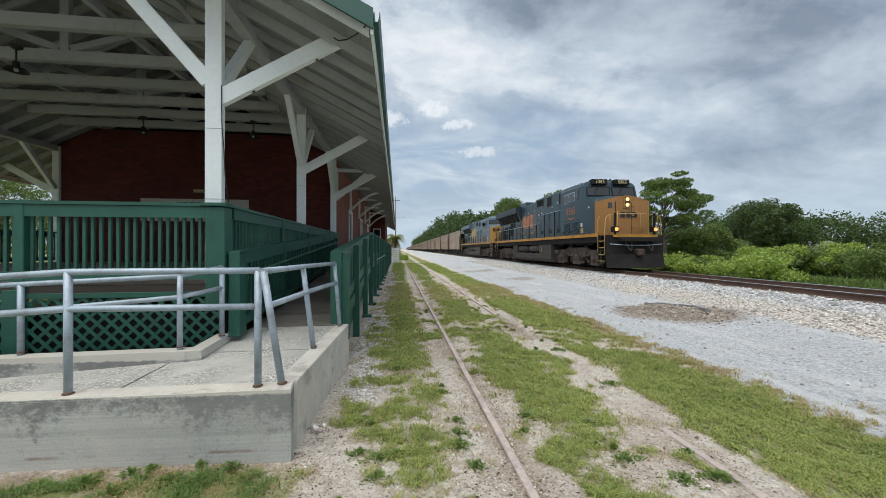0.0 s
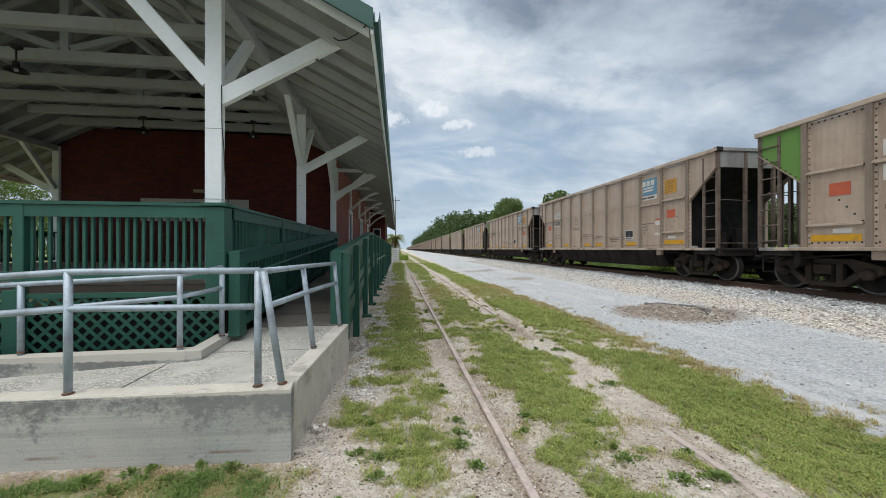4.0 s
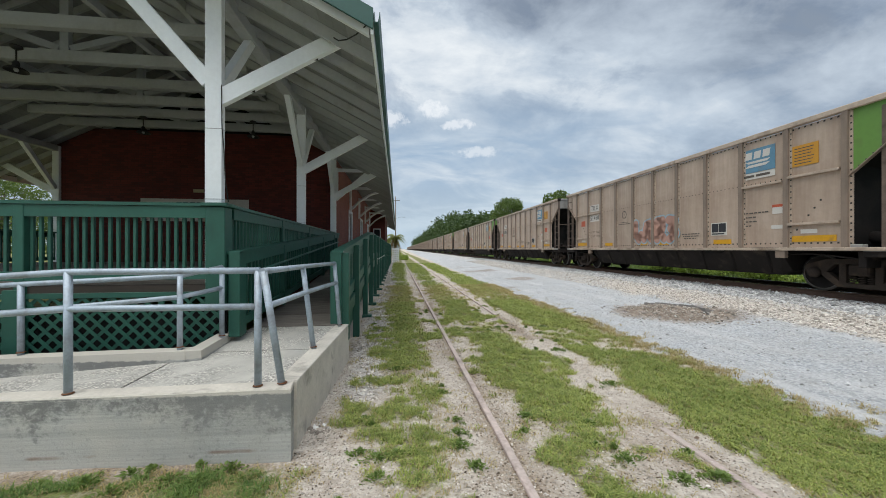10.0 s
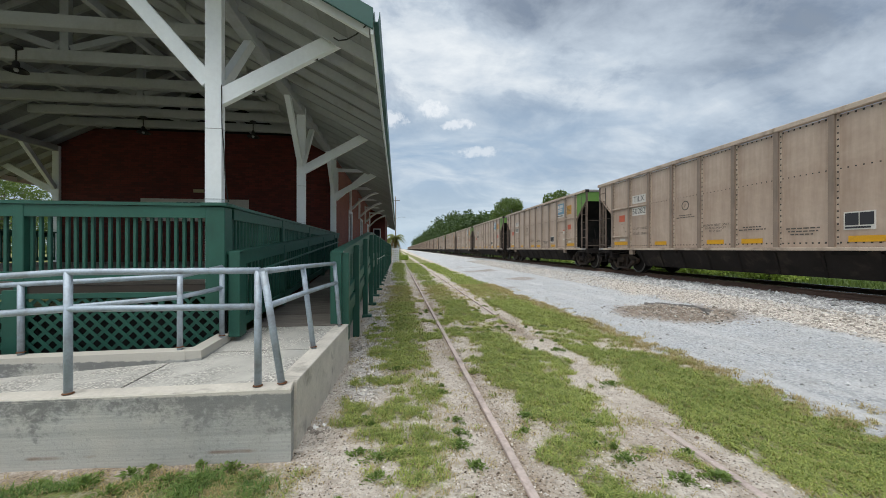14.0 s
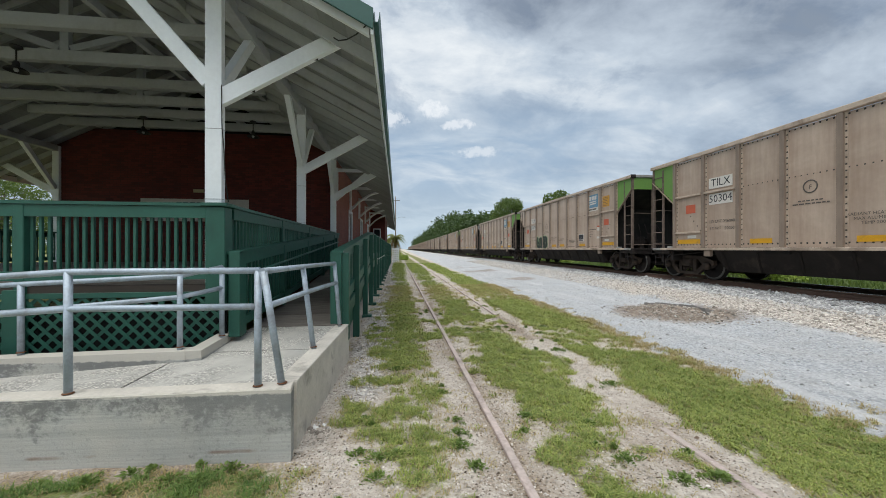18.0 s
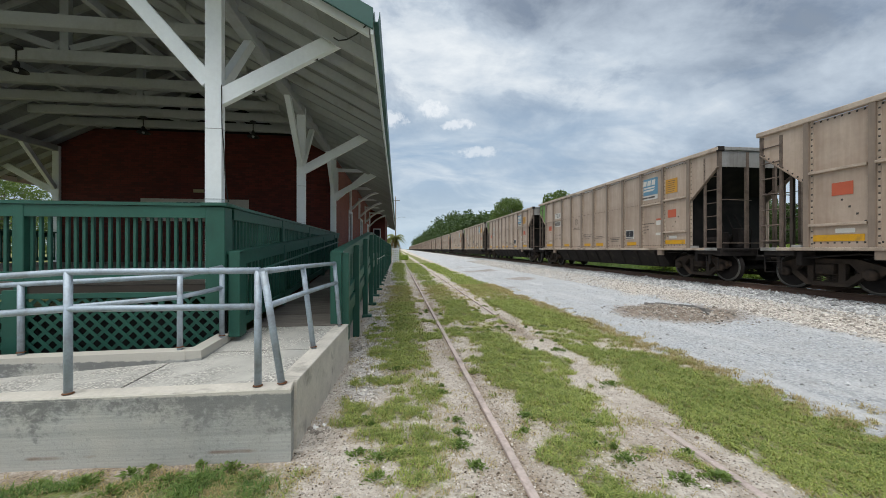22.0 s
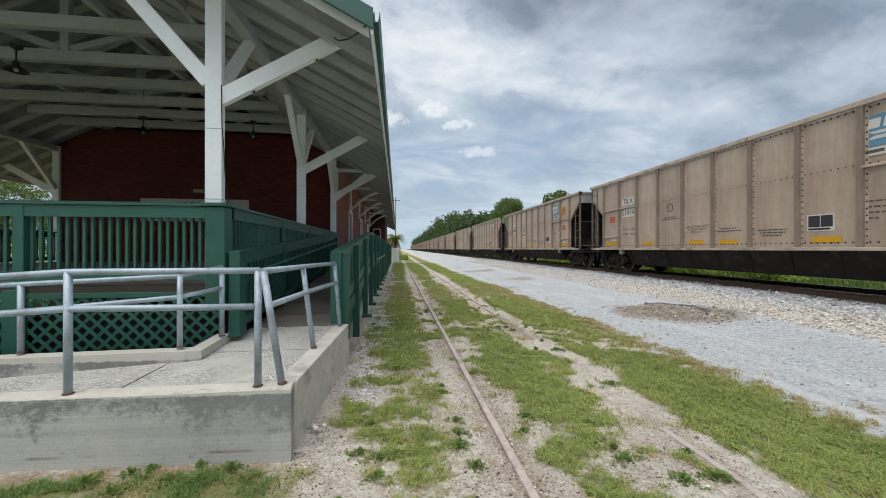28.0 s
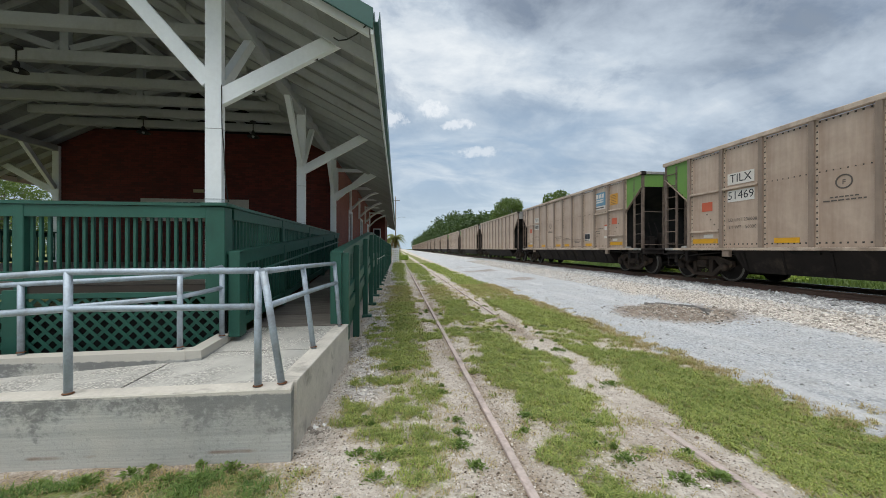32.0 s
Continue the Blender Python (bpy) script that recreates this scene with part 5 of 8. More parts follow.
for s in (-1, 1):
    wheelset.lathe([(0.10, -0.02), (0.13, 0.08), (0.36, 0.045), (0.395, 0.07), (0.455, 0.07), (0.462, -0.03), (0.485, -0.055), (0.485, -0.075), (0.39, -0.075), (0.36, -0.03), (0.12, -0.06)],
                   Matrix.Translation((s * 0.79, 0, 0)) @ Matrix.Rotation(s * radians(90), 4, "Y"), 28)
    wheelset.lathe([(0.398, 0.072), (0.456, 0.0725), (0.4625, 0.06)], Matrix.Translation((s * 0.79, 0, 0)) @ Matrix.Rotation(s * radians(90), 4, "Y"), 28, slot=1, caps=False)
H["wheelset"] = wheelset.data("wheelset", UNDER, TREAD)
brake = Mesh()
for y in (-0.42, 0.42):
    brake.box(-0.85, 0.85, y - 0.03, y + 0.03, 0.34, 0.40)
H["brake"] = brake.data("brake_beam", UNDER)

# markings shared by all the cars
M = {}
M["tape"] = plate_mesh(0.62, 0.135, YELLOW)
M["tape_long"] = plate_mesh(0.98, 0.15, YELLOW)
M["orange"] = plate_mesh(0.58, 0.52, ORANGE)
M["orange_bars"] = Mesh()
for i in range(6):
    M["orange_bars"].box(-0.24, 0.2 - 0.03 * (i % 3), 0.17 - 0.075 * i, 0.19 - 0.075 * i, 0.004, 0.007)
M["orange_bars"] = M["orange_bars"].data("notice_stencil", GREYINK)
M["red"] = plate_mesh(0.40, 0.29, RED)
M["board"] = plate_mesh(0.96, 0.66, SKY_BLUE)
M["board_foot"] = plate_mesh(0.96, 0.17, WHITE_MARK)
lg = Mesh()
for k in range(3):
    lg.prism([(-0.36 + 0.25 * k, 0.03), (-0.33 + 0.25 * k, 0.23), (-0.14 + 0.25 * k, 0.23), (-0.17 + 0.25 * k, 0.03)], 0, 0.004)
lg.prism([(-0.36, -0.03), (0.36, -0.03), (0.26, -0.09), (-0.26, -0.09)], 0, 0.004)
lg.prism([(-0.26, -0.13), (0.36, -0.13), (0.22, -0.20), (-0.36, -0.20)], 0, 0.004)
for i in range(len(lg.v)):
    x, y, z = lg.v[i]
    lg.v[i] = (x, z, y + 0.005)
M["emblem"] = lg.data("emblem", WHITE_MARK)
fb = Mesh()
for i in range(2):
    fb.box(-0.40 + 0.36 * i, -0.09 + 0.44 * i, -0.03, 0.035, 0.005, 0.008)
M["foot_bars"] = fb.data("board_stencil", GREYINK)
ring = Mesh().lathe([(0.165, 0), (0.165, 0.004), (0.135, 0.004), (0.135, 0)], Matrix(), 24, caps=False)
M["ring"] = ring.data("ring_mark", GREYINK)
M["ring_letter"] = lettering("F", 0.16, GREYINK)


def word_bars(rows, high=0.030, lead=0.075, seed=3):
    """Unreadable small print: rows of word-long bars, each row as wide as given, centred or from the left edge."""
    g = random.Random(seed)
    m = Mesh()
    for i, (x0, x1) in enumerate(rows):
        x = x0
        while x < x1 - 0.03:
            w = min(g.uniform(0.05, 0.13), x1 - x)
            m.box(x, x + w, -lead * i - high / 2, -lead * i + high / 2, 0, 0.003)
            x += w + 0.028
    return m.data("small_lettering_bars", GREYINK)


M["bars2"] = word_bars(((-0.27, 0.27), (-0.40, 0.40)), seed=4)
M["bars3"] = word_bars(((-0.38, 0.38), (-0.33, 0.35), (-0.27, 0.27)), seed=5)
M["bars4"] = word_bars(((-0.36, 0.32), (-0.36, -0.02), (-0.36, 0.05), (-0.36, -0.16)), 0.034, 0.12, seed=6)
M["heat"] = lettering("RADIANT HEAT ONLY\nMAX ALUMINUM\nTEMP 200 F", 0.098, GREYINK)
M["ld"] = lettering("LD LMT 236000", 0.135, GREYINK)
M["lt"] = lettering("LT WT   50000", 0.135, GREYINK)
M["placard_edge"] = plate_mesh(0.56, 0.40, WHITE_MARK)
pl = Mesh().box(-0.25, -0.01, -0.10, 0.17, 0, 0.004).box(0.01, 0.25, -0.10, 0.17, 0, 0.004).box(-0.25, 0.2, -0.17, -0.13, 0, 0.004)
M["placard"] = pl.data("placard_panel", INK)
M["patch"] = plate_mesh(0.84, 0.34, WHITE_MARK)
M["small_white"] = plate_mesh(0.36, 0.10, WHITE_MARK)
M["tilx"] = lettering("TILX", 0.34, INK)
M["label_red"] = plate_mesh(0.30, 0.22, WHITE_MARK)
M["label_red_bar"] = plate_mesh(0.30, 0.07, RED)


def hopper(front_green, rear_green, detail=True):
    """A coal hopper; the end towards -y leads."""
    tint = {(True, True): "green front and rear", (True, False): "a green leading end", (False, True): "a green trailing end", (False, False): "plain grey ends"}[front_green, rear_green]
    h = thing("coal_hopper", "dusty tan ribbed coal hopper car with " + tint, "rail car", group="coal train")
    for i in range(10):
        p = part("side_panel", H["panel"], None, h)
        p.location = (SX, (RIBS[i] + RIBS[i + 1]) / 2 + 0.03, 0)
    for y in RIBS:
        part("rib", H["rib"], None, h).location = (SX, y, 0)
    part("far_side_sheet", H["far"], None, h)
    part("top_chord", H["chord"], None, h).location = (SX, 0, 0)
    part("top_chord", H["chord"], None, h).matrix_basis = pose(-SX, 0, 0, 0, 0, 180)
    part("side_sill", H["sill"], None, h).location = (SX, 0, 0)
    part("side_sill", H["sill"], None, h).matrix_basis = pose(-SX, 0, 0, 0, 0, 180)
    part("hopper_bottom", H["trough"], None, h)
    if detail:
        for i in range(9):
            part("stiffener", H["fin"], None, h).location = (0, -4.4 + i * 1.1, 0)
        tagged(part("riveting", H["rivets"], None, h), kind="stuff")
    for end, green in ((1, rear_green), (-1, front_green)):
        spin = pose(0, 0, 0, 0, 0, 0 if end > 0 else 180)
        key = "g" if green else "t"
        for x in (SX, -SX):
            ob = part("end_panel", H["end_panel_" + key], None, h, "bright green end panel" if green else "")
            ob.matrix_basis = spin @ pose(x, 0, 0)
            if end < 0:
                part("chord_corner", H["chord_corner"], None, h, "black corner plate").matrix_basis = spin @ pose(x, 0, 0)
            post = part("end_post", H["post"], None, h)
            post.matrix_basis = spin @ pose(x * 0.99, BODY - 0.01, 0)
            if detail:
                ob = part("side_ladder", H["ladder"], None, h, "steel side ladder")
                ob.matrix_basis = spin @ pose(x, BODY - 0.55, 0)
                if (x < 0) == (end > 0):
                    ob = part("stirrup_step", H["stirrup"], None, h, "black stirrup step")
                    ob.matrix_basis = spin @ pose(x * 0.98, BODY - 0.55, 0)
        part("end_band", H["end_band_" + key], None, h, "bright green end band" if green else "grey end band").matrix_basis = spin
        part("end_chord", H["end_chord"], None, h).matrix_basis = spin
        part("slope_sheet", H["slope"], None, h, "dusty slope sheet, blackened for the recess shade").matrix_basis = spin
        flip = Matrix.Diagonal((end, 1, 1, 1))
        part("slope_edge", H["slope_edge"], None, h).matrix_basis = spin @ flip @ pose(SX + 0.005, 0, 0)
        if detail:
            part("corner_casting", H["corner_casting"], None, h, "black corner casting and brake pipe").matrix_basis = spin @ flip
            part("corner_pad", H["pad"], None, h).matrix_basis = spin @ flip @ pose(SX, 6.36, 0)
            part("end_grab_iron", H["end_grabs"], None, h).matrix_basis = spin @ flip
        part("cross_sheet", H["cross_sheet"], None, h, "cross sheet blackened for the recess shade").matrix_basis = spin
        part("end_sill", H["end_floor"], None, h, "black end sill and platform").matrix_basis = spin
        part("coupler", H["coupler"], None, h, "rusty knuckle coupler").matrix_basis = spin
        for x in (-0.5, 0.5):
            part("end_post", H["post"], None, h).matrix_basis = spin @ pose(x, BODY - 0.01, 0)
        if detail:
            part("brake_gear", H["gear"], None, h, "black brake cylinder and piping").matrix_basis = spin
            part("jacking_pad", H["bracket_box"], None, h).matrix_basis = pose(SX, end * 4.85, 0)
        tr = part("truck", H["truck"], None, h, "rusty cast steel truck")
        tr.location = (0, end * 6.2, 0)
        if detail:
            tagged(part("spring_nest", H["springs"], None, tr), kind="stuff")
            part("brake_beam", H["brake"], None, tr)
        for y in (-0.89, 0.89):
            w = part("wheelset", H["wheelset"], None, tr, "steel wheelset with bright rims")
            w.location = (0, y, 0.457)
    if not detail:
        return h
    ledges = ((5.62, 2.86), (5.62, 1.60), (4.37, 2.86), (-5.62, 2.86), (-5.62, 1.66), (-4.37, 2.80))
    for y, z in ledges:
        part("angle_ledge", H["ledge"], None, h).location = (SX - 0.012, y + 0.03, z)
    for y in (3.1, 0.66, -0.55, -3.1):
        mark("reflector_tape", M["tape"], h, y, 1.26, "yellow reflector tape", SX - 0.03)
    for y in (5.64, -5.58):
        mark("reflector_tape", M["tape_long"], h, y, 1.29, "yellow reflector tape", SX - 0.03)
    mark("notice", M["orange"], h, -5.42, 3.36, "orange notice panel")
    mark("notice_stencil", M["orange_bars"], h, -5.42, 3.36)
    mark("red_notice", M["red"], h, -5.45, 2.34, "red notice panel")
    mark("red_notice", M["red"], h, 5.55, 2.40, "red notice panel")
    mark("blue_board", M["board"], h, -4.22, 3.52, "blue emblem board")
    mark("emblem", M["emblem"], h, -4.22, 3.54)
    mark("board_foot", M["board_foot"], h, -4.22, 3.09, "white strip under the board")
    mark("board_stencil", M["foot_bars"], h, -4.22, 3.09)
    mark("ring_mark", M["ring"], h, 1.88, 2.56, "ring mark", SX - 0.027)
    mark("ring_letter", M["ring_letter"], h, 1.88, 2.54, "", SX - 0.031)
    tagged(mark("stencil_block", M["bars2"], h, 1.88, 2.22, "", SX - 0.027), kind="stuff")
    mark("heat_notice", M["heat"], h, 0.66, 1.70, "faded stencilled notice", SX - 0.027)
    tagged(mark("stencil_block", M["bars2"], h, -0.55, 1.66, "", SX - 0.027), kind="stuff")
    tagged(mark("stencil_block", M["bars3"], h, -1.85, 1.55, "", SX - 0.027), kind="stuff")
    tagged(mark("stencil_block", M["bars4"], h, -4.2, 2.05, "", SX - 0.027), kind="stuff")
    mark("load_lettering", M["ld"], h, 4.33, 1.90, "", SX - 0.027)
    mark("load_lettering", M["lt"], h, 4.33, 1.68, "", SX - 0.027)
    mark("placard_edge", M["placard_edge"], h, -2.98, 1.66, "white edged placard", SX - 0.027)
    mark("placard_panel", M["placard"], h, -2.98, 1.66, "", SX - 0.033)
    mark("inspection_label", M["label_red"], h, -4.78, 2.08, "white inspection label", SX - 0.027)
    mark("inspection_band", M["label_red_bar"], h, -4.78, 2.18, "", SX - 0.031)
    mark("small_label", M["small_white"], h, -4.78, 1.62, "", SX - 0.027)
    mark("small_label", M["small_white"], h, -5.5, 1.47, "", SX - 0.027)
    mark("small_label", M["small_white"], h, 5.5, 1.45, "", SX - 0.027)
    return h


FRONT_GREEN = {5, 6, 7, 8, 10, 12, 13, 14, 15, 17, 18, 20, 27, 32, 36, 41, 47}
REAR_GREEN = {1, 3, 4, 11, 16, 19, 21, 22, 23, 24, 26, 28, 29, 30, 31, 34, 35, 43}
NUMBERS = {3: "50296", 4: "51406", 5: "51455", 6: "47271", 7: "50267", 8: "51438", 10: "50293", 11: "51383", 12: "50282", 15: "51445", 16: "50304", 17: "51379", 18: "51411",
           22: "50292", 23: "51393", 24: "50299", 27: "51414", 29: "50307", 30: "50308", 31: "51469"}
PLAIN_PATCH = {3, 6}
BAR_NUMBER = Mesh()
for k in range(5):
    BAR_NUMBER.box(-0.36 + 0.155 * k, -0.36 + 0.155 * k + 0.10, -0.12, 0.12, 0, 0.004)
BAR_NUMBER = BAR_NUMBER.data("number_bar", GREYINK)
PAINTS = [material("graffiti_" + n, c, 0.55, 0, 0.1, 4, 0) for n, c in (("dark_green", (0.035, 0.05, 0.042)), ("pale_green", (0.36, 0.45, 0.25)), ("red", (0.47, 0.27, 0.21)), ("pale_blue", (0.33, 0.45, 0.52)), ("black", (0.05, 0.05, 0.05)))]


def blob(points, r):
    """Bubble stroke: a chain of overlapping discs and links in the x, y plane."""
    m = Mesh()
    for (x0, y0), (x1, y1) in zip(points, points[1:]):
        d = Vector((x1 - x0, y1 - y0))
        n = Vector((-d.y, d.x)).normalized() * r
        m.add([(x0 + n.x, y0 + n.y, 0), (x0 - n.x, y0 - n.y, 0), (x1 - n.x, y1 - n.y, 0), (x1 + n.x, y1 + n.y, 0)], [(0, 1, 2, 3)])
    for x, y in points:
        m.add([(x + r * math.cos(2 * math.pi * k / 14), y + r * math.sin(2 * math.pi * k / 14), 0) for k in range(14)], [tuple(range(14))])
    return m


LETTER_STROKES = ([(-1.05, 0.38), (-1.05, -0.1), (-0.85, -0.32), (-0.7, -0.1)], [(-0.5, -0.3), (-0.35, 0.3), (-0.1, 0.35), (-0.05, -0.3), (-0.3, 0.0)],
                  [(0.3, -0.32), (0.3, 0.4), (0.62, 0.42), (0.62, 0.1), (0.42, 0.0), (0.7, -0.3)], [(0.95, 0.42), (1.25, 0.36), (1.05, 0.08), (1.32, -0.12), (1.0, -0.32)])


def graffiti(h, y, z, colours, scale=1.0, r=0.17, proud=0.0):
    for layer, (mt, extra) in enumerate(((colours[1], 0.055 if r > 0.1 else 0.0), (colours[0], 0.0))):
        m = Mesh()
        for k, st in enumerate(LETTER_STROKES):
            b = blob([(px * scale, py * scale) for px, py in st], r * scale + extra)
            m.add([(p[0], p[1], 0.0015 * k) for p in b.v], b.f)
        ob = part("painted_lettering", m, mt, h, "sprayed bubble graffiti")
        ob.matrix_basis = on_side(y, z, SX - 0.037 - proud - 0.008 * layer)


TRAIN, WHEELS = [], []
BASES = {}
for n in range(1, 54):
    key = (n in FRONT_GREEN, n in REAR_GREEN, n < 33)
    if key not in BASES:
        BASES[key] = h = hopper(*key)
    else:
        h = None
    BASES.setdefault("uses", []).append((n, key, h))
for n, key, h in BASES["uses"]:
    h = h or copy_thing(BASES[key], Matrix())
    TRAIN.append((h, CAR * n - HALF + 0.66))
    WHEELS.append((n, h))
for n, h in WHEELS:
    if n > 32:
        continue
    for z in (3.13, 2.62):
        if n not in PLAIN_PATCH:
            mark("number_patch", M["patch"], h, 4.38, z, "white number patch", SX - 0.027)
    mark("reporting_mark", M["tilx"], h, 4.38, 3.13, "", SX - 0.033)
    if n in NUMBERS:
        mark("car_number", lettering(NUMBERS[n], 0.335, INK), h, 4.38, 2.62, "", SX - 0.033)
    else:
        mark("number_bar", BAR_NUMBER, h, 4.38, 2.62, "", SX - 0.033)
    if n in (5, 6, 7, 8):
        for o in [o for o in h.children if o.name.startswith("red_notice") and o.location.y < 0]:
            bpy.data.objects.remove(o)
    if n == 6:
        for i in range(1, 8):
            part("washed_patch", H["wash"], None, h, "cleaner pale strip").location = (SX, (RIBS[i] + RIBS[i + 1]) / 2 + 0.03, SILL + 0.01)
    if n == 17:
        graffiti(h, 2.76, 1.46, (PAINTS[0], PAINTS[1]), 0.70, 0.26)
        graffiti(h, 2.76, 1.46, (PAINTS[1], PAINTS[0]), 0.70, 0.012, 0.02)
    if n == 18:
        graffiti(h, 2.75, 1.62, (PAINTS[4], PAINTS[4]), 0.55, 0.035)
    if n == 8:
        graffiti(h, 0.05, 1.72, (PAINTS[2], PAINTS[3]), 0.95, 0.17)
    if n == 23:
        graffiti(h, 3.1, 1.55, (PAINTS[4], PAINTS[4]), 0.42, 0.05)
        graffiti(h, -0.55, 2.0, (PAINTS[4], PAINTS[4]), 0.42, 0.05)


# ---- locomotives ----
def loco_paint(name, colour, grime, reach, amount, rough):
    """Weathered engine paint: road grime thrown up along the lower doors, rain streaks, chalky fading."""
    mt = bpy.data.materials.new(name)
    mt.use_nodes = True
    N = Nodes(mt.node_tree)
    co_ = N.add("ShaderNodeTexCoord").outputs["Object"]
    z = N.add("ShaderNodeSeparateXYZ", Vector=co_).outputs[2]
    broad = N.noise(co_, 0.8, 5, 0.6)
    streak = N.noise(N.add("ShaderNodeMapping", Vector=co_, Scale=(1, 1, 0.06)).outputs[0], 6.0, 6, 0.65)
    col = N.mix(N.ramp(broad, (0.35, 0.0), (0.68, 1.0)), tuple(c * 0.82 for c in colour), tuple(c * 1.25 for c in colour))
    col = N.mix(N.ramp(streak, (0.50, 0.0), (0.72, 0.5)), col, tuple(c * 0.5 + 0.03 for c in colour))
    low = N.math("DIVIDE", N.math("SUBTRACT", reach, z), 1.2)
    low = N.math("ADD", low, N.math("MULTIPLY", N.math("SUBTRACT", N.noise(co_, 2.6, 7, 0.65), 0.5), 0.9))
    col = N.mix(N.math("MULTIPLY", N.ramp(low, (0.15, 0.0), (0.75, 1.0)), amount), col, grime)
    b = N.add("ShaderNodeBsdfPrincipled", Base_Color=col, Metallic=0.05)
    N.put(b, "Roughness", N.math("ADD", N.math("MULTIPLY", broad, 0.3), rough - 0.15))
    N.put(b, "Normal", N.add("ShaderNodeBump", Strength=0.12, Distance=0.01, Height=N.noise(co_, 5, 3)))
    N.add("ShaderNodeOutputMaterial", Surface=b)
    return mt


BLUE_A = loco_paint("loco_dark_blue", (0.030, 0.056, 0.072), (0.058, 0.050, 0.044), 2.3, 0.6, 0.36)
BLUE_B = loco_paint("loco_faded_blue", (0.088, 0.134, 0.175), (0.150, 0.108, 0.078), 3.05, 0.9, 0.42)
BLUE_TOP = material("loco_roof_blue", (0.020, 0.034, 0.046), 0.5, 0.05, 0.15, 2, 0.05)
GOLD_A = material("loco_yellow", (0.31, 0.150, 0.045), 0.45, 0, 0.08, 2, 0.03, (0.22, 0.10, 0.03), 0.66, 0.14, 1.4, 0.3)
GOLD_B = material("loco_faded_yellow", (0.42, 0.23, 0.05), 0.5, 0, 0.08, 2, 0.03, (0.24, 0.14, 0.05), 0.64, 0.14, 1.4, 0.3)
STRIPE = material("sill_stripe", (0.52, 0.245, 0.025), 0.5, 0, 0.1, 2, 0.03, (0.14, 0.075, 0.03), 0.6, 0.16, 1.2, 0.3)
LOGO_ORANGE = material("orange_logo", (0.45, 0.16, 0.055), 0.5, 0, 0.1, 3, 0)
LOGO_YELLOW = material("yellow_logo", (0.54, 0.345, 0.065), 0.5, 0, 0.1, 3, 0)
SOOT = material("sooty_black", (0.017, 0.0155, 0.0145), 0.8, 0.0, 0.3, 3, 0.1, (0.035, 0.031, 0.027), 0.66, 0.12, 1.5, spec=0.2)
TANK = material("dusty_tank", (0.052, 0.047, 0.043), 0.7, 0.05, 0.2, 2, 0.08, (0.085, 0.070, 0.056), 0.6, 0.16, 1.5, spec=0.3)
TRUCK_GREY = material("dusty_truck_casting", (0.125, 0.098, 0.08), 0.85, 0.0, 0.3, 4, 0.2, (0.040, 0.034, 0.03), 0.55, 0.16, 2.5, spec=0.2)
GRAB = material("grab_iron_yellow", (0.42, 0.28, 0.10), 0.5, 0, 0.1, 5, 0)
CAB_GLASS = glass("cab_glass", (0.03, 0.032, 0.034))
LAMP = glow("headlight_glow", (1.0, 0.66, 0.30), 1.4)
DITCH = glow("ditch_light_glow", (1.0, 0.50, 0.14), 1.3)
BOARD_INK = material("cream_board_figures", (0.72, 0.60, 0.36), 0.5, 0, 0.08, 5, 0)
SEAM_INK = material("door_seam", (0.012, 0.016, 0.02), 0.6, 0, 0.2, 5, 0)


def ring_solid(rings, slot=0):
    """A solid through rings of equal length, closed at both ends."""
    n = len(rings[0])
    m = Mesh()
    m.add([p for r in rings for p in r], [(i * n + k, i * n + (k + 1) % n, (i + 1) * n + (k + 1) % n, (i + 1) * n + k) for i in range(len(rings) - 1) for k in range(n)]
          + [tuple(range(n))[::-1], tuple((len(rings) - 1) * n + k for k in range(n))], slot)
    return m


LOCO_WHEELS = Mesh().tube([(-0.98, 0, 0), (0.98, 0, 0)], 0.08, 12)
for s in (-1, 1):
    LOCO_WHEELS.lathe([(0.10, -0.02), (0.13, 0.08), (0.36, 0.045), (0.395, 0.07), (0.455, 0.07), (0.462, -0.03), (0.485, -0.055), (0.485, -0.075), (0.39, -0.075), (0.36, -0.03), (0.12, -0.06)],
                      Matrix.Translation((s * 0.79, 0, 0)) @ Matrix.Rotation(s * radians(90), 4, "Y"), 28)
LOCO_WHEELS = LOCO_WHEELS.data("loco_wheelset", SOOT)


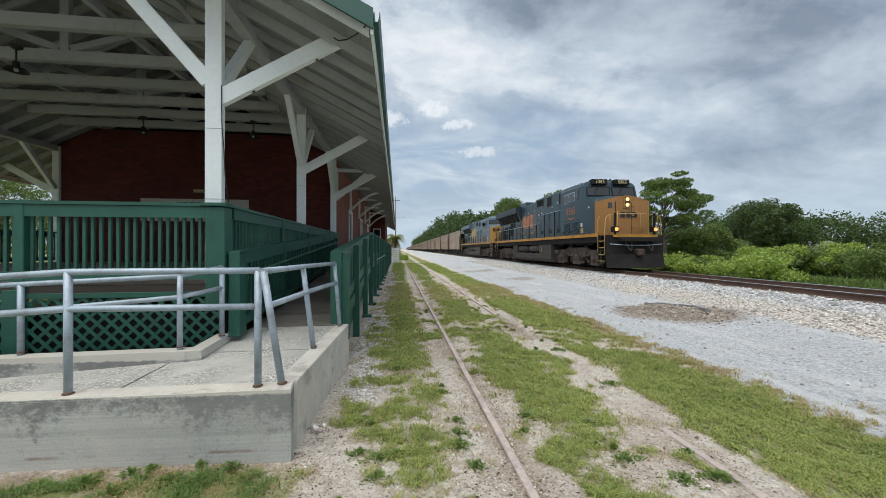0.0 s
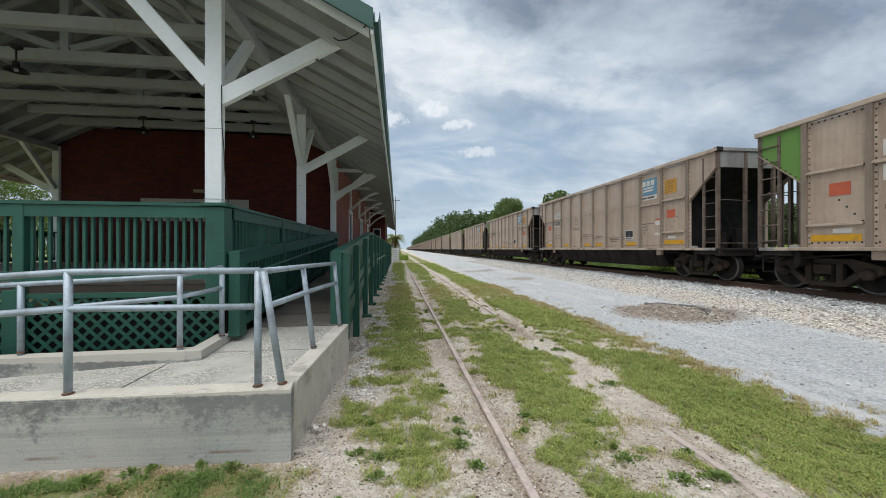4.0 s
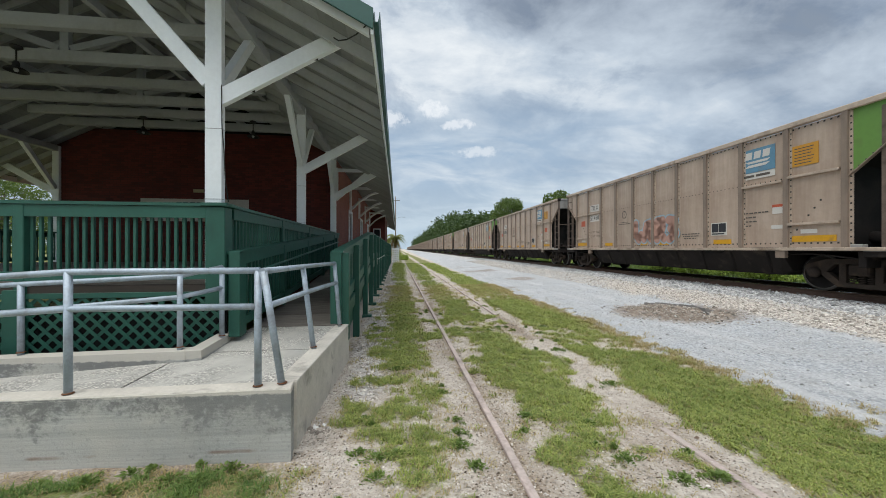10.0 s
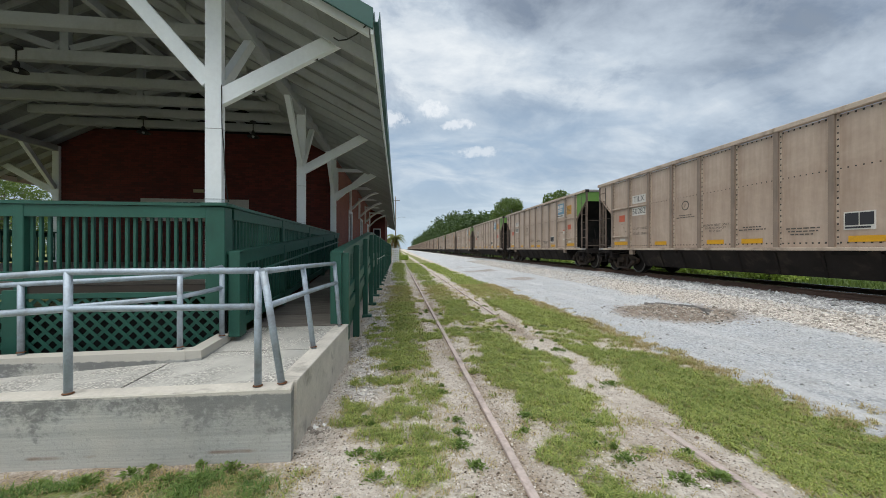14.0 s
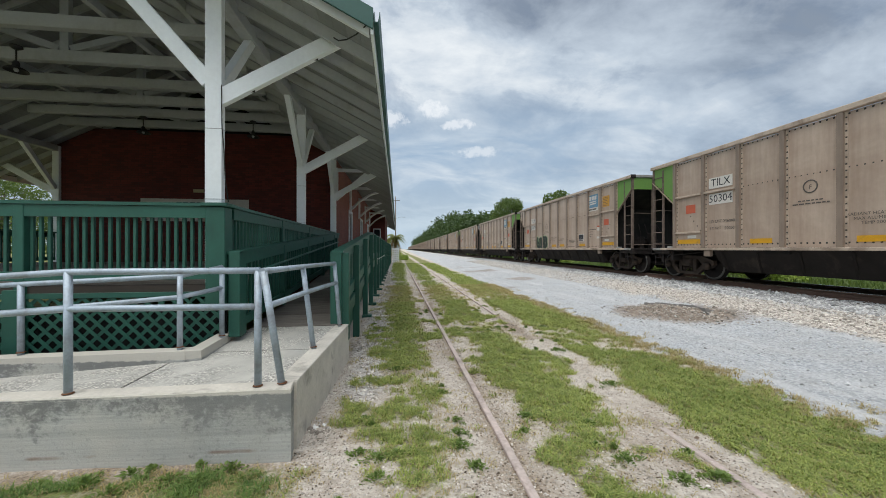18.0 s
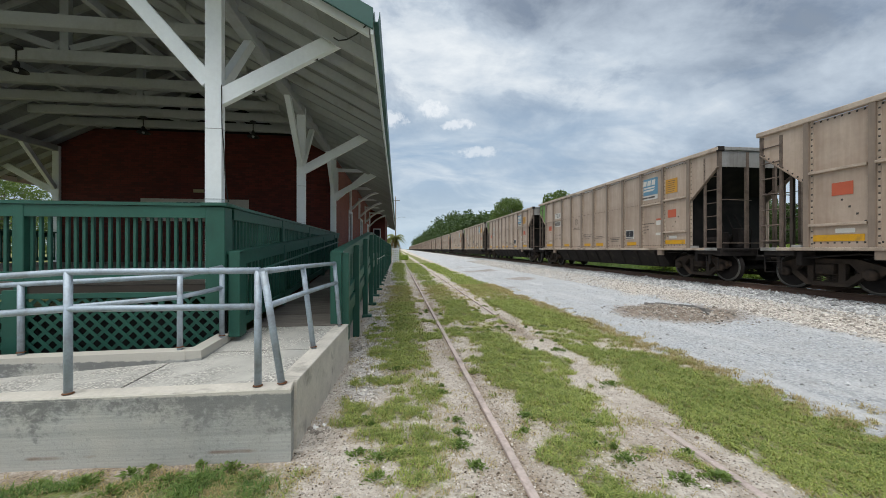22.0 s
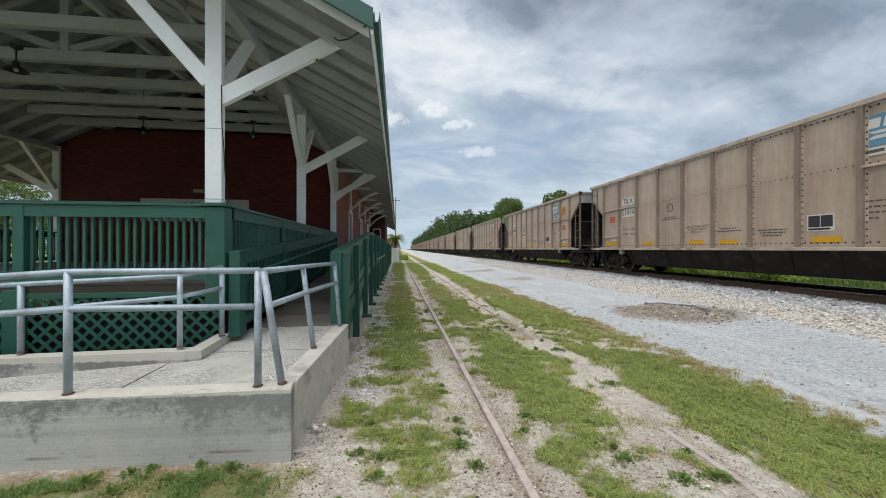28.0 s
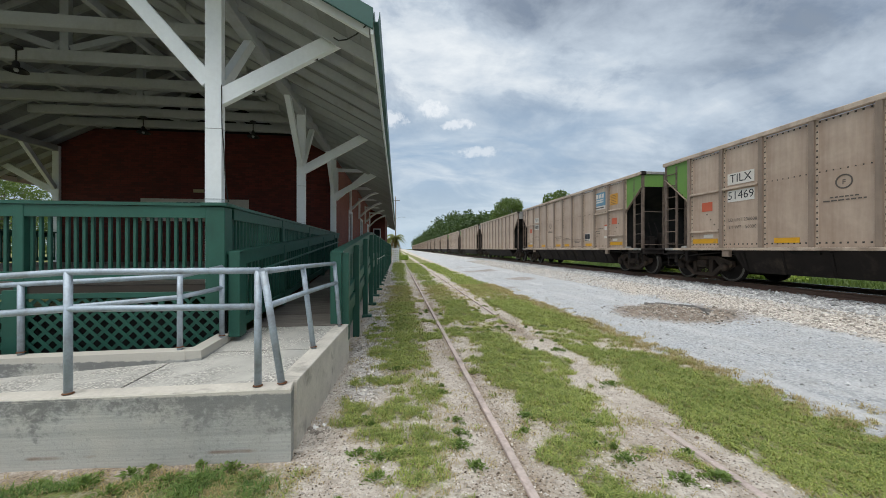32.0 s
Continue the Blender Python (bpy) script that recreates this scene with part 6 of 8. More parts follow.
def locomotive(number, blue, gold, text_mt, big_logo, label):
    e = thing("locomotive", label, "locomotive", group="engines of the coal train")
    # frame and walkways
    part("underframe", Mesh().box(-1.45, 1.45, -10.1, 10.4, 1.36, 1.66, 0.02).box(-0.5, 0.5, -10.4, 10.4, 0.95, 1.36), SOOT, e)
    for s in (-1, 1):
        part("sill_stripe", Mesh().box(min(s * 1.45, s * 1.53), max(s * 1.45, s * 1.53), -9.9, 10.2, 1.66, 1.83, 0.008), STRIPE, e, "orange-yellow sill stripe")
    part("walkway", Mesh().box(-1.449, 1.449, -10.6, 10.35, 1.665, 1.72), SOOT, e)
    # hood in sections with doors
    part("equipment_cab", Mesh().box(-1.3, 1.3, -5.58, -0.76, 1.72, 4.74, 0.05), blue, e)
    part("engine_hood", Mesh().box(-0.98, 0.98, -0.759, 3.6, 1.72, 4.68, 0.05), blue, e)
    part("exhaust_box", Mesh().box(-0.985, 0.985, 2.25, 3.72, 3.95, 4.98, 0.03), blue, e, "raised exhaust housing")
    part("radiator_hood", Mesh().box(-0.98, 0.98, 3.61, 10.05, 1.72, 3.9, 0.03), blue, e)
    wing = [(-1.52, 4.16), (-1.52, 4.62), (-1.4, 4.68), (1.4, 4.68), (1.52, 4.62), (1.52, 4.16), (1.30, 4.12), (0.985, 3.46), (-0.985, 3.46), (-1.30, 4.12)]
    part("radiator_wing", Mesh().prism(wing, 3.35, 10.15), blue if big_logo else BLUE_TOP, e, "overhanging dark radiator housing")
    part("radiator_top", Mesh().box(-1.2, 1.2, 3.9, 7.4, 4.681, 4.76, 0.02), SOOT, e, "black radiator screens on the roof")
    part("wing_screen", Mesh().add([(-1.312, 3.75, 4.11), (-0.998, 3.75, 3.465), (-0.998, 9.9, 3.465), (-1.312, 9.9, 4.11), (-1.30, 3.75, 4.12), (-0.986, 3.75, 3.475), (-0.986, 9.9, 3.475), (-1.30, 9.9, 4.12)],
                                   [(0, 1, 2, 3), (4, 7, 6, 5), (0, 4, 5, 1), (1, 5, 6, 2), (2, 6, 7, 3), (3, 7, 4, 0)]), SOOT, e, "black intake screen under the wing")
    for k in range(5):
        y = 4.25 + k * 1.26
        part("wing_gusset", Mesh().beam((-1.335, y, 4.11), (-1.02, y, 3.45), 0.05, 0.05), BLUE_TOP, e)
    # doors, seams and screens
    edges = (-0.72, -0.05, 0.62, 1.30, 1.98, 2.66, 3.30)
    for y0_, y1_ in zip(edges, edges[1:]):
        part("hood_door", Mesh().box(-1.000, -0.981, y0_ + 0.012, y1_ - 0.012, 1.98, 4.46, 0.006), blue, e)
        part("door_seam", Mesh().box(-0.988, -0.981, y1_ - 0.011, y1_ + 0.011, 1.95, 4.5), SEAM_INK, e)
        for zz in (2.15, 3.86):
            part("door_latch", Mesh().box(-1.018, -1.001, y0_ + 0.10, y0_ + 0.17, zz, zz + 0.09, 0.006), SOOT, e)
        part("door_hinge", Mesh().box(-1.012, -1.001, y1_ - 0.07, y1_ - 0.02, 3.2, 3.32, 0.004), blue, e)
    for y, z in ((-0.4, 4.3), (2.3, 2.05), (3.0, 2.3), (1.6, 3.95)):
        part("door_label", plate_mesh(0.22, 0.06, WHITE_MARK), None, e).matrix_basis = on_side(y, z, -1.006)
    part("hood_joint", Mesh().box(-1.04, -0.981, -0.755, -0.725, 1.75, 4.70), SOOT, e)
    for y in (3.42, 3.52, 3.64, 4.28, 4.95):
        part("door_seam", Mesh().box(-0.990, -0.981, y - 0.012, y + 0.012, 1.95, 3.45), SEAM_INK, e)
    for y, zz in ((3.85, 2.4), (3.85, 3.1), (4.4, 2.4), (4.4, 3.1), (4.85, 2.1)):
        part("door_latch", Mesh().box(-1.012, -0.981, y, y + 0.07, zz, zz + 0.08, 0.006), SOOT, e)
    for a_, b_, z0_, z1_ in ((5.06, 5.47, 3.0, 3.40), (5.73, 6.5, 2.3, 3.42), (6.67, 7.10, 1.98, 3.15), (7.49, 7.93, 1.98, 3.15), (8.06, 8.38, 1.98, 3.15), (8.50, 8.79, 2.10, 3.0), (8.92, 9.21, 1.98, 3.13), (9.36, 9.70, 1.98, 3.0)):
        fr_ = part("screen_frame", Mesh().box(-1.004, -0.981, a_ - 0.05, b_ + 0.05, z0_ - 0.05, z1_ + 0.05, 0.006), blue, e)
        part("screen", Mesh().box(-1.009, -1.0045, a_, b_, z0_, z1_), SOOT, fr_, "black wire screen")
        part("screen_bar", Mesh().box(-1.016, -1.0095, a_, b_, (z0_ + z1_) / 2 - 0.02, (z0_ + z1_) / 2 + 0.02), blue, fr_)
    for y in (6.9, 7.7, 8.65):
        part("door_label", plate_mesh(0.24, 0.08, WHITE_MARK), None, e).matrix_basis = on_side(y, 3.28, -1.006)
    for y, w, z, hgt, upright in ((-2.35, 1.22, 4.14, 0.46, False), (-3.68, 0.58, 3.96, 0.60, True), (-5.55, 0.55, 3.96, 0.60, True)):
        gr = part("intake_frame", Mesh().box(-1.325, -1.301, y - 0.05, y + w + 0.05, z - 0.05, z + hgt + 0.05, 0.008), blue, e)
        part("intake_grille", Mesh().box(-1.330, -1.3255, y, y + w, z, z + hgt), SOOT, gr, "black intake grille")
        sl = Mesh()
        for i in range(6):
            if upright:
                sl.box(-1.345, -1.3305, y + w * (i + 0.4) / 6, y + w * (i + 0.6) / 6, z + 0.01, z + hgt - 0.01)
            else:
                sl.box(-1.345, -1.3305, y + 0.01, y + w - 0.01, z + hgt * (i + 0.4) / 6, z + hgt * (i + 0.6) / 6)
        part("grille_slats", sl, TANK, gr)
    for y0_, y1_, z0_, z1_ in ((-5.08, -4.50, 2.50, 4.25), (-4.46, -3.60, 2.45, 3.62), (-3.56, -2.70, 2.45, 3.62), (-2.66, -1.9, 2.05, 3.95), (-1.86, -1.36, 2.05, 3.95), (-1.33, -0.85, 2.05, 3.95)):
        part("equipment_door", Mesh().box(-1.318, -1.301, y0_, y1_, z0_, z1_, 0.006), blue, e)
        part("door_seam", Mesh().box(-1.308, -1.301, y1_ + 0.004, y1_ + 0.028, z0_, z1_), SEAM_INK, e)
        part("door_latch", Mesh().box(-1.345, -1.319, y0_ + 0.08, y0_ + 0.16, (z0_ + z1_) / 2 + 0.1, (z0_ + z1_) / 2 + 0.18, 0.006), SOOT, e)
    part("lower_band", Mesh().box(-1.312, -1.301, -5.56, -0.80, 1.76, 2.40, 0.004), blue, e)
    for y in (-3.87, -5.16, -2.4):
        vent = Mesh()
        for i in range(5):
            vent.box(-1.326, -1.313, y, y + 0.46, 2.10 + 0.05 * i, 2.13 + 0.05 * i)
        part("louvre", vent, SOOT, e)
    for y, z, w in ((-1.55, 3.55, 0.16), (-2.1, 3.62, 0.12), (-3.9, 3.85, 0.12), (-4.75, 4.05, 0.16), (-5.4, 3.82, 0.2)):
        part("door_label", plate_mesh(w, 0.12, WHITE_MARK), None, e).matrix_basis = on_side(y, z, -1.322)
    for y in (-4.6, -2.2, 0.4, 1.5):
        part("lifting_lug", Mesh().tube([(-0.7, y - 0.12, 4.66), (-0.7, y - 0.12, 4.78), (-0.7, y + 0.12, 4.78), (-0.7, y + 0.12, 4.66)], 0.018, 6), SOOT, e)
    # cab
    part("cab_body", Mesh().side_prism([(-5.6, 1.72), (-9.65, 1.72), (-9.65, 3.47), (-8.68, 3.88), (-8.50, 4.49), (-5.6, 4.49)], -1.5, 1.5), blue, e)
    rings = ((-8.50, 1.5, 4.492), (-8.44, 1.38, 4.68), (-8.3, 0.92, 4.86))
    part("cab_roof", ring_solid([[(-x, y, z), (-x, -5.6, z), (x, -5.6, z), (x, y, z)] for y, x, z in rings]), blue, e)
    plan = ((-1.5, -9.652), (-1.26, -9.95), (-0.42, -10.03), (0.42, -10.03), (1.26, -9.95), (1.5, -9.652))
    zt = (3.46, 3.52, 3.72, 3.72, 3.52, 3.46)
    nose = ring_solid([[(x, y - 0.002, 1.72) for x, y in plan], [(x, y - 0.002, z) for (x, y), z in zip(plan, zt)]])
    part("nose", nose, gold, e, "yellow nose")
    top_ = ring_solid([[(x, y - 0.002, z + 0.002) for (x, y), z in zip(plan, zt)],
                       [(-1.46, -9.62, 3.50), (-1.1, -9.0, 3.76), (-0.42, -8.8, 3.90), (0.42, -8.8, 3.90), (1.1, -9.0, 3.76), (1.46, -9.62, 3.50)]])
    part("nose_top", top_, blue, e, "blue sloping top of the nose")
    part("nose_door", Mesh().box(0.28, 0.95, -10.01, -9.96, 1.95, 3.4, 0.02), gold, e)
    part("nose_window", Mesh().box(-0.98, -0.62, -10.0, -9.90, 3.1, 3.42, 0.03), CAB_GLASS, e, "small dark nose window")
    for s in (-1, 1):
        v = [(s * 0.08, -8.66, 3.93), (s * 1.38, -8.66, 3.93), (s * 1.36, -8.53, 4.41), (s * 0.08, -8.53, 4.44)]
        n = Vector((0, -0.035, 0.01))
        m = Mesh().add([*v, *[tuple(Vector(p) + n) for p in v]], [(0, 1, 2, 3), (4, 5, 6, 7), (0, 1, 5, 4), (1, 2, 6, 5), (2, 3, 7, 6), (3, 0, 4, 7)])
        part("windshield", m, CAB_GLASS, e, "dark windshield pane")
        for q in range(4):
            a_, b_ = Vector(v[q]) + Vector((0, -0.04, 0.01)), Vector(v[(q + 1) % 4]) + Vector((0, -0.04, 0.01))
            part("windshield_gasket", Mesh().beam(a_, b_, 0.03, 0.03), SOOT, e)
        if not big_logo:
            part("number_board", Mesh().box(min(s * 0.20, s * 1.08), max(s * 0.20, s * 1.08), -8.66, -8.28, 4.56, 4.85, 0.03), SOOT, e, "black number board")
        else:
            part("number_board", Mesh().box(min(s * 0.52, s * 1.24), max(s * 0.52, s * 1.24), -10.06, -9.9, 3.12, 3.36, 0.02), SOOT, e, "black number board")
        tx = part("board_number", lettering(number, 0.27 if not big_logo else 0.22, BOARD_INK), None, e)
        tx.matrix_basis = pose(s * 0.64, -8.668, 4.705, 90, 0, 0) if not big_logo else pose(s * 0.88, -10.066, 3.24, 90, 0, 0)
    part("wiper", Mesh().tube([(-0.7, -8.62, 4.46), (-0.95, -8.72, 4.10)], 0.014, 5).tube([(0.7, -8.62, 4.46), (0.45, -8.72, 4.10)], 0.014, 5), SOOT, e)
    for a, b, z0_, z1_ in ((-6.80, -6.15, 3.74, 4.30), (-7.48, -6.86, 3.80, 4.32), (-7.93, -7.60, 3.84, 4.40)):
        w = part("cab_window", Mesh().box(-1.525, -1.485, a, b, z0_, z1_, 0.03), GALV if b > -7.5 else blue, e, "framed cab side window")
        part("pane", Mesh().box(-1.535, -1.524, a + 0.045, b - 0.045, z0_ + 0.045, z1_ - 0.045), CAB_GLASS, w)
    if big_logo:
        part("sun_visor", Mesh().add([(-1.49, -7.66, 4.47), (-1.49, -6.3, 4.47), (-1.90, -6.3, 4.30), (-1.90, -7.66, 4.30), (-1.49, -7.66, 4.50), (-1.49, -6.3, 4.50), (-1.90, -6.3, 4.33), (-1.90, -7.66, 4.33)],
                                     [(0, 1, 2, 3), (4, 5, 6, 7), (0, 1, 5, 4), (1, 2, 6, 5), (2, 3, 7, 6), (3, 0, 4, 7)]), GALV, e, "pale hinged window visor")
        part("mirror", Mesh().box(-1.75, -1.53, -6.86, -6.81, 3.75, 4.15, 0.01), SOOT, e, "folded black mirror")
    part("cab_rail", Mesh().tube([(-1.5, -6.1, 4.60), (-1.42, -6.1, 4.68), (-1.42, -8.2, 4.70), (-1.5, -8.2, 4.6)], 0.012, 6), SOOT, e)
    lt = part("headlight_case", Mesh().box(-0.19, 0.19, -10.10, -10.0, 3.10, 3.74, 0.02), gold, e, "yellow headlight case")
    part("headlight_well", Mesh().box(-0.13, 0.13, -10.1015, -10.1002, 3.15, 3.69), SOOT, lt)
    for z in (3.28, 3.56):
        part("headlight", Mesh().lathe([(0.10, 0), (0.10, 0.02), (0.06, 0.035)], pose(0, -10.102, z, 90), 16), LAMP if not big_logo else CAB_GLASS, lt, "lit headlight" if not big_logo else "unlit headlight")
    # cab side fittings
    for a, b in ((-7.06, -5.99), (-8.08, -7.08)):
        part("cab_panel", Mesh().box(-1.516, -1.501, a, b, 1.84, 2.69, 0.006), blue, e)
        part("panel_seam", Mesh().box(-1.508, -1.501, a, b + 0.02, 2.692, 2.715), SEAM_INK, e)
        back = part("vent_back", Mesh().box(-1.520, -1.5165, a + 0.18, b - 0.17, 1.90, 2.54), SOOT, e)
        v = Mesh()
        for i in range(13):
            v.box(-1.532, -1.5205, a + 0.18, b - 0.17, 1.915 + 0.048 * i, 1.94 + 0.048 * i)
        part("louvre", v, blue, back)
        for q in (a + 0.08, b - 0.10):
            part("door_latch", Mesh().box(-1.54, -1.517, q, q + 0.06, 1.98, 2.08, 0.008), SOOT, e)
    part("notice_plate", plate_mesh(0.2, 0.2, WHITE_MARK), None, e).matrix_basis = on_side(-8.28, 2.36, -1.506)
    part("notice_plate", plate_mesh(0.3, 0.26, GRAB), None, e).matrix_basis = on_side(-8.33, 2.05, -1.506)
    part("notice_plate", plate_mesh(0.14, 0.09, WHITE_MARK), None, e).matrix_basis = on_side(-9.05, 3.25, -1.506)
    # number and emblem
    num = part("cab_number", lettering(number, 0.60, text_mt), None, e)
    num.matrix_basis = on_side(-6.98, 3.23, -1.506)
    if not big_logo:
        z = Mesh()
        z.add([(-0.5, 0.02, 0), (-0.1, 0.08, 0), (-0.02, 0.0, 0), (0.5, 0.05, 0), (0.5, 0.0, 0), (0.0, -0.09, 0), (-0.08, -0.01, 0)], [(0, 1, 2, 3, 4, 5, 6)])
        b = part("bolt_mark", z, text_mt, e)
        b.matrix_basis = on_side(-6.95, 2.80, -1.506)
    lg_ = Mesh()
    k, kz = (1.33, 1.30) if not big_logo else (1.97, 1.74)
    shapes = [[(-0.52 + 0.36 * math.cos(a * math.pi / 8), 0.42 * math.sin(a * math.pi / 8)) for a in range(16)],
              [(-0.16, -0.40), (-0.12, 0.30), (0.0, 0.40), (0.36, 0.40), (0.32, -0.28), (0.2, -0.40)],
              [(0.40, -0.40), (0.56, 0.0), (0.44, 0.42), (0.98, 0.42), (0.84, 0.0), (0.96, -0.40)]]
    for sh in shapes:
        lg_.add([(x * k, y * kz, 0) for x, y in sh], [tuple(range(len(sh)))])
    if not big_logo:
        for s in (-1, 1):
            sh = [(s * 1.72, 0.80), (s * 1.46, 0.80), (s * 1.46, 0.71), (s * 1.61, 0.71), (s * 1.61, -0.71), (s * 1.46, -0.71), (s * 1.46, -0.80), (s * 1.72, -0.80)]
            lg_.add([(x, y, 0) for x, y in sh], [tuple(range(8))])
        for x in (-1.32, -1.04, 0.85, 1.18):
            lg_.add([(x + 0.13 * math.cos(a * 0.785), -0.93 + 0.13 * math.sin(a * 0.785), 0) for a in range(8)], [tuple(range(8))])
    em = part("hood_emblem", lg_, text_mt, e, "painted emblem blocks")
    em.matrix_basis = on_side(1.78 if not big_logo else 2.08, 3.25, -1.003)
    # tank, reservoirs
    low = [(-1.50, 0.36), (-1.50, 0.74), (1.50, 0.74), (1.50, 0.36), (1.30, 0.15), (-1.30, 0.15)]
    tall = [(-1.50, 0.745), (-1.50, 1.34), (1.50, 1.34), (1.50, 0.745)]
    part("fuel_tank", Mesh().prism(low, -4.15, 3.75), TANK, e, "dusty black fuel tank")
    part("tank_block", Mesh().prism(tall, -4.15, -2.02), TANK, e)
    part("tank_end", Mesh().prism(tall, 2.98, 3.75), TANK, e)
    part("tank_core", Mesh().box(-0.85, 0.85, -2.0, 2.97, 0.745, 1.36), SOOT, e)
    part("tank_gauge", Mesh().box(-1.515, -1.501, -2.5, -2.42, 0.85, 1.2, 0.006), GRAB, e, "yellow edged fuel gauge")
    for s in (-1, 1):
        for a, b in ((-1.75, 0.36), (0.74, 2.86)):
            part("air_reservoir", Mesh().tube([(s * 1.2, a, 1.06), (s * 1.2, a + 0.05, 1.06), (s * 1.2, a + 0.16, 1.06), (s * 1.2, b - 0.16, 1.06), (s * 1.2, b - 0.05, 1.06), (s * 1.2, b, 1.06)], [0.10, 0.21, 0.265, 0.265, 0.21, 0.10], 18), TANK, e, "dusty air reservoir")
            for q in (a + 0.4, b - 0.4):
                part("reservoir_strap", Mesh().tube([(s * 1.2, q - 0.03, 1.06), (s * 1.2, q + 0.03, 1.06)], 0.272, 18), SOOT, e)
                part("reservoir_foot", Mesh().box(min(s * 1.05, s * 1.42), max(s * 1.05, s * 1.42), q - 0.07, q + 0.07, 0.745, 0.85, 0.01), SOOT, e)
    part("sand_valve", Mesh().box(-1.35, -1.0, 3.9, 4.6, 0.98, 1.36, 0.04), TANK, e)
    for y in (-3.4, -1.2, 0.55, 2.4, 3.3):
        part("pipe", Mesh().tube([(-1.40, y, 1.62), (-1.42, y + 0.1, 1.45), (-1.30, y + 0.5, 1.40), (-1.28, y + 1.1, 1.42)], 0.022, 6), SOOT, e)
    # trucks
    for end in (-1, 1):
        fr = Mesh()
        for s in (-1, 1):
            x0, x1 = (0.98, 1.16) if s > 0 else (-1.16, -0.98)
            fr.side_prism([(-2.85, 0.80), (-2.75, 1.0), (-1.3, 1.0), (-1.0, 1.12), (1.0, 1.12), (1.3, 1.0), (2.75, 1.0), (2.85, 0.80), (2.6, 0.66), (1.3, 0.66), (0.9, 0.60), (-0.9, 0.60), (-1.3, 0.66), (-2.6, 0.66)], x0, x1)
            for y in (-2.0, 0.0, 2.0):
                fr.side_prism([(y - 0.38, 0.72), (y + 0.38, 0.72), (y + 0.34, 0.34), (y + 0.48, 0.22), (y + 0.44, 0.16), (y - 0.44, 0.16), (y - 0.48, 0.22), (y - 0.34, 0.34)], min(s * 1.0, s * 1.22), max(s * 1.0, s * 1.22))
                fr.lathe([(0.19, 0.0), (0.19, 0.03), (0.12, 0.03), (0.12, 0.08), (0.08, 0.10)], Matrix.Translation((s * 1.22, y, 0.533)) @ Matrix.Rotation(s * radians(90), 4, "Y"), 16)
                fr.box(min(s * 1.14, s * 1.24), max(s * 1.14, s * 1.24), y + 0.85, y + 0.99, 0.74, 0.92, 0.02)
                for d in (-0.66, 0.66):
                    for i in range(6):
                        fr.tube([(s * 1.12, y + d, 0.26 + 0.065 * i), (s * 1.12, y + d, 0.295 + 0.065 * i)], 0.12, 10)
            fr.tube([(s * 1.2, -2.9, 0.86), (s * 1.2, -2.3, 0.86)], 0.13, 12).tube([(s * 1.2, 2.3, 0.86), (s * 1.2, 2.9, 0.86)], 0.13, 12)
            fr.box(min(s * 1.0, s * 1.1), max(s * 1.0, s * 1.1), -0.95, -0.85, 0.4, 1.3).beam((s * 1.15, -1.6, 0.95), (s * 1.15, -0.7, 1.3), 0.05, 0.05).beam((s * 1.15, 0.6, 1.25), (s * 1.15, 1.7, 0.95), 0.05, 0.05)
        fr.box(-1.0, 1.0, -0.3, 0.3, 0.6, 1.1).box(-0.9, 0.9, -2.7, -2.5, 0.5, 0.8).box(-0.9, 0.9, 2.5, 2.7, 0.5, 0.8)
        tr = part("truck", fr, TRUCK_GREY, e, "dusty three-axle truck")
        tr.location = (0, end * 7.1, 0)
        part("traction_motor", Mesh().box(-0.62, 0.62, -2.75, 2.75, 0.13, 0.95, 0.05), SOOT, tr, "black traction motors")
        big = LOCO_WHEELS
        for y in (-2.0, 0.0, 2.0):
            w = part("wheelset", big, None, tr)
            w.location = (0, y, 0.533)
            w.scale = (1, 1.166, 1.166)
        for i in range(4):
            y = -2.4 + 1.2 * i
            pts = [(-1.34, y + 1.2 * q / 6, 1.44 - 0.17 * math.sin(math.pi * q / 6)) for q in range(7)]
            part("cable", Mesh().tube(pts, 0.022, 5), TANK, tr)
    # front end
    part("plow", Mesh().add([(-1.5, -10.82, 0.12), (0, -11.2, 0.12), (1.5, -10.82, 0.12), (1.5, -10.68, 0.80), (0, -10.95, 0.80), (-1.5, -10.68, 0.80), (-1.5, -10.72, 0.12), (0, -11.1, 0.12), (1.5, -10.72, 0.12), (1.5, -10.58, 0.80), (0, -10.85, 0.80), (-1.5, -10.58, 0.80)],
                            [(0, 1, 4, 5), (1, 2, 3, 4), (6, 11, 10, 7), (7, 10, 9, 8), (0, 6, 7, 1), (1, 7, 8, 2), (5, 4, 10, 11), (4, 3, 9, 10), (0, 5, 11, 6), (2, 8, 9, 3)]), SOOT, e, "dusty black snow plow")
    for sgn in (-1, 1):
        y0 = 10.2 if sgn > 0 else -10.62
        part("end_plate", Mesh().box(-1.5, 1.5, min(y0, y0 + sgn * 0.1), max(y0, y0 + sgn * 0.1), 0.70, 1.72, 0.02), SOOT, e)
        part("anticlimber", Mesh().box(-0.95, 0.95, min(y0 + sgn * 0.1, y0 + sgn * 0.42), max(y0 + sgn * 0.1, y0 + sgn * 0.42), 1.40, 1.60, 0.02), SOOT, e)
        part("coupler", Mesh().box(-0.1, 0.1, min(y0, y0 + sgn * 0.45), max(y0, y0 + sgn * 0.45), 0.80, 1.0, 0.02).box(-0.17, 0.15, min(y0 + sgn * 0.3, y0 + sgn * 0.62), max(y0 + sgn * 0.3, y0 + sgn * 0.62), 0.70, 1.05, 0.05), CAST, e)
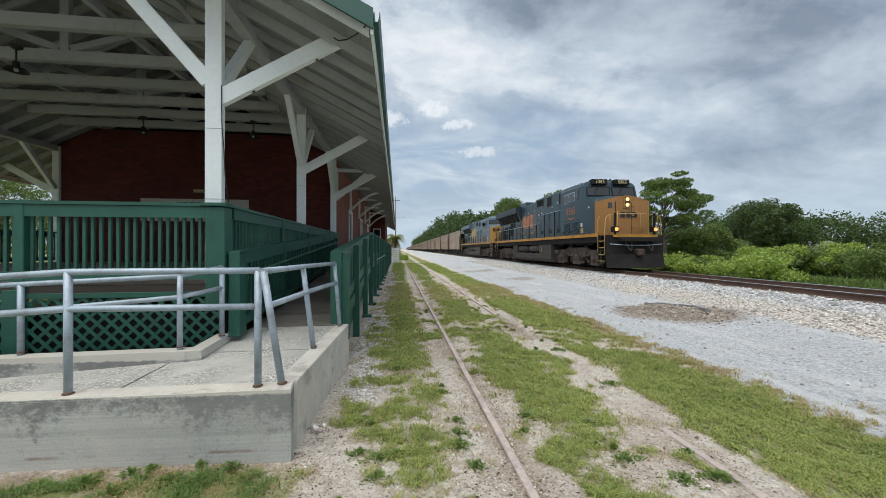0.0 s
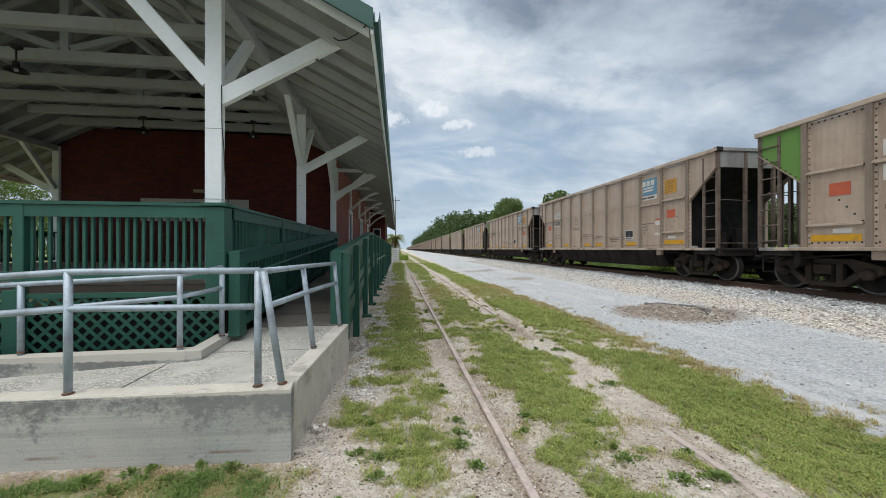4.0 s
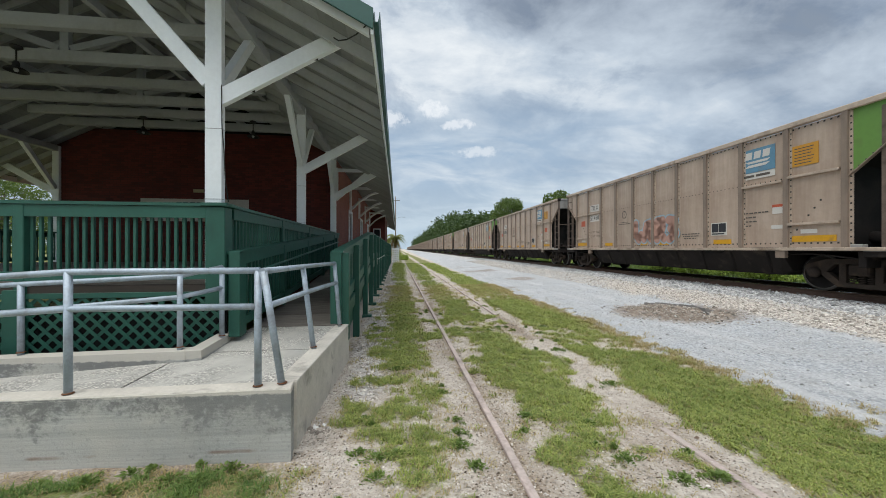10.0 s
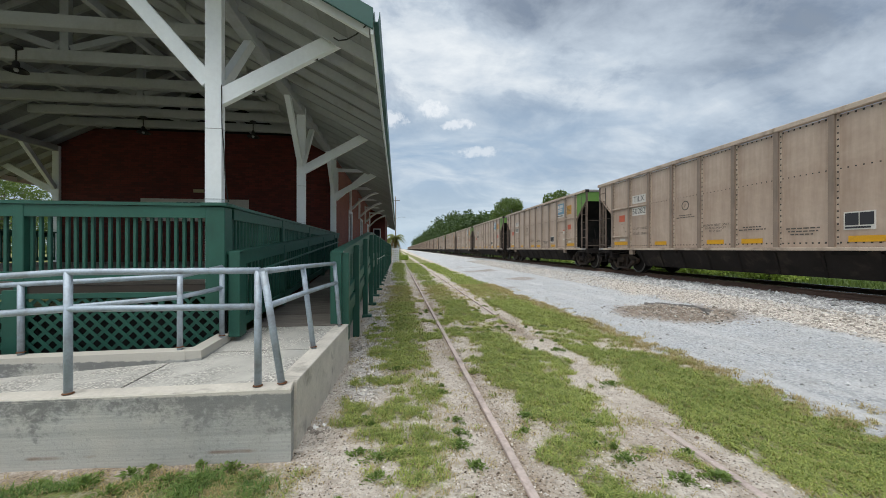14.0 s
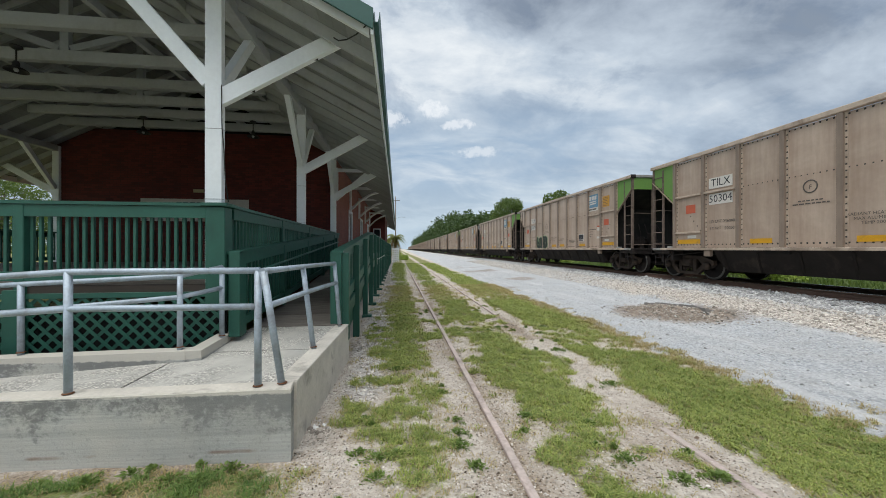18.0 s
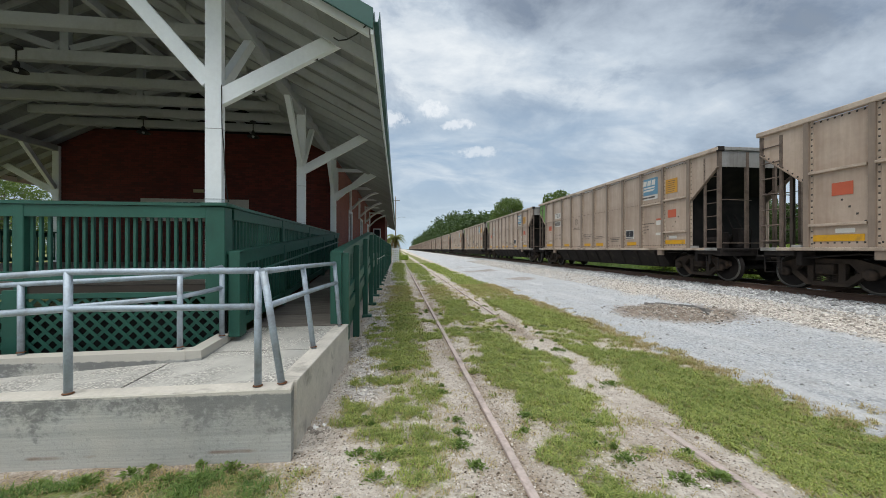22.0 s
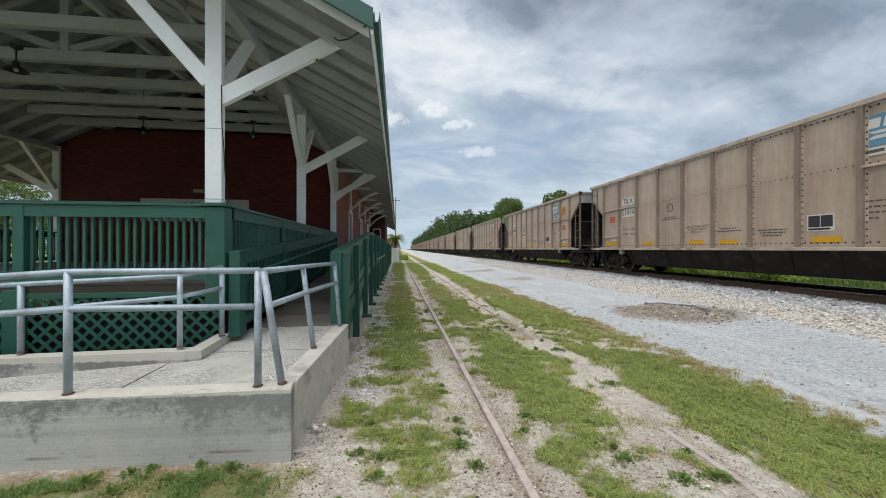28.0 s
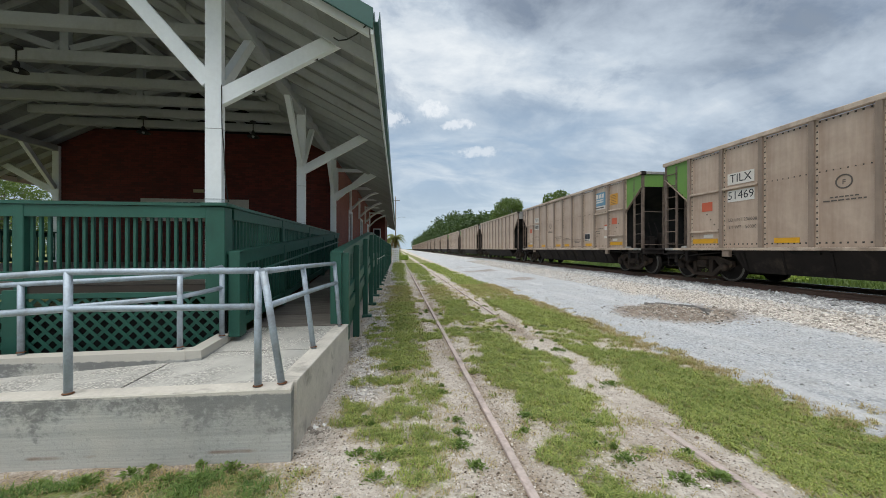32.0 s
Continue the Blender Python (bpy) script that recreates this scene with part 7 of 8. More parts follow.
        for s in (-1, 1):
            steps = Mesh()
            for i in range(4):
                steps.box(min(s * 1.05, s * 1.48), max(s * 1.05, s * 1.48), min(y0 - sgn * 0.62, y0 - sgn * 0.05), max(y0 - sgn * 0.62, y0 - sgn * 0.05), 0.42 + 0.33 * i, 0.45 + 0.33 * i)
            steps.box(min(s * 1.44, s * 1.49), max(s * 1.44, s * 1.49), min(y0 - sgn * 0.66, y0 - sgn * 0.60), max(y0 - sgn * 0.66, y0 - sgn * 0.60), 0.40, 1.72)
            part("step_well", steps, SOOT, e, "black corner steps")
            tread = Mesh()
            for i in range(4):
                tread.box(min(s * 1.485, s * 1.50), max(s * 1.485, s * 1.50), min(y0 - sgn * 0.60, y0 - sgn * 0.06), max(y0 - sgn * 0.60, y0 - sgn * 0.06), 0.42 + 0.33 * i, 0.46 + 0.33 * i)
            part("step_edge", tread, GRAB if sgn < 0 else TANK, e, "yellow step edges" if sgn < 0 else "")
            part("step_rail", Mesh().tube([(s * 1.5, y0 - sgn * 0.06, 0.75), (s * 1.5, y0 - sgn * 0.06, 1.7), (s * 1.45, y0 - sgn * 0.06, 2.55), (s * 1.25, y0 - sgn * 0.06, 2.75)], 0.021, 8), GRAB, e, "yellow step handrail")
            part("step_rail", Mesh().tube([(s * 1.5, y0 - sgn * 0.68, 0.95), (s * 1.5, y0 - sgn * 0.68, 2.5), (s * 1.46, y0 - sgn * 0.60, 2.7)], 0.021, 8), GRAB, e, "yellow step handrail")
        part("end_rail", Mesh().tube([(-1.25, y0, 1.7), (-1.25, y0, 2.72), (-0.45, y0, 2.78), (0.45, y0, 2.78), (1.25, y0, 2.72), (1.25, y0, 1.7)], 0.02, 8), GRAB if sgn < 0 else GALV, e)
        for q in range(2):
            xh = -0.55 + 1.1 * q
            pts = [(xh + 0.35 * (i / 8), y0 + sgn * (0.12 + 0.2 * math.sin(math.pi * i / 8)), 1.5 - 0.55 * math.sin(math.pi * i / 8)) for i in range(9)]
            part("brake_hose", Mesh().tube(pts, 0.026, 7), TANK, e, "dusty brake hose")
        part("stanchion", Mesh().box(-1.08, -0.98, min(y0 + sgn * 0.02, y0 + sgn * 0.1), max(y0 + sgn * 0.02, y0 + sgn * 0.1), 1.72, 2.8, 0.01).box(0.98, 1.08, min(y0 + sgn * 0.02, y0 + sgn * 0.1), max(y0 + sgn * 0.02, y0 + sgn * 0.1), 1.72, 2.8, 0.01), SOOT, e)
    part("front_stripe", Mesh().box(-1.15, 1.15, -10.765, -10.72, 1.62, 1.74, 0.006), STRIPE, e)
    for s in (-1, 1):
        c = part("ditch_light_case", Mesh().box(s * 1.02 - 0.13, s * 1.02 + 0.13, -10.80, -10.5, 1.86, 2.14, 0.02), SOOT, e, "black ditch light case")
        part("ditch_light", Mesh().lathe([(0.095, 0), (0.095, 0.02), (0.05, 0.03)], pose(s * 1.02, -10.802, 2.0, 90), 14), DITCH if not big_logo else CAB_GLASS, c, "lit ditch light" if not big_logo else "unlit ditch light")
        part("nose_grab", Mesh().tube([(s * 0.55, -10.05, 1.8), (s * 0.62, -10.24, 1.85), (s * 0.62, -10.24, 2.75), (s * 0.5, -10.05, 2.95)], 0.02, 8), GRAB, e)
    for k_, w_ in enumerate((0.26, 0.22, 0.28)):
        part("nose_emblem", plate_mesh(w_, 0.26, SEAM_INK), None, e, "dark emblem blocks").matrix_basis = pose(-0.22 + 0.31 * k_, -10.055, 2.78, 90)
    part("nose_seam", Mesh().box(-0.62, -0.60, -10.045, -10.02, 1.8, 3.45).box(0.24, 0.26, -10.045, -10.02, 1.8, 3.45), SEAM_INK, e)
    for z_ in (2.1, 2.7, 3.2):
        part("nose_hinge", Mesh().box(0.27, 0.40, -10.07, -10.02, z_, z_ + 0.09, 0.01), gold, e)
    part("uncoupling_lever", Mesh().tube([(-1.35, -10.8, 1.28), (-0.5, -10.86, 1.22), (0.5, -10.86, 1.22), (1.35, -10.8, 1.28)], 0.02, 6), GALV, e)
    # side handrails
    for s in (-1, 1):
        pts = [(s * 1.47, -5.95, 3.46), (s * 1.47, -2.46, 3.46), (s * 1.47, -2.36, 3.40), (s * 1.47, -2.05, 2.93), (s * 1.47, -1.95, 2.87), (s * 1.47, 10.1, 2.80)]
        part("side_rail", Mesh().tube(pts, 0.019, 8), GALV, e, "pale walkway handrail")
        for y in (-4.62, -2.95, -1.38, 0.16, 1.67, 3.19, 4.36, 5.4, 7.05, 8.05, 9.6):
            part("rail_post", Mesh().box(s * 1.46 - 0.02, s * 1.46 + 0.02, y - 0.05, y + 0.05, 1.64, 3.45 if y < -2.4 else 2.86, 0.006), SOOT, e)
    for k in range(5):
        part("roof_fitting", Mesh().box(-0.2, 0.2, -7.6 + 0.3 * k, -7.5 + 0.3 * k, 4.84, 4.90 + 0.03 * (k % 2), 0.01), SOOT, e) if k in (0, 3) else None
    part("horn", Mesh().tube([(0.35, -7.3, 4.9), (0.35, -7.9, 4.92), (0.35, -8.0, 4.92)], [0.025, 0.04, 0.08], 10).box(0.3, 0.4, -7.4, -7.3, 4.8, 4.92), SOOT, e)
    return e


TRAIN.append((locomotive("3365", BLUE_A, GOLD_A, LOGO_ORANGE, False, "dark blue diesel freight locomotive with yellow nose and lit headlights"), 0.66 - 33.45))
TRAIN.append((locomotive("5429", BLUE_B, GOLD_B, LOGO_YELLOW, True, "faded blue diesel freight locomotive with yellow nose and big emblem"), 0.66 - 11.15))


# ---- plants ----
def leaf_material(name, dark, light, gloss=0.45):
    mt = bpy.data.materials.new(name)
    mt.use_nodes = True
    N = Nodes(mt.node_tree)
    geo = N.add("ShaderNodeNewGeometry")
    big = N.noise(geo.outputs["Position"], 0.7, 3)
    near = N.noise(geo.outputs["Position"], 3.5, 4, 0.6)
    fac = N.math("ADD", N.math("MULTIPLY", geo.outputs["Random Per Island"], 0.45), N.math("ADD", N.math("MULTIPLY", big, 0.3), N.math("MULTIPLY", near, 0.4)))
    col = N.mix(N.ramp(fac, (0.2, 0.0), (0.85, 1.0)), dark, light)
    b = N.add("ShaderNodeBsdfPrincipled", Base_Color=col, Roughness=gloss)
    N.put(b, "Specular IOR Level", 0.3)
    t = N.add("ShaderNodeBsdfTranslucent", Color=N.mix(1.0, col, (1.3, 1.35, 0.7), "MULTIPLY"))
    N.add("ShaderNodeOutputMaterial", Surface=N.add("ShaderNodeMixShader", i0=0.35, i1=b, i2=t))
    return mt


LEAF_DARK = leaf_material("leaf_dark", (0.036, 0.065, 0.024), (0.105, 0.150, 0.055))
LEAF_MID = leaf_material("leaf_mid", (0.060, 0.105, 0.030), (0.165, 0.225, 0.070))
LEAF_LIGHT = leaf_material("leaf_light", (0.12, 0.20, 0.042), (0.39, 0.48, 0.12))
LEAF_FAR = leaf_material("leaf_far", (0.040, 0.072, 0.030), (0.095, 0.140, 0.058))
GRASS_LEAF = leaf_material("grass_blade", (0.080, 0.145, 0.036), (0.45, 0.495, 0.165), 0.6)
GRASS_RANK = leaf_material("rank_grass_blade", (0.045, 0.10, 0.028), (0.22, 0.32, 0.095), 0.6)
WEED_LEAF = leaf_material("weed_leaf", (0.09, 0.155, 0.042), (0.22, 0.30, 0.095), 0.6)
STRAW = leaf_material("dry_grass_blade", (0.26, 0.20, 0.095), (0.50, 0.42, 0.25), 0.7)
MOSS = leaf_material("hanging_moss", (0.10, 0.11, 0.085), (0.19, 0.20, 0.16), 0.8)
BARK = material("bark", (0.105, 0.085, 0.068), 0.9, 0, 0.3, 5, 0.5)


def cards(centres, along_, across, mt, name):
    """Leaf cards as lozenges: centre, half length and half width vectors."""
    c, a, b = (np.asarray(q) for q in (centres, along_, across))
    v = np.stack([c - a, c + b, c + a, c - b], 1).reshape(-1, 3)
    f = np.arange(len(c) * 4).reshape(-1, 4)
    me = bpy.data.meshes.new(name)
    me.from_pydata(v.tolist(), [], f.tolist())
    me.materials.append(mt)
    return me


def unit(v):
    return v / np.linalg.norm(v, axis=-1, keepdims=True)


def leaf_cloud(clumps, count, size, mt, rng, name="crown", flat_=0.75, droop=0.0):
    """Leaves scattered through clumps (x, y, z, radius), thicker at their outsides."""
    q = np.asarray(clumps, float)
    w = q[:, 3] ** 2
    i = rng.choice(len(q), count, p=w / w.sum())
    d = unit(rng.normal(size=(count, 3)))
    r = q[i, 3] * rng.uniform(0.25, 1.0, count) ** 0.55
    c = q[i, :3] + d * r[:, None] * np.array([1, 1, flat_])
    a = unit(rng.normal(size=(count, 3)) + np.array([0, 0, -droop]))
    b = unit(np.cross(a, rng.normal(size=(count, 3))))
    s = size * rng.uniform(0.55, 1.35, count)[:, None]
    return cards(c, a * s, b * s * 0.5, mt, name)


def tree(name, label, x, y, height, spread, leaf_mt, rng, leaves=3500, leaf=0.16, trunk=0.16, bare=0.35, clumps=26, layered=False, category="tree", lean=0.0):
    t = thing(name, label, category, pose(x, y, float(ground_height(np.array(x), np.array(y))) - 0.05))
    wood = Mesh()
    top = Vector((lean, 0, height * 0.8))
    mid = Vector((rng.uniform(-0.3, 0.3), rng.uniform(-0.3, 0.3), height * 0.4))
    wood.tube([(0, 0, 0), (mid.x * 0.4, mid.y * 0.4, height * 0.2), mid, (mid + top) / 2, top], [trunk * 1.25, trunk, trunk * 0.75, trunk * 0.5, trunk * 0.15], 8)
    cl = []
    for k in range(clumps):
        a = 2 * math.pi * (k * 0.381966) + rng.uniform(-0.4, 0.4)
        u = (k + 0.5) / clumps
        zz = height * (bare + (1 - bare) * (0.08 + 0.86 * u))
        wide = spread * (math.sin(math.pi * min(1, 0.22 + 0.72 * u)) ** 0.7) * rng.uniform(0.45, 1.0)
        p = Vector((lean * u + math.cos(a) * wide, math.sin(a) * wide, zz + rng.uniform(-0.3, 0.3)))
        cl.append((p.x, p.y, p.z, spread * rng.uniform(0.24, 0.42) * (0.75 if layered else 1.0)))
        if k % 2 == 0:
            start = Vector((mid.x * 0.6, mid.y * 0.6, height * (bare * 0.7 + 0.35 * u)))
            j = (start + p) / 2 + Vector((0, 0, -0.1 * height * 0.3))
            wood.tube([start, j, p], [trunk * 0.4, trunk * 0.25, trunk * 0.08], 6)
    part("trunk", wood, BARK, t, "grey-brown trunk and limbs")
    part("crown", leaf_cloud(cl, leaves, leaf, leaf_mt, rng, "crown", 0.38 if layered else 0.75), None, t)
    return t


def place(u, d):
    """Ground point d metres ahead on the bearing u (the picture's column, 0 to 1)."""
    r = (u - 0.5) * 2.45 * d
    c, s = math.cos(radians(7.21)), math.sin(radians(7.21))
    return r * c + d * s, d * c - r * s


rng = np.random.default_rng(5)
x, y = place(902 / 1568, 85)
tree("tree", "tall open crowned tree above the far woods", x, y, 13.6, 3.9, LEAF_MID, rng, 11000, 0.19, 0.25, 0.45, 44)
x, y = place(985 / 1568, 60)
tree("tree", "light green tree behind the railway line", x, y, 11.0, 3.4, LEAF_MID, rng, 8000, 0.19, 0.22, 0.35, 24)
x, y = place(1180 / 1568, 31)
tree("tree", "spreading young tree with layered feathery foliage", x, y, 8.1, 3.1, LEAF_MID, rng, 15000, 0.10, 0.14, 0.42, 46, True)
x, y = place(1262 / 1568, 33)
tree("tree", "dense dark green shrubby tree beside the line", x, y, 3.7, 2.4, LEAF_MID, rng, 10000, 0.10, 0.12, 0.05, 34)
x, y = place(1215 / 1568, 34)
tree("tree", "dense green shrubby tree beside the line", x, y, 3.6, 2.3, LEAF_MID, rng, 10000, 0.10, 0.12, 0.05, 30)
x, y = place(1338 / 1568, 50)
oak = tree("tree", "grey-green oak hung with moss", x, y, 8.0, 4.2, LEAF_DARK, rng, 15000, 0.14, 0.3, 0.3, 40)
n = 500
a = rng.uniform(0, 6.28, n)
rr = rng.uniform(0.5, 4.0, n)
c = np.stack([np.cos(a) * rr, np.sin(a) * rr, rng.uniform(2.2, 5.4, n)], 1)
down = np.tile([[0, 0, -1.0]], (n, 1)) * rng.uniform(0.3, 0.8, n)[:, None]
part("hanging_moss", cards(c, down, np.stack([np.cos(a), np.sin(a), 0 * a], 1) * 0.12, MOSS, "hanging_moss"), None, oak, "pale hanging moss")
for u, d, hgt, spr in ((1385, 46, 7.0, 3.2), (1110, 62, 9.0, 4.5), (1050, 75, 10, 5)):
    x, y = place(u / 1568, d)
    tree("tree", "leafy green tree beyond the railway line", x, y, hgt, spr, LEAF_MID if u < 1300 else LEAF_DARK, rng, 10000, 0.16, 0.2, 0.2, 30)
x, y = place(8 / 1568, 38)
tree("tree", "leafy tree beyond the depot", x, y, 9.6, 4.6, LEAF_MID, rng, 11000, 0.13, 0.2, 0.2, 34)
x, y = place(-120 / 1568, 30)
tree("tree", "leafy tree beyond the depot", x, y, 7.0, 3.6, LEAF_MID, rng, 5000, 0.18, 0.2, 0.2, 28)

# far woods along the line
def woods(name, label, spots, mt, leaf, per):
    cl = []
    for x, y, h, w in spots:
        for k in range(9):
            cl.append((x + rng.uniform(-w, w) * 0.7, y + rng.uniform(-w, w) * 0.7, h * rng.uniform(0.25, 0.92), w * rng.uniform(0.35, 0.6)))
    me = leaf_cloud(cl, per * len(spots), leaf, mt, rng, name, 0.85)
    return thing(name, label, "woods", kind="stuff", mesh=me)


spots = []
for k in range(120):
    s_ = 105 + 560 * (k / 119) ** 1.35
    for row in range(2):
        p = SIDE * (21 + 9 * row + rng.uniform(-2, 3)) + AWAY * (s_ + rng.uniform(-3, 3))
        h = min(19.0, 11.5 + (s_ - 95) * 0.11) * rng.uniform(0.82, 1.08)
        spots.append((p.x, p.y, h, 4.2))
woods("far_woods", "dense green woods lining the railway far off", spots, LEAF_FAR, 0.50, 300)
spots = []
for k in range(46):
    u = 1190 + k * 13
    d = rng.uniform(78, 100)
    x, y = place(u / 1568, d)
    spots.append((x, y, rng.uniform(8.0, 10.5), 4.6))
woods("back_woods", "dark green woods beyond the field", spots, LEAF_DARK, 0.30, 800)
spots = []
for k in range(40):
    x, y = place((-200 + k * 12) / 1568, rng.uniform(60, 75))
    spots.append((x, y, rng.uniform(6, 9), 4.0))
woods("west_woods", "green woods beyond the depot", spots, LEAF_MID, 0.4, 160)


def shrub(x, y, h, w, mt, count, leaf=0.085):
    t = thing("shrub", "rank green vine-covered shrub beside the railway", "shrub", pose(x, y, float(ground_height(np.array(x), np.array(y))) - 0.03), group="trackside shrubs")
    stems = Mesh()
    cl = []
    for k in range(11):
        a = rng.uniform(0, 6.28)
        r = w * rng.uniform(0.1, 0.75)
        z = h * rng.uniform(0.25, 0.85)
        p = (math.cos(a) * r, math.sin(a) * r, z)
        cl.append((*p, w * rng.uniform(0.26, 0.44)))
        stems.tube([(p[0] * 0.3, p[1] * 0.3, 0), p], [0.025, 0.008], 5)
    part("stems", stems, BARK, t)
    part("foliage", leaf_cloud(cl, count, leaf, mt, rng, "foliage", 0.7), None, t)


for k in range(64):
    u = rng.uniform(1150, 1760)
    d = rng.uniform(15.5, 30)
    x, y = place(u / 1568, d)
    q = float(off_track(x, y))
    if q < 16.2:
        continue
    h = rng.uniform(1.0, 1.7) + 0.035 * (q - 16)
    h *= 1.0 if u > 1330 else 0.75
    shrub(x, y, h, rng.uniform(1.1, 1.9), (LEAF_LIGHT, LEAF_LIGHT, LEAF_MID)[k % 3], 2800, 0.070 + 0.002 * (d - 15))
for k in range(30):
    p = SIDE * rng.uniform(16.5, 20) + AWAY * (32 + k * 4.2)
    shrub(p.x, p.y, rng.uniform(1.2, 2.6), rng.uniform(1.5, 2.4), (LEAF_MID, LEAF_LIGHT)[k % 2], 900, 0.17)

# weeds beside the far rail
n = 26000
s_ = rng.uniform(-12, 1, n) + rng.exponential(14, n)
o_ = 15.6 + rng.exponential(1.4, n)
px = SIDE.x * o_ + AWAY.x * s_
py = SIDE.y * o_ + AWAY.y * s_
hz = rng.uniform(0.06, 0.20, n) * np.clip((o_ - 14.0) / 2.0, 0.25, 1.4)
c = np.stack([px, py, ground_height(px, py) + hz * 0.9], 1)
lean_ = np.stack([rng.normal(0, 0.35, n), rng.normal(0, 0.35, n), np.ones(n)], 1) * hz[:, None]
b = unit(rng.normal(size=(n, 3)) * np.array([1, 1, 0.3])) * (0.02 + 0.10 * hz)[:, None]
thing("weeds", "rank green weeds along the far rail", "weeds", kind="stuff", mesh=cards(c, lean_, b, LEAF_MID, "weeds"))

# turf
def turf(name, label, n, x0, x1, y0, y1, power, tall, wide, mt, seed, thresh=0.45, mask=grass_mask):
    g = np.random.default_rng(seed)
    yy = y0 + (y1 - y0) * g.uniform(0, 1, n) ** power
    xx = g.uniform(x0, x1, n)
    dens = mask(xx, yy) + 1.25 * (patchy(xx, yy, 0.20, 41, 4) - 0.5)
    keep = dens > thresh + g.uniform(-0.2, 0.3, n)
    tuft = patchy(xx, yy, 0.085, 43, 2)
    keep &= tuft > g.uniform(0.28, 0.46, n)
    keep &= ~((np.abs(xx - SIDING_L) < 0.05) | (np.abs(xx - SIDING_R) < 0.05))
    keep &= ~((xx < -0.80) & (yy > 2.84 - (xx + 0.8) * 0.054))
    xx, yy, tuft = xx[keep], yy[keep], tuft[keep]
    m = len(xx)
    k = 1 + 0.05 * yy
    h = tall * (0.35 + 1.3 * tuft) * g.uniform(0.45, 1.25, m) * (0.7 + 0.5 * patchy(xx, yy, 0.5, 42, 2)) * np.minimum(k, 1.8)
    a = g.uniform(0, 6.283, m)
    lean = g.uniform(0.5, 1.7, m)
    z = ground_height(xx, yy)
    side = np.stack([np.cos(a), np.sin(a), 0 * a], 1) * (wide * k * g.uniform(0.6, 1.3, m))[:, None]
    out = np.stack([-np.sin(a), np.cos(a), 0 * a], 1)
    base = np.stack([xx, yy, z - 0.004], 1)
    midp = base + out * (h * lean * 0.35)[:, None] + np.array([0, 0, 1]) * (h * 0.55)[:, None]
    tip = base + out * (h * lean)[:, None] + np.array([0, 0, 1]) * (h * np.maximum(0.25, 1 - 0.45 * lean))[:, None]
    v = np.stack([base - side, base + side, midp + side * 0.7, midp - side * 0.7, tip], 1).reshape(-1, 3)
    i = np.arange(m) * 5
    f4 = np.stack([i, i + 1, i + 2, i + 3], 1).tolist()
    f3 = np.stack([i + 3, i + 2, i + 4], 1).tolist()
    me = bpy.data.meshes.new(name)
    me.from_pydata(v.tolist(), [], f4 + f3)
    me.materials.append(mt)
    return thing(name, label, "grass", kind="stuff", mesh=me)


turf("grass", "short patchy green turf along the siding", 460000, -0.75, 4.4, 1.3, 11.0, 1.5, 0.050, 0.0038, GRASS_LEAF, 61, 0.5)
turf("grass", "short patchy green turf along the siding", 120000, -0.6, 4.3, 11.0, 42.0, 1.5, 0.032, 0.006, GRASS_LEAF, 62)
turf("grass", "green grass at the foot of the concrete wall", 70000, -4.0, -0.3, 1.6, 2.95, 1.0, 0.055, 0.0030, GRASS_RANK, 63, 0.86)


def weed_tufts(n, seed, x0=-0.55, x1=3.0, y0=1.5, y1=10.0, high=0.045, limit=0.75):
    """Low broad-leaved weeds in rosettes on the bare sand."""
    g = np.random.default_rng(seed)
    C, A, B = [], [], []
    y = y0 + (y1 - y0) * g.uniform(0, 1, n) ** 1.5
    x = g.uniform(x0, x1, n)
    ok = (np.abs(x - SIDING_L) > 0.12) & (grass_mask(x, y) < limit)
    for px, py in zip(x[ok], y[ok]):
        r = g.uniform(0.04, 0.20)
        k = int(40 + 900 * r)
        a = g.uniform(0, 6.283, k)
        q = r * g.uniform(0, 1, k) ** 0.6 * (0.55 + 0.3 * np.sin(a * 2 + px * 40) + 0.25 * np.sin(a * 5 + py * 30))
        z = float(ground_height(np.array(px), np.array(py)))
        c = np.stack([px + np.cos(a) * q, py + np.sin(a) * q * 0.8, z + g.uniform(0.004, high, k) * (1.2 - q / r)], 1)
        d = unit(np.stack([np.cos(a), np.sin(a), g.uniform(0.1, 0.9, k)], 1)) * g.uniform(0.009, 0.02, k)[:, None]
        C.append(c)
        A.append(d)
        B.append(unit(np.cross(d, g.normal(size=(k, 3)))) * g.uniform(0.004, 0.008, k)[:, None])
    return cards(np.concatenate(C), np.concatenate(A), np.concatenate(B), WEED_LEAF, "weed_tufts")


turf("grass", "worn turf round the near end of the siding", 90000, -7.0, 4.4, -5.5, 1.35, 1.0, 0.042, 0.0040, GRASS_LEAF, 67, 0.45)
thing("weed_tufts", "low green broad-leaved weeds on the bare sand", "weeds", kind="stuff", mesh=weed_tufts(95, 81))
thing("weed_tufts", "taller green weeds at the foot of the concrete wall", "weeds", kind="stuff", mesh=weed_tufts(26, 82, -3.6, -0.6, 2.2, 2.88, 0.055, 9.0))
turf("dry_grass", "straw coloured dry grass in the turf", 230000, -3.5, 4.4, 1.3, 16.0, 1.5, 0.040, 0.0028, STRAW, 64, 0.22)
turf("dry_grass", "straw coloured dry grass edge beside the gravel", 60000, 3.5, 4.7, 2.0, 16.0, 1.3, 0.055, 0.003, STRAW, 65, 0.42, lambda x, y: 1.1 * bump_at(x, 4.08, 0.26) * (0.3 + patchy(x, y, 1.2, 66)))


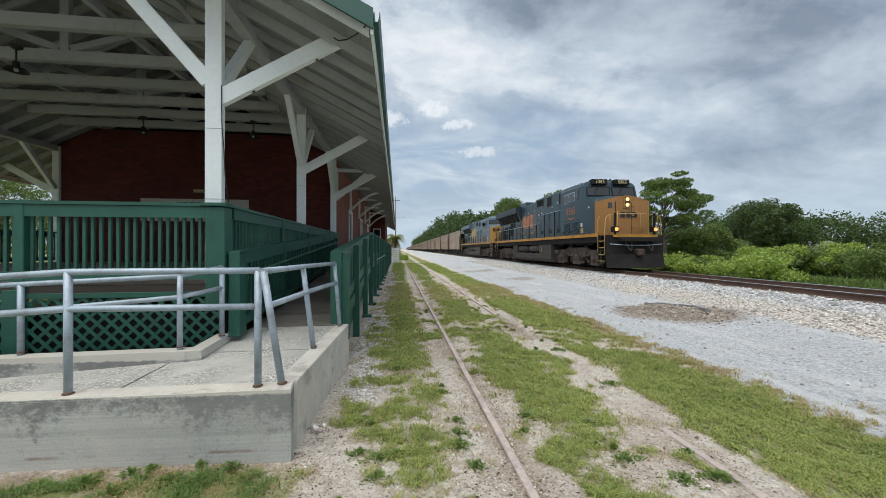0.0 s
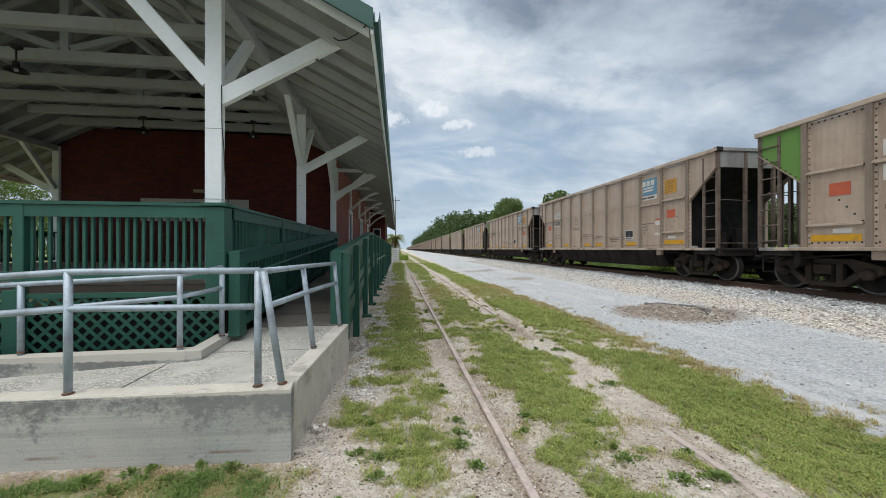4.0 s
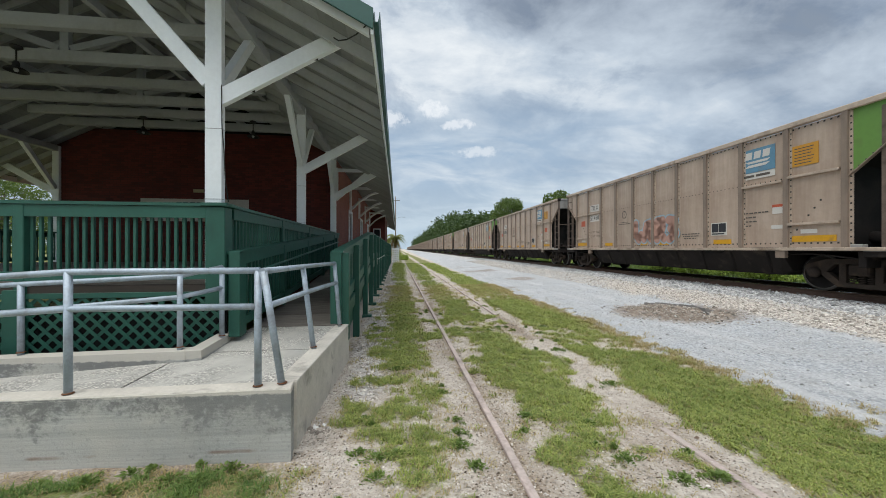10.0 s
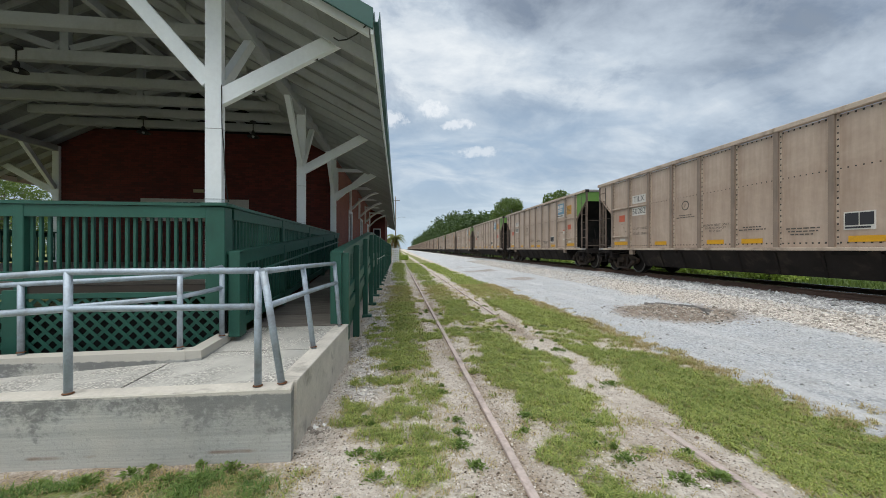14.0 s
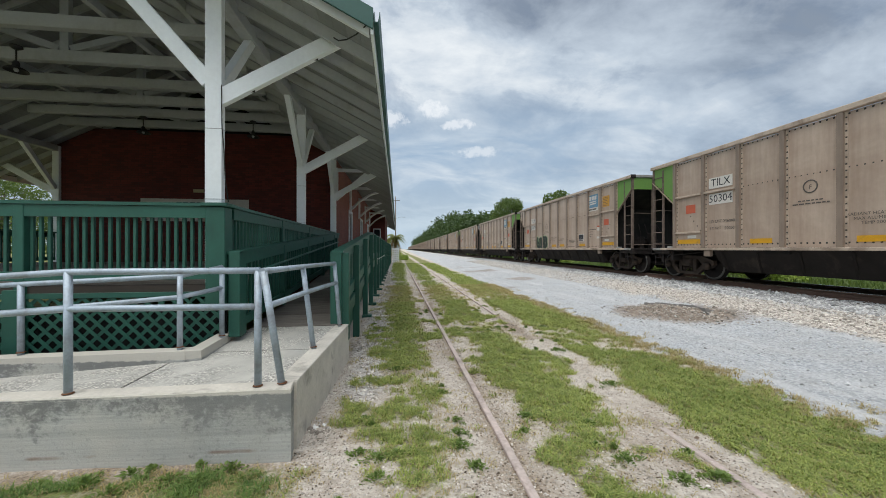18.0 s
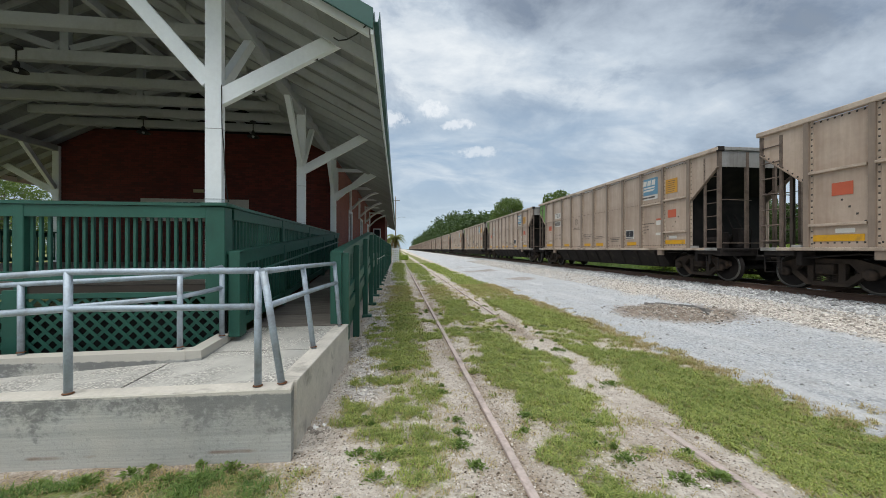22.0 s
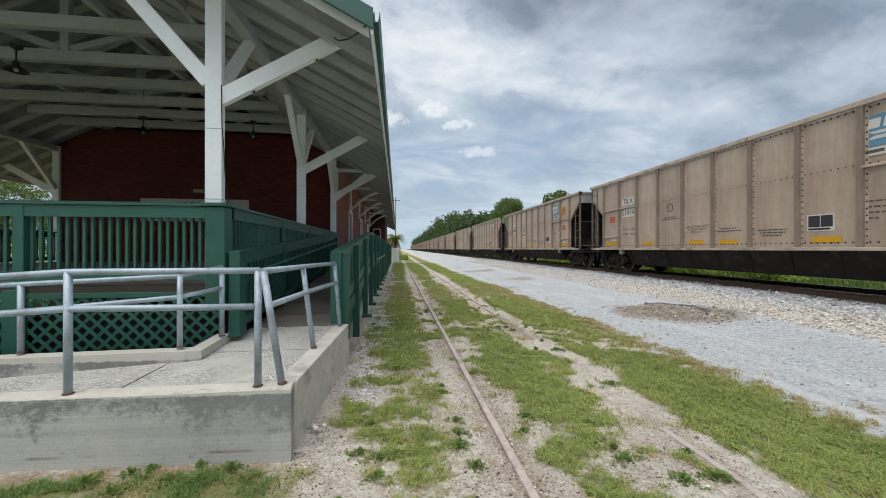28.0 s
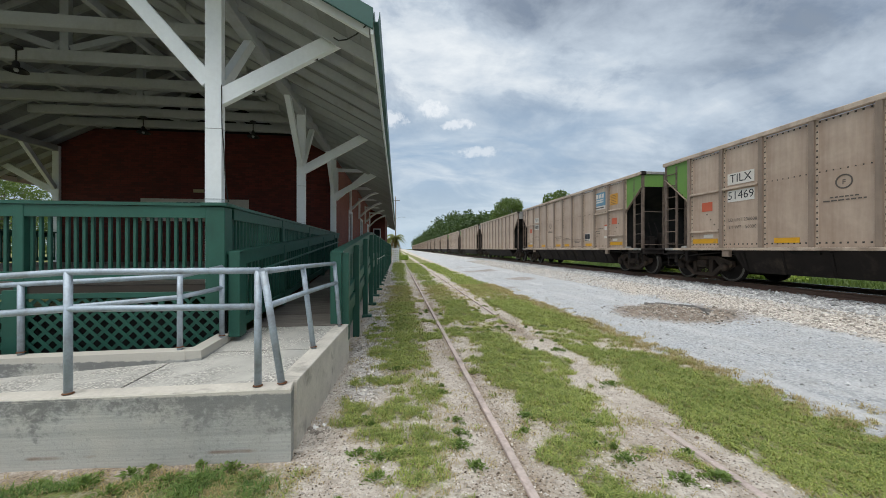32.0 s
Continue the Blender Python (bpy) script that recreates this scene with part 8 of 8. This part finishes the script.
# ---- loose stones ----
def stones(name, label, n, spot, size, mt, seed):
    """Angular stones: squashed octahedra with jittered corners."""
    g = np.random.default_rng(seed)
    x, y = spot(g, n)
    m = len(x)
    s = size * np.exp(g.normal(0, 0.35, m))
    base = np.array([[1, 0, 0], [-1, 0, 0], [0, 1, 0], [0, -1, 0], [0, 0, 1], [0, 0, -1]], float)
    jit = base[None] * g.uniform(0.55, 1.15, (m, 6, 1)) + g.normal(0, 0.16, (m, 6, 3))
    a = g.uniform(0, 6.283, m)
    ca, sa = np.cos(a), np.sin(a)
    px, py = jit[..., 0] * ca[:, None] - jit[..., 1] * sa[:, None], jit[..., 0] * sa[:, None] + jit[..., 1] * ca[:, None]
    z = ground_height(x, y) + s * 0.25
    v = np.stack([x[:, None] + px * s[:, None], y[:, None] + py * s[:, None], z[:, None] + jit[..., 2] * s[:, None] * 0.7], -1).reshape(-1, 3)
    tri = np.array([[0, 2, 4], [2, 1, 4], [1, 3, 4], [3, 0, 4], [2, 0, 5], [1, 2, 5], [3, 1, 5], [0, 3, 5]])
    f = (np.arange(m)[:, None, None] * 6 + tri[None]).reshape(-1, 3)
    me = bpy.data.meshes.new(name)
    me.from_pydata(v.tolist(), [], f.tolist())
    me.materials.append(mt)
    return thing(name, label, "stones", kind="stuff", mesh=me)


def stone_material(name, c1, c2):
    mt = bpy.data.materials.new(name)
    mt.use_nodes = True
    N = Nodes(mt.node_tree)
    geo = N.add("ShaderNodeNewGeometry")
    col = N.mix(geo.outputs["Random Per Island"], c1, c2)
    col = N.mix(N.ramp(N.noise(geo.outputs["Position"], 60, 4), (0.4, 0.0), (0.7, 0.35)), col, tuple(q * 0.6 for q in c1))
    b = N.add("ShaderNodeBsdfPrincipled", Base_Color=col, Roughness=0.9)
    N.add("ShaderNodeOutputMaterial", Surface=b)
    return mt


STONE = stone_material("grey_ballast", (0.22, 0.222, 0.22), (0.68, 0.685, 0.68))
STONE_DIRT = stone_material("dirty_gravel", (0.15, 0.13, 0.11), (0.52, 0.47, 0.41))
STONE_TAN = stone_material("tan_gravel", (0.22, 0.195, 0.165), (0.78, 0.74, 0.68))


def by_track(lo, hi, s0, s1, power=1.6):
    def pick(g, n):
        s = s0 + (s1 - s0) * g.uniform(0, 1, n) ** power
        o = g.uniform(lo, hi, n)
        return SIDE.x * o + AWAY.x * s, SIDE.y * o + AWAY.y * s
    return pick


def by_mask(mask, x0, x1, y0, y1, thresh, power=1.4):
    def pick(g, n):
        x = g.uniform(x0, x1, n)
        y = y0 + (y1 - y0) * g.uniform(0, 1, n) ** power
        k = mask(x, y) > thresh * g.uniform(0.4, 1.6, n)
        return x[k], y[k]
    return pick


stones("ballast", "coarse grey ballast stones beside the rails", 36000, by_track(8.9, 10.55, -6, 48), 0.030, STONE, 71)
stones("ballast", "coarse grey ballast stones between the rails", 14000, by_track(10.65, 13.6, -6, 40), 0.032, STONE, 72)
stones("gravel", "scattered gravel on the pale hard standing", 30000, by_track(7.1, 9.1, -4, 40), 0.020, STONE_TAN, 73)
stones("gravel", "scattered small gravel on the pale hard standing", 7000, by_track(4.1, 7.4, -3, 25), 0.013, STONE, 74)
stones("gravel", "grey stones along the foot of the ramp fence", 26000, by_mask(stone_mask, -0.8, 0.4, 3.0, 26, 0.55), 0.014, STONE_TAN, 75)
stones("gravel", "stones in the low spoil heap", 5200, by_mask(heap_mask, 4.5, 8.2, 5.2, 9.4, 0.55, 1.0), 0.022, STONE_DIRT, 76)
stones("gravel", "small pebbles on the bare sand", 34000, by_mask(lambda x, y: 0.9 - grass_mask(x, y), -0.8, 3.2, 1.6, 10, 0.5), 0.0065, STONE_TAN, 77)
LITTER = stone_material("leaf_litter", (0.055, 0.040, 0.028), (0.20, 0.145, 0.10))
stones("leaf_litter", "brown bits of bark and dead leaf on the sand", 30000, by_mask(lambda x, y: 0.25 + litter_mask(x, y), -0.8, 3.2, 1.5, 10, 0.75), 0.0066, LITTER, 78)
stones("rubble", "dark broken rubble at the wall corner", 160, by_mask(lambda x, y: bump_at(x, -0.68, 0.10) * bump_at(y, 3.28, 0.16), -0.78, -0.45, 3.0, 3.6, 0.35, 1.0), 0.020, STONE_DIRT, 80)
stones("leaf_litter", "brown bits of bark and dead leaf by the wall", 700, by_mask(lambda x, y: bump_at(x, -0.62, 0.16) + 0.3, -0.8, -0.2, 2.4, 5, 0.8), 0.0055, LITTER, 79)


# ---- things beyond the depot and on the ground ----
FROND = leaf_material("palm_frond", (0.09, 0.12, 0.03), (0.26, 0.27, 0.09), 0.5)
FROND_DRY = leaf_material("dry_palm_frond", (0.16, 0.11, 0.05), (0.30, 0.22, 0.11), 0.7)
POLE_WOOD = material("grey_pole_wood", (0.17, 0.145, 0.12), 0.9, 0, 0.25, 3, 0.3)


def palm(x, y, height, label):
    p = thing("palm_tree", label, "palm", pose(x, y, -0.03))
    m = Mesh().tube([(0, 0, 0), (0.04, 0, height * 0.3), (0.02, 0.03, height * 0.66)], [0.24, 0.19, 0.17], 12)
    for k in range(14):
        z = 0.2 + k * height * 0.05
        m.lathe([(0.20, z), (0.235, z + 0.05), (0.20, z + 0.07)], Matrix(), 12)
    part("trunk", m, BARK, p, "ringed grey trunk")
    for dry in (False, True):
        C, A, B = [], [], []
        for k in range(40 if not dry else 34):
            a = k * 2.4 + (0.5 if dry else 0)
            rise = rng.uniform(-0.2, 1.2) if not dry else rng.uniform(-1.3, -0.6)
            length = rng.uniform(1.25, 1.7)
            out = np.array([math.cos(a), math.sin(a), 0.0])
            side_ = np.array([-math.sin(a), math.cos(a), 0.0])
            for i in range(18):
                u = (i + 1) / 18
                c = out * length * u * (0.95 if not dry else 0.55) + np.array([0, 0, height * 0.66 + length * (rise * u - 1.0 * u * u * (1 if rise > 0 else 0.4))])
                for sg in (-1, 1):
                    d = unit(out * 0.7 + side_ * sg * 0.8 + np.array([0, 0, -0.5])) * 0.20 * (1.15 - u * 0.6)
                    C.append(c + d)
                    A.append(d)
                    B.append(unit(np.cross(d, [0.1, 0.2, 1.0])) * 0.035)
        part("fronds", cards(C, A, B, FROND_DRY if dry else FROND, "fronds"), None, p, "hanging dry fronds" if dry else "arching green fronds")


palm(-0.3, 50.4, 4.9, "short palm with arching fronds beside the depot end")
palm(-1.6, 53.5, 4.4, "short palm with drooping fronds behind the depot end")
for x, y, h in ((0.7, 53, 0.55), (1.2, 60, 0.7), (-0.2, 57, 1.6), (0.2, 68, 1.2)):
    shrub(x, y, h, 0.9, LEAF_LIGHT, 500, 0.10)

pole = thing("utility_pole", "tall grey wooden utility pole with crossarm and lamp arm", "utility pole", pose(-0.4, 90, 0))
part("pole", Mesh().tube([(0, 0, -0.2), (0, 0, 14.6)], [0.17, 0.10], 10), POLE_WOOD, pole)
part("crossarm", Mesh().box(-1.1, 1.1, -0.16, -0.05, 13.55, 13.68), POLE_WOOD, pole)
for x in (-1.0, -0.4, 0.4, 1.0):
    part("insulator", Mesh().tube([(x, -0.10, 13.68), (x, -0.10, 13.86)], [0.05, 0.03], 8), GALV, pole)
part("lamp_arm", Mesh().tube([(0.08, 0, 9.0), (0.9, 0, 9.5), (1.9, 0, 9.55)], 0.04, 7), GALV, pole)
part("lamp_head", Mesh().box(1.75, 2.4, -0.12, 0.12, 9.46, 9.58, 0.03), GALV, pole)

for k, (x, y) in enumerate(((-0.62, 46.4), (-0.30, 47.3))):
    g_ = thing("white_gate_panel", "white painted slatted gate panel near the depot end", "gate", pose(x, y, 0), group="gate panels")
    for q in (-0.02, 0.5):
        part("post", Mesh().box(q - 0.05, q + 0.05, -0.05, 0.05, -0.1, 1.75, 0.008), WHITE, g_)
    for i in range(6):
        part("slat", Mesh().box(0.035, 0.445, -0.015, 0.015, 0.15 + 0.27 * i, 0.34 + 0.27 * i, 0.004), WHITE, g_)


def small_house(u, d, w, deep, wall_h, roof_h, wall_mt, roof_mt, label, cat):
    x, y = place(u / 1568, d)
    h = thing(cat.replace(" ", "_"), label, cat, pose(x, y, -0.05, 0, 0, -28))
    part("wall", Mesh().prism([(-w / 2, 0), (w / 2, 0), (w / 2, wall_h), (0, wall_h + roof_h * 0.95), (-w / 2, wall_h)], -deep / 2, deep / 2, m=Matrix.Rotation(radians(90), 4, "Z")), wall_mt, h)
    for sg in (-1, 1):
        pts = [(sg * (w / 2 + 0.35), wall_h - roof_h * 0.7 / w), (0, wall_h + roof_h), (0, wall_h + roof_h + 0.12), (sg * (w / 2 + 0.35), wall_h - roof_h * 0.7 / w + 0.12)]
        part("roof_slope", Mesh().prism(pts, -deep / 2 - 0.4, deep / 2 + 0.4, m=Matrix.Rotation(radians(90), 4, "Z")), roof_mt, h)
    for i in range(3):
        q = -deep / 3 + i * deep / 3
        wn = part("window", Mesh().box(q - 0.5, q + 0.5, -w / 2 - 0.05, -w / 2 + 0.02, 0.9, 2.1, 0.01), WHITE, h)
        part("pane", Mesh().box(q - 0.42, q + 0.42, -w / 2 - 0.06, -w / 2 - 0.051, 0.98, 2.02), GLASS, wn)


SHINGLE = material("grey_shingle", (0.20, 0.20, 0.205), 0.9, 0, 0.2, 4, 0.3)
SIDING_PAINT = material("pale_siding", (0.55, 0.55, 0.52), 0.7, 0, 0.1, 3, 0.1)
small_house(1402, 62, 6.0, 9.0, 2.1, 0.8, SIDING_PAINT, SHINGLE, "small pale house with grey roof beyond the line", "house")
small_house(1300, 66, 3.0, 4.2, 2.0, 0.7, WHITE, SHINGLE, "small white shed beyond the line", "shed")

# broken lip of paving at the spoil heap
ASPHALT = material("broken_paving", (0.22, 0.21, 0.20), 0.9, 0, 0.3, 9, 0.5, (0.24, 0.23, 0.215), 0.56, 0.12, 5.0, space="World")
lip = thing("broken_paving", "broken dark lip of paving at the edge of the dirt patch", "paving")
edge = ((6.28, 8.55), (6.45, 8.38), (6.58, 8.18), (6.74, 7.95), (6.82, 7.66), (6.70, 7.36), (6.62, 7.05), (6.48, 6.8))
for (x0, y0), (x1, y1) in zip(edge, edge[1:]):
    zz = float(ground_height(np.array((x0 + x1) / 2), np.array((y0 + y1) / 2)))
    w = rng.uniform(0.16, 0.34)
    a, b = Vector((x0, y0, 0)), Vector((x1, y1, 0))
    n_ = Vector((-(b - a).y, (b - a).x, 0)).normalized() * w
    top = [tuple(a + Vector((0, 0, zz + 0.05))), tuple(b * 0.985 + a * 0.015 + Vector((0, 0, zz + 0.045 + rng.uniform(0, 0.02)))), tuple(b + n_ * 0.8 + Vector((0, 0, zz + 0.015))), tuple(a + n_ + Vector((0, 0, zz + 0.012)))]
    bot = [(p[0], p[1], zz - 0.06) for p in top]
    part("slab", hull(bot, top), ASPHALT, lip)

# white rubbish by the wall corner and on the turf
PALE = material("white_scrap", (0.72, 0.72, 0.70), 0.6, 0, 0.08, 20, 0.1)
for k, (x, y, r) in enumerate(((-0.73, 3.36, 0.036), (-0.66, 3.40, 0.027), (-0.61, 3.37, 0.022), (0.52, 3.32, 0.016), (-0.68, 2.80, 0.014))):
    m = Mesh()
    pts = [(math.cos(i * 1.047) * r * rng.uniform(0.7, 1.2), math.sin(i * 1.047) * r * rng.uniform(0.6, 1.1)) for i in range(6)]
    m.add([(px, py, 0) for px, py in pts] + [(px * 0.6, py * 0.6, r * rng.uniform(0.5, 1.3)) for px, py in pts], [tuple(range(6)), tuple(range(6, 12))] + [(i, (i + 1) % 6, 6 + (i + 1) % 6, 6 + i) for i in range(6)])
    ob = thing("shell", "broken white shell on the ground", "shell", pose(x, y, float(ground_height(np.array(x), np.array(y))) - 0.004), group="white shells", mesh=m, material=PALE)

# white cord looped along the fence
cord = Mesh()
pts = []
ys_ = [12.6, 14.5, 16.4, 18.3, 20.2]
for a, b in zip(ys_, ys_[1:]):
    for i in range(8):
        u = i / 8
        pts.append((OX + 0.175, a + (b - a) * u, 1.30 - 0.05 * math.sin(math.pi * u)))
pts.append((OX + 0.175, ys_[-1], 1.32))
thing("fence_cord", "white cord looped from post to post along the fence", "cord", mesh=cord.tube(pts, 0.008, 6), material=PALE)
thing("wall_plate", "small yellowish plate on the dark brick wall", "sign", mesh=Mesh().box(-6.80, -6.48, WALL_Y + 0.035, WALL_Y + 0.058, 3.52, 3.63, 0.004), material=material("aged_plate", (0.34, 0.29, 0.16), 0.6, 0, 0.1, 8, 0.05))


# ---- movement ----
def train_at(t):
    """How far up the track the joint between the engines and the first hopper is, less 0.66 m."""
    return 60.06 - 16.754 * t - 0.0126 * t * t


def motions():
    for ob, offset in TRAIN:
        walk(ob, [(t, along(train_at(t) + offset, 0, RAIL_TOP)) for t in range(0, 33, 4)])
    # wheels turn while their car rolls past
    for n, h in WHEELS:
        if n > 32:
            continue
        mid = (CAR * n - HALF + 0.66 + 60.06) / 17.0
        t0, t1 = max(0.0, mid - 2.6), min(32.0, mid + 0.5)
        if t1 <= t0:
            continue
        steps = int((t1 - t0) * 30)
        for truck in [o for o in h.children if o.name.startswith("truck")]:
            for w in [o for o in truck.children if o.name.startswith("wheelset")]:
                at_ = w.location.copy()
                rows = [(0.0, Matrix.Translation(at_))] if t0 > 0.02 else []
                for k in range(0, steps + 1):
                    t = t0 + k / 30
                    rows.append((t, Matrix.Translation(at_) @ Matrix.Rotation((train_at(t0) - train_at(t)) / 0.462, 4, "X")))
                if t1 < 31.9:
                    rows.append((32.0, rows[-1][1]))
                walk(w, rows)


motions()
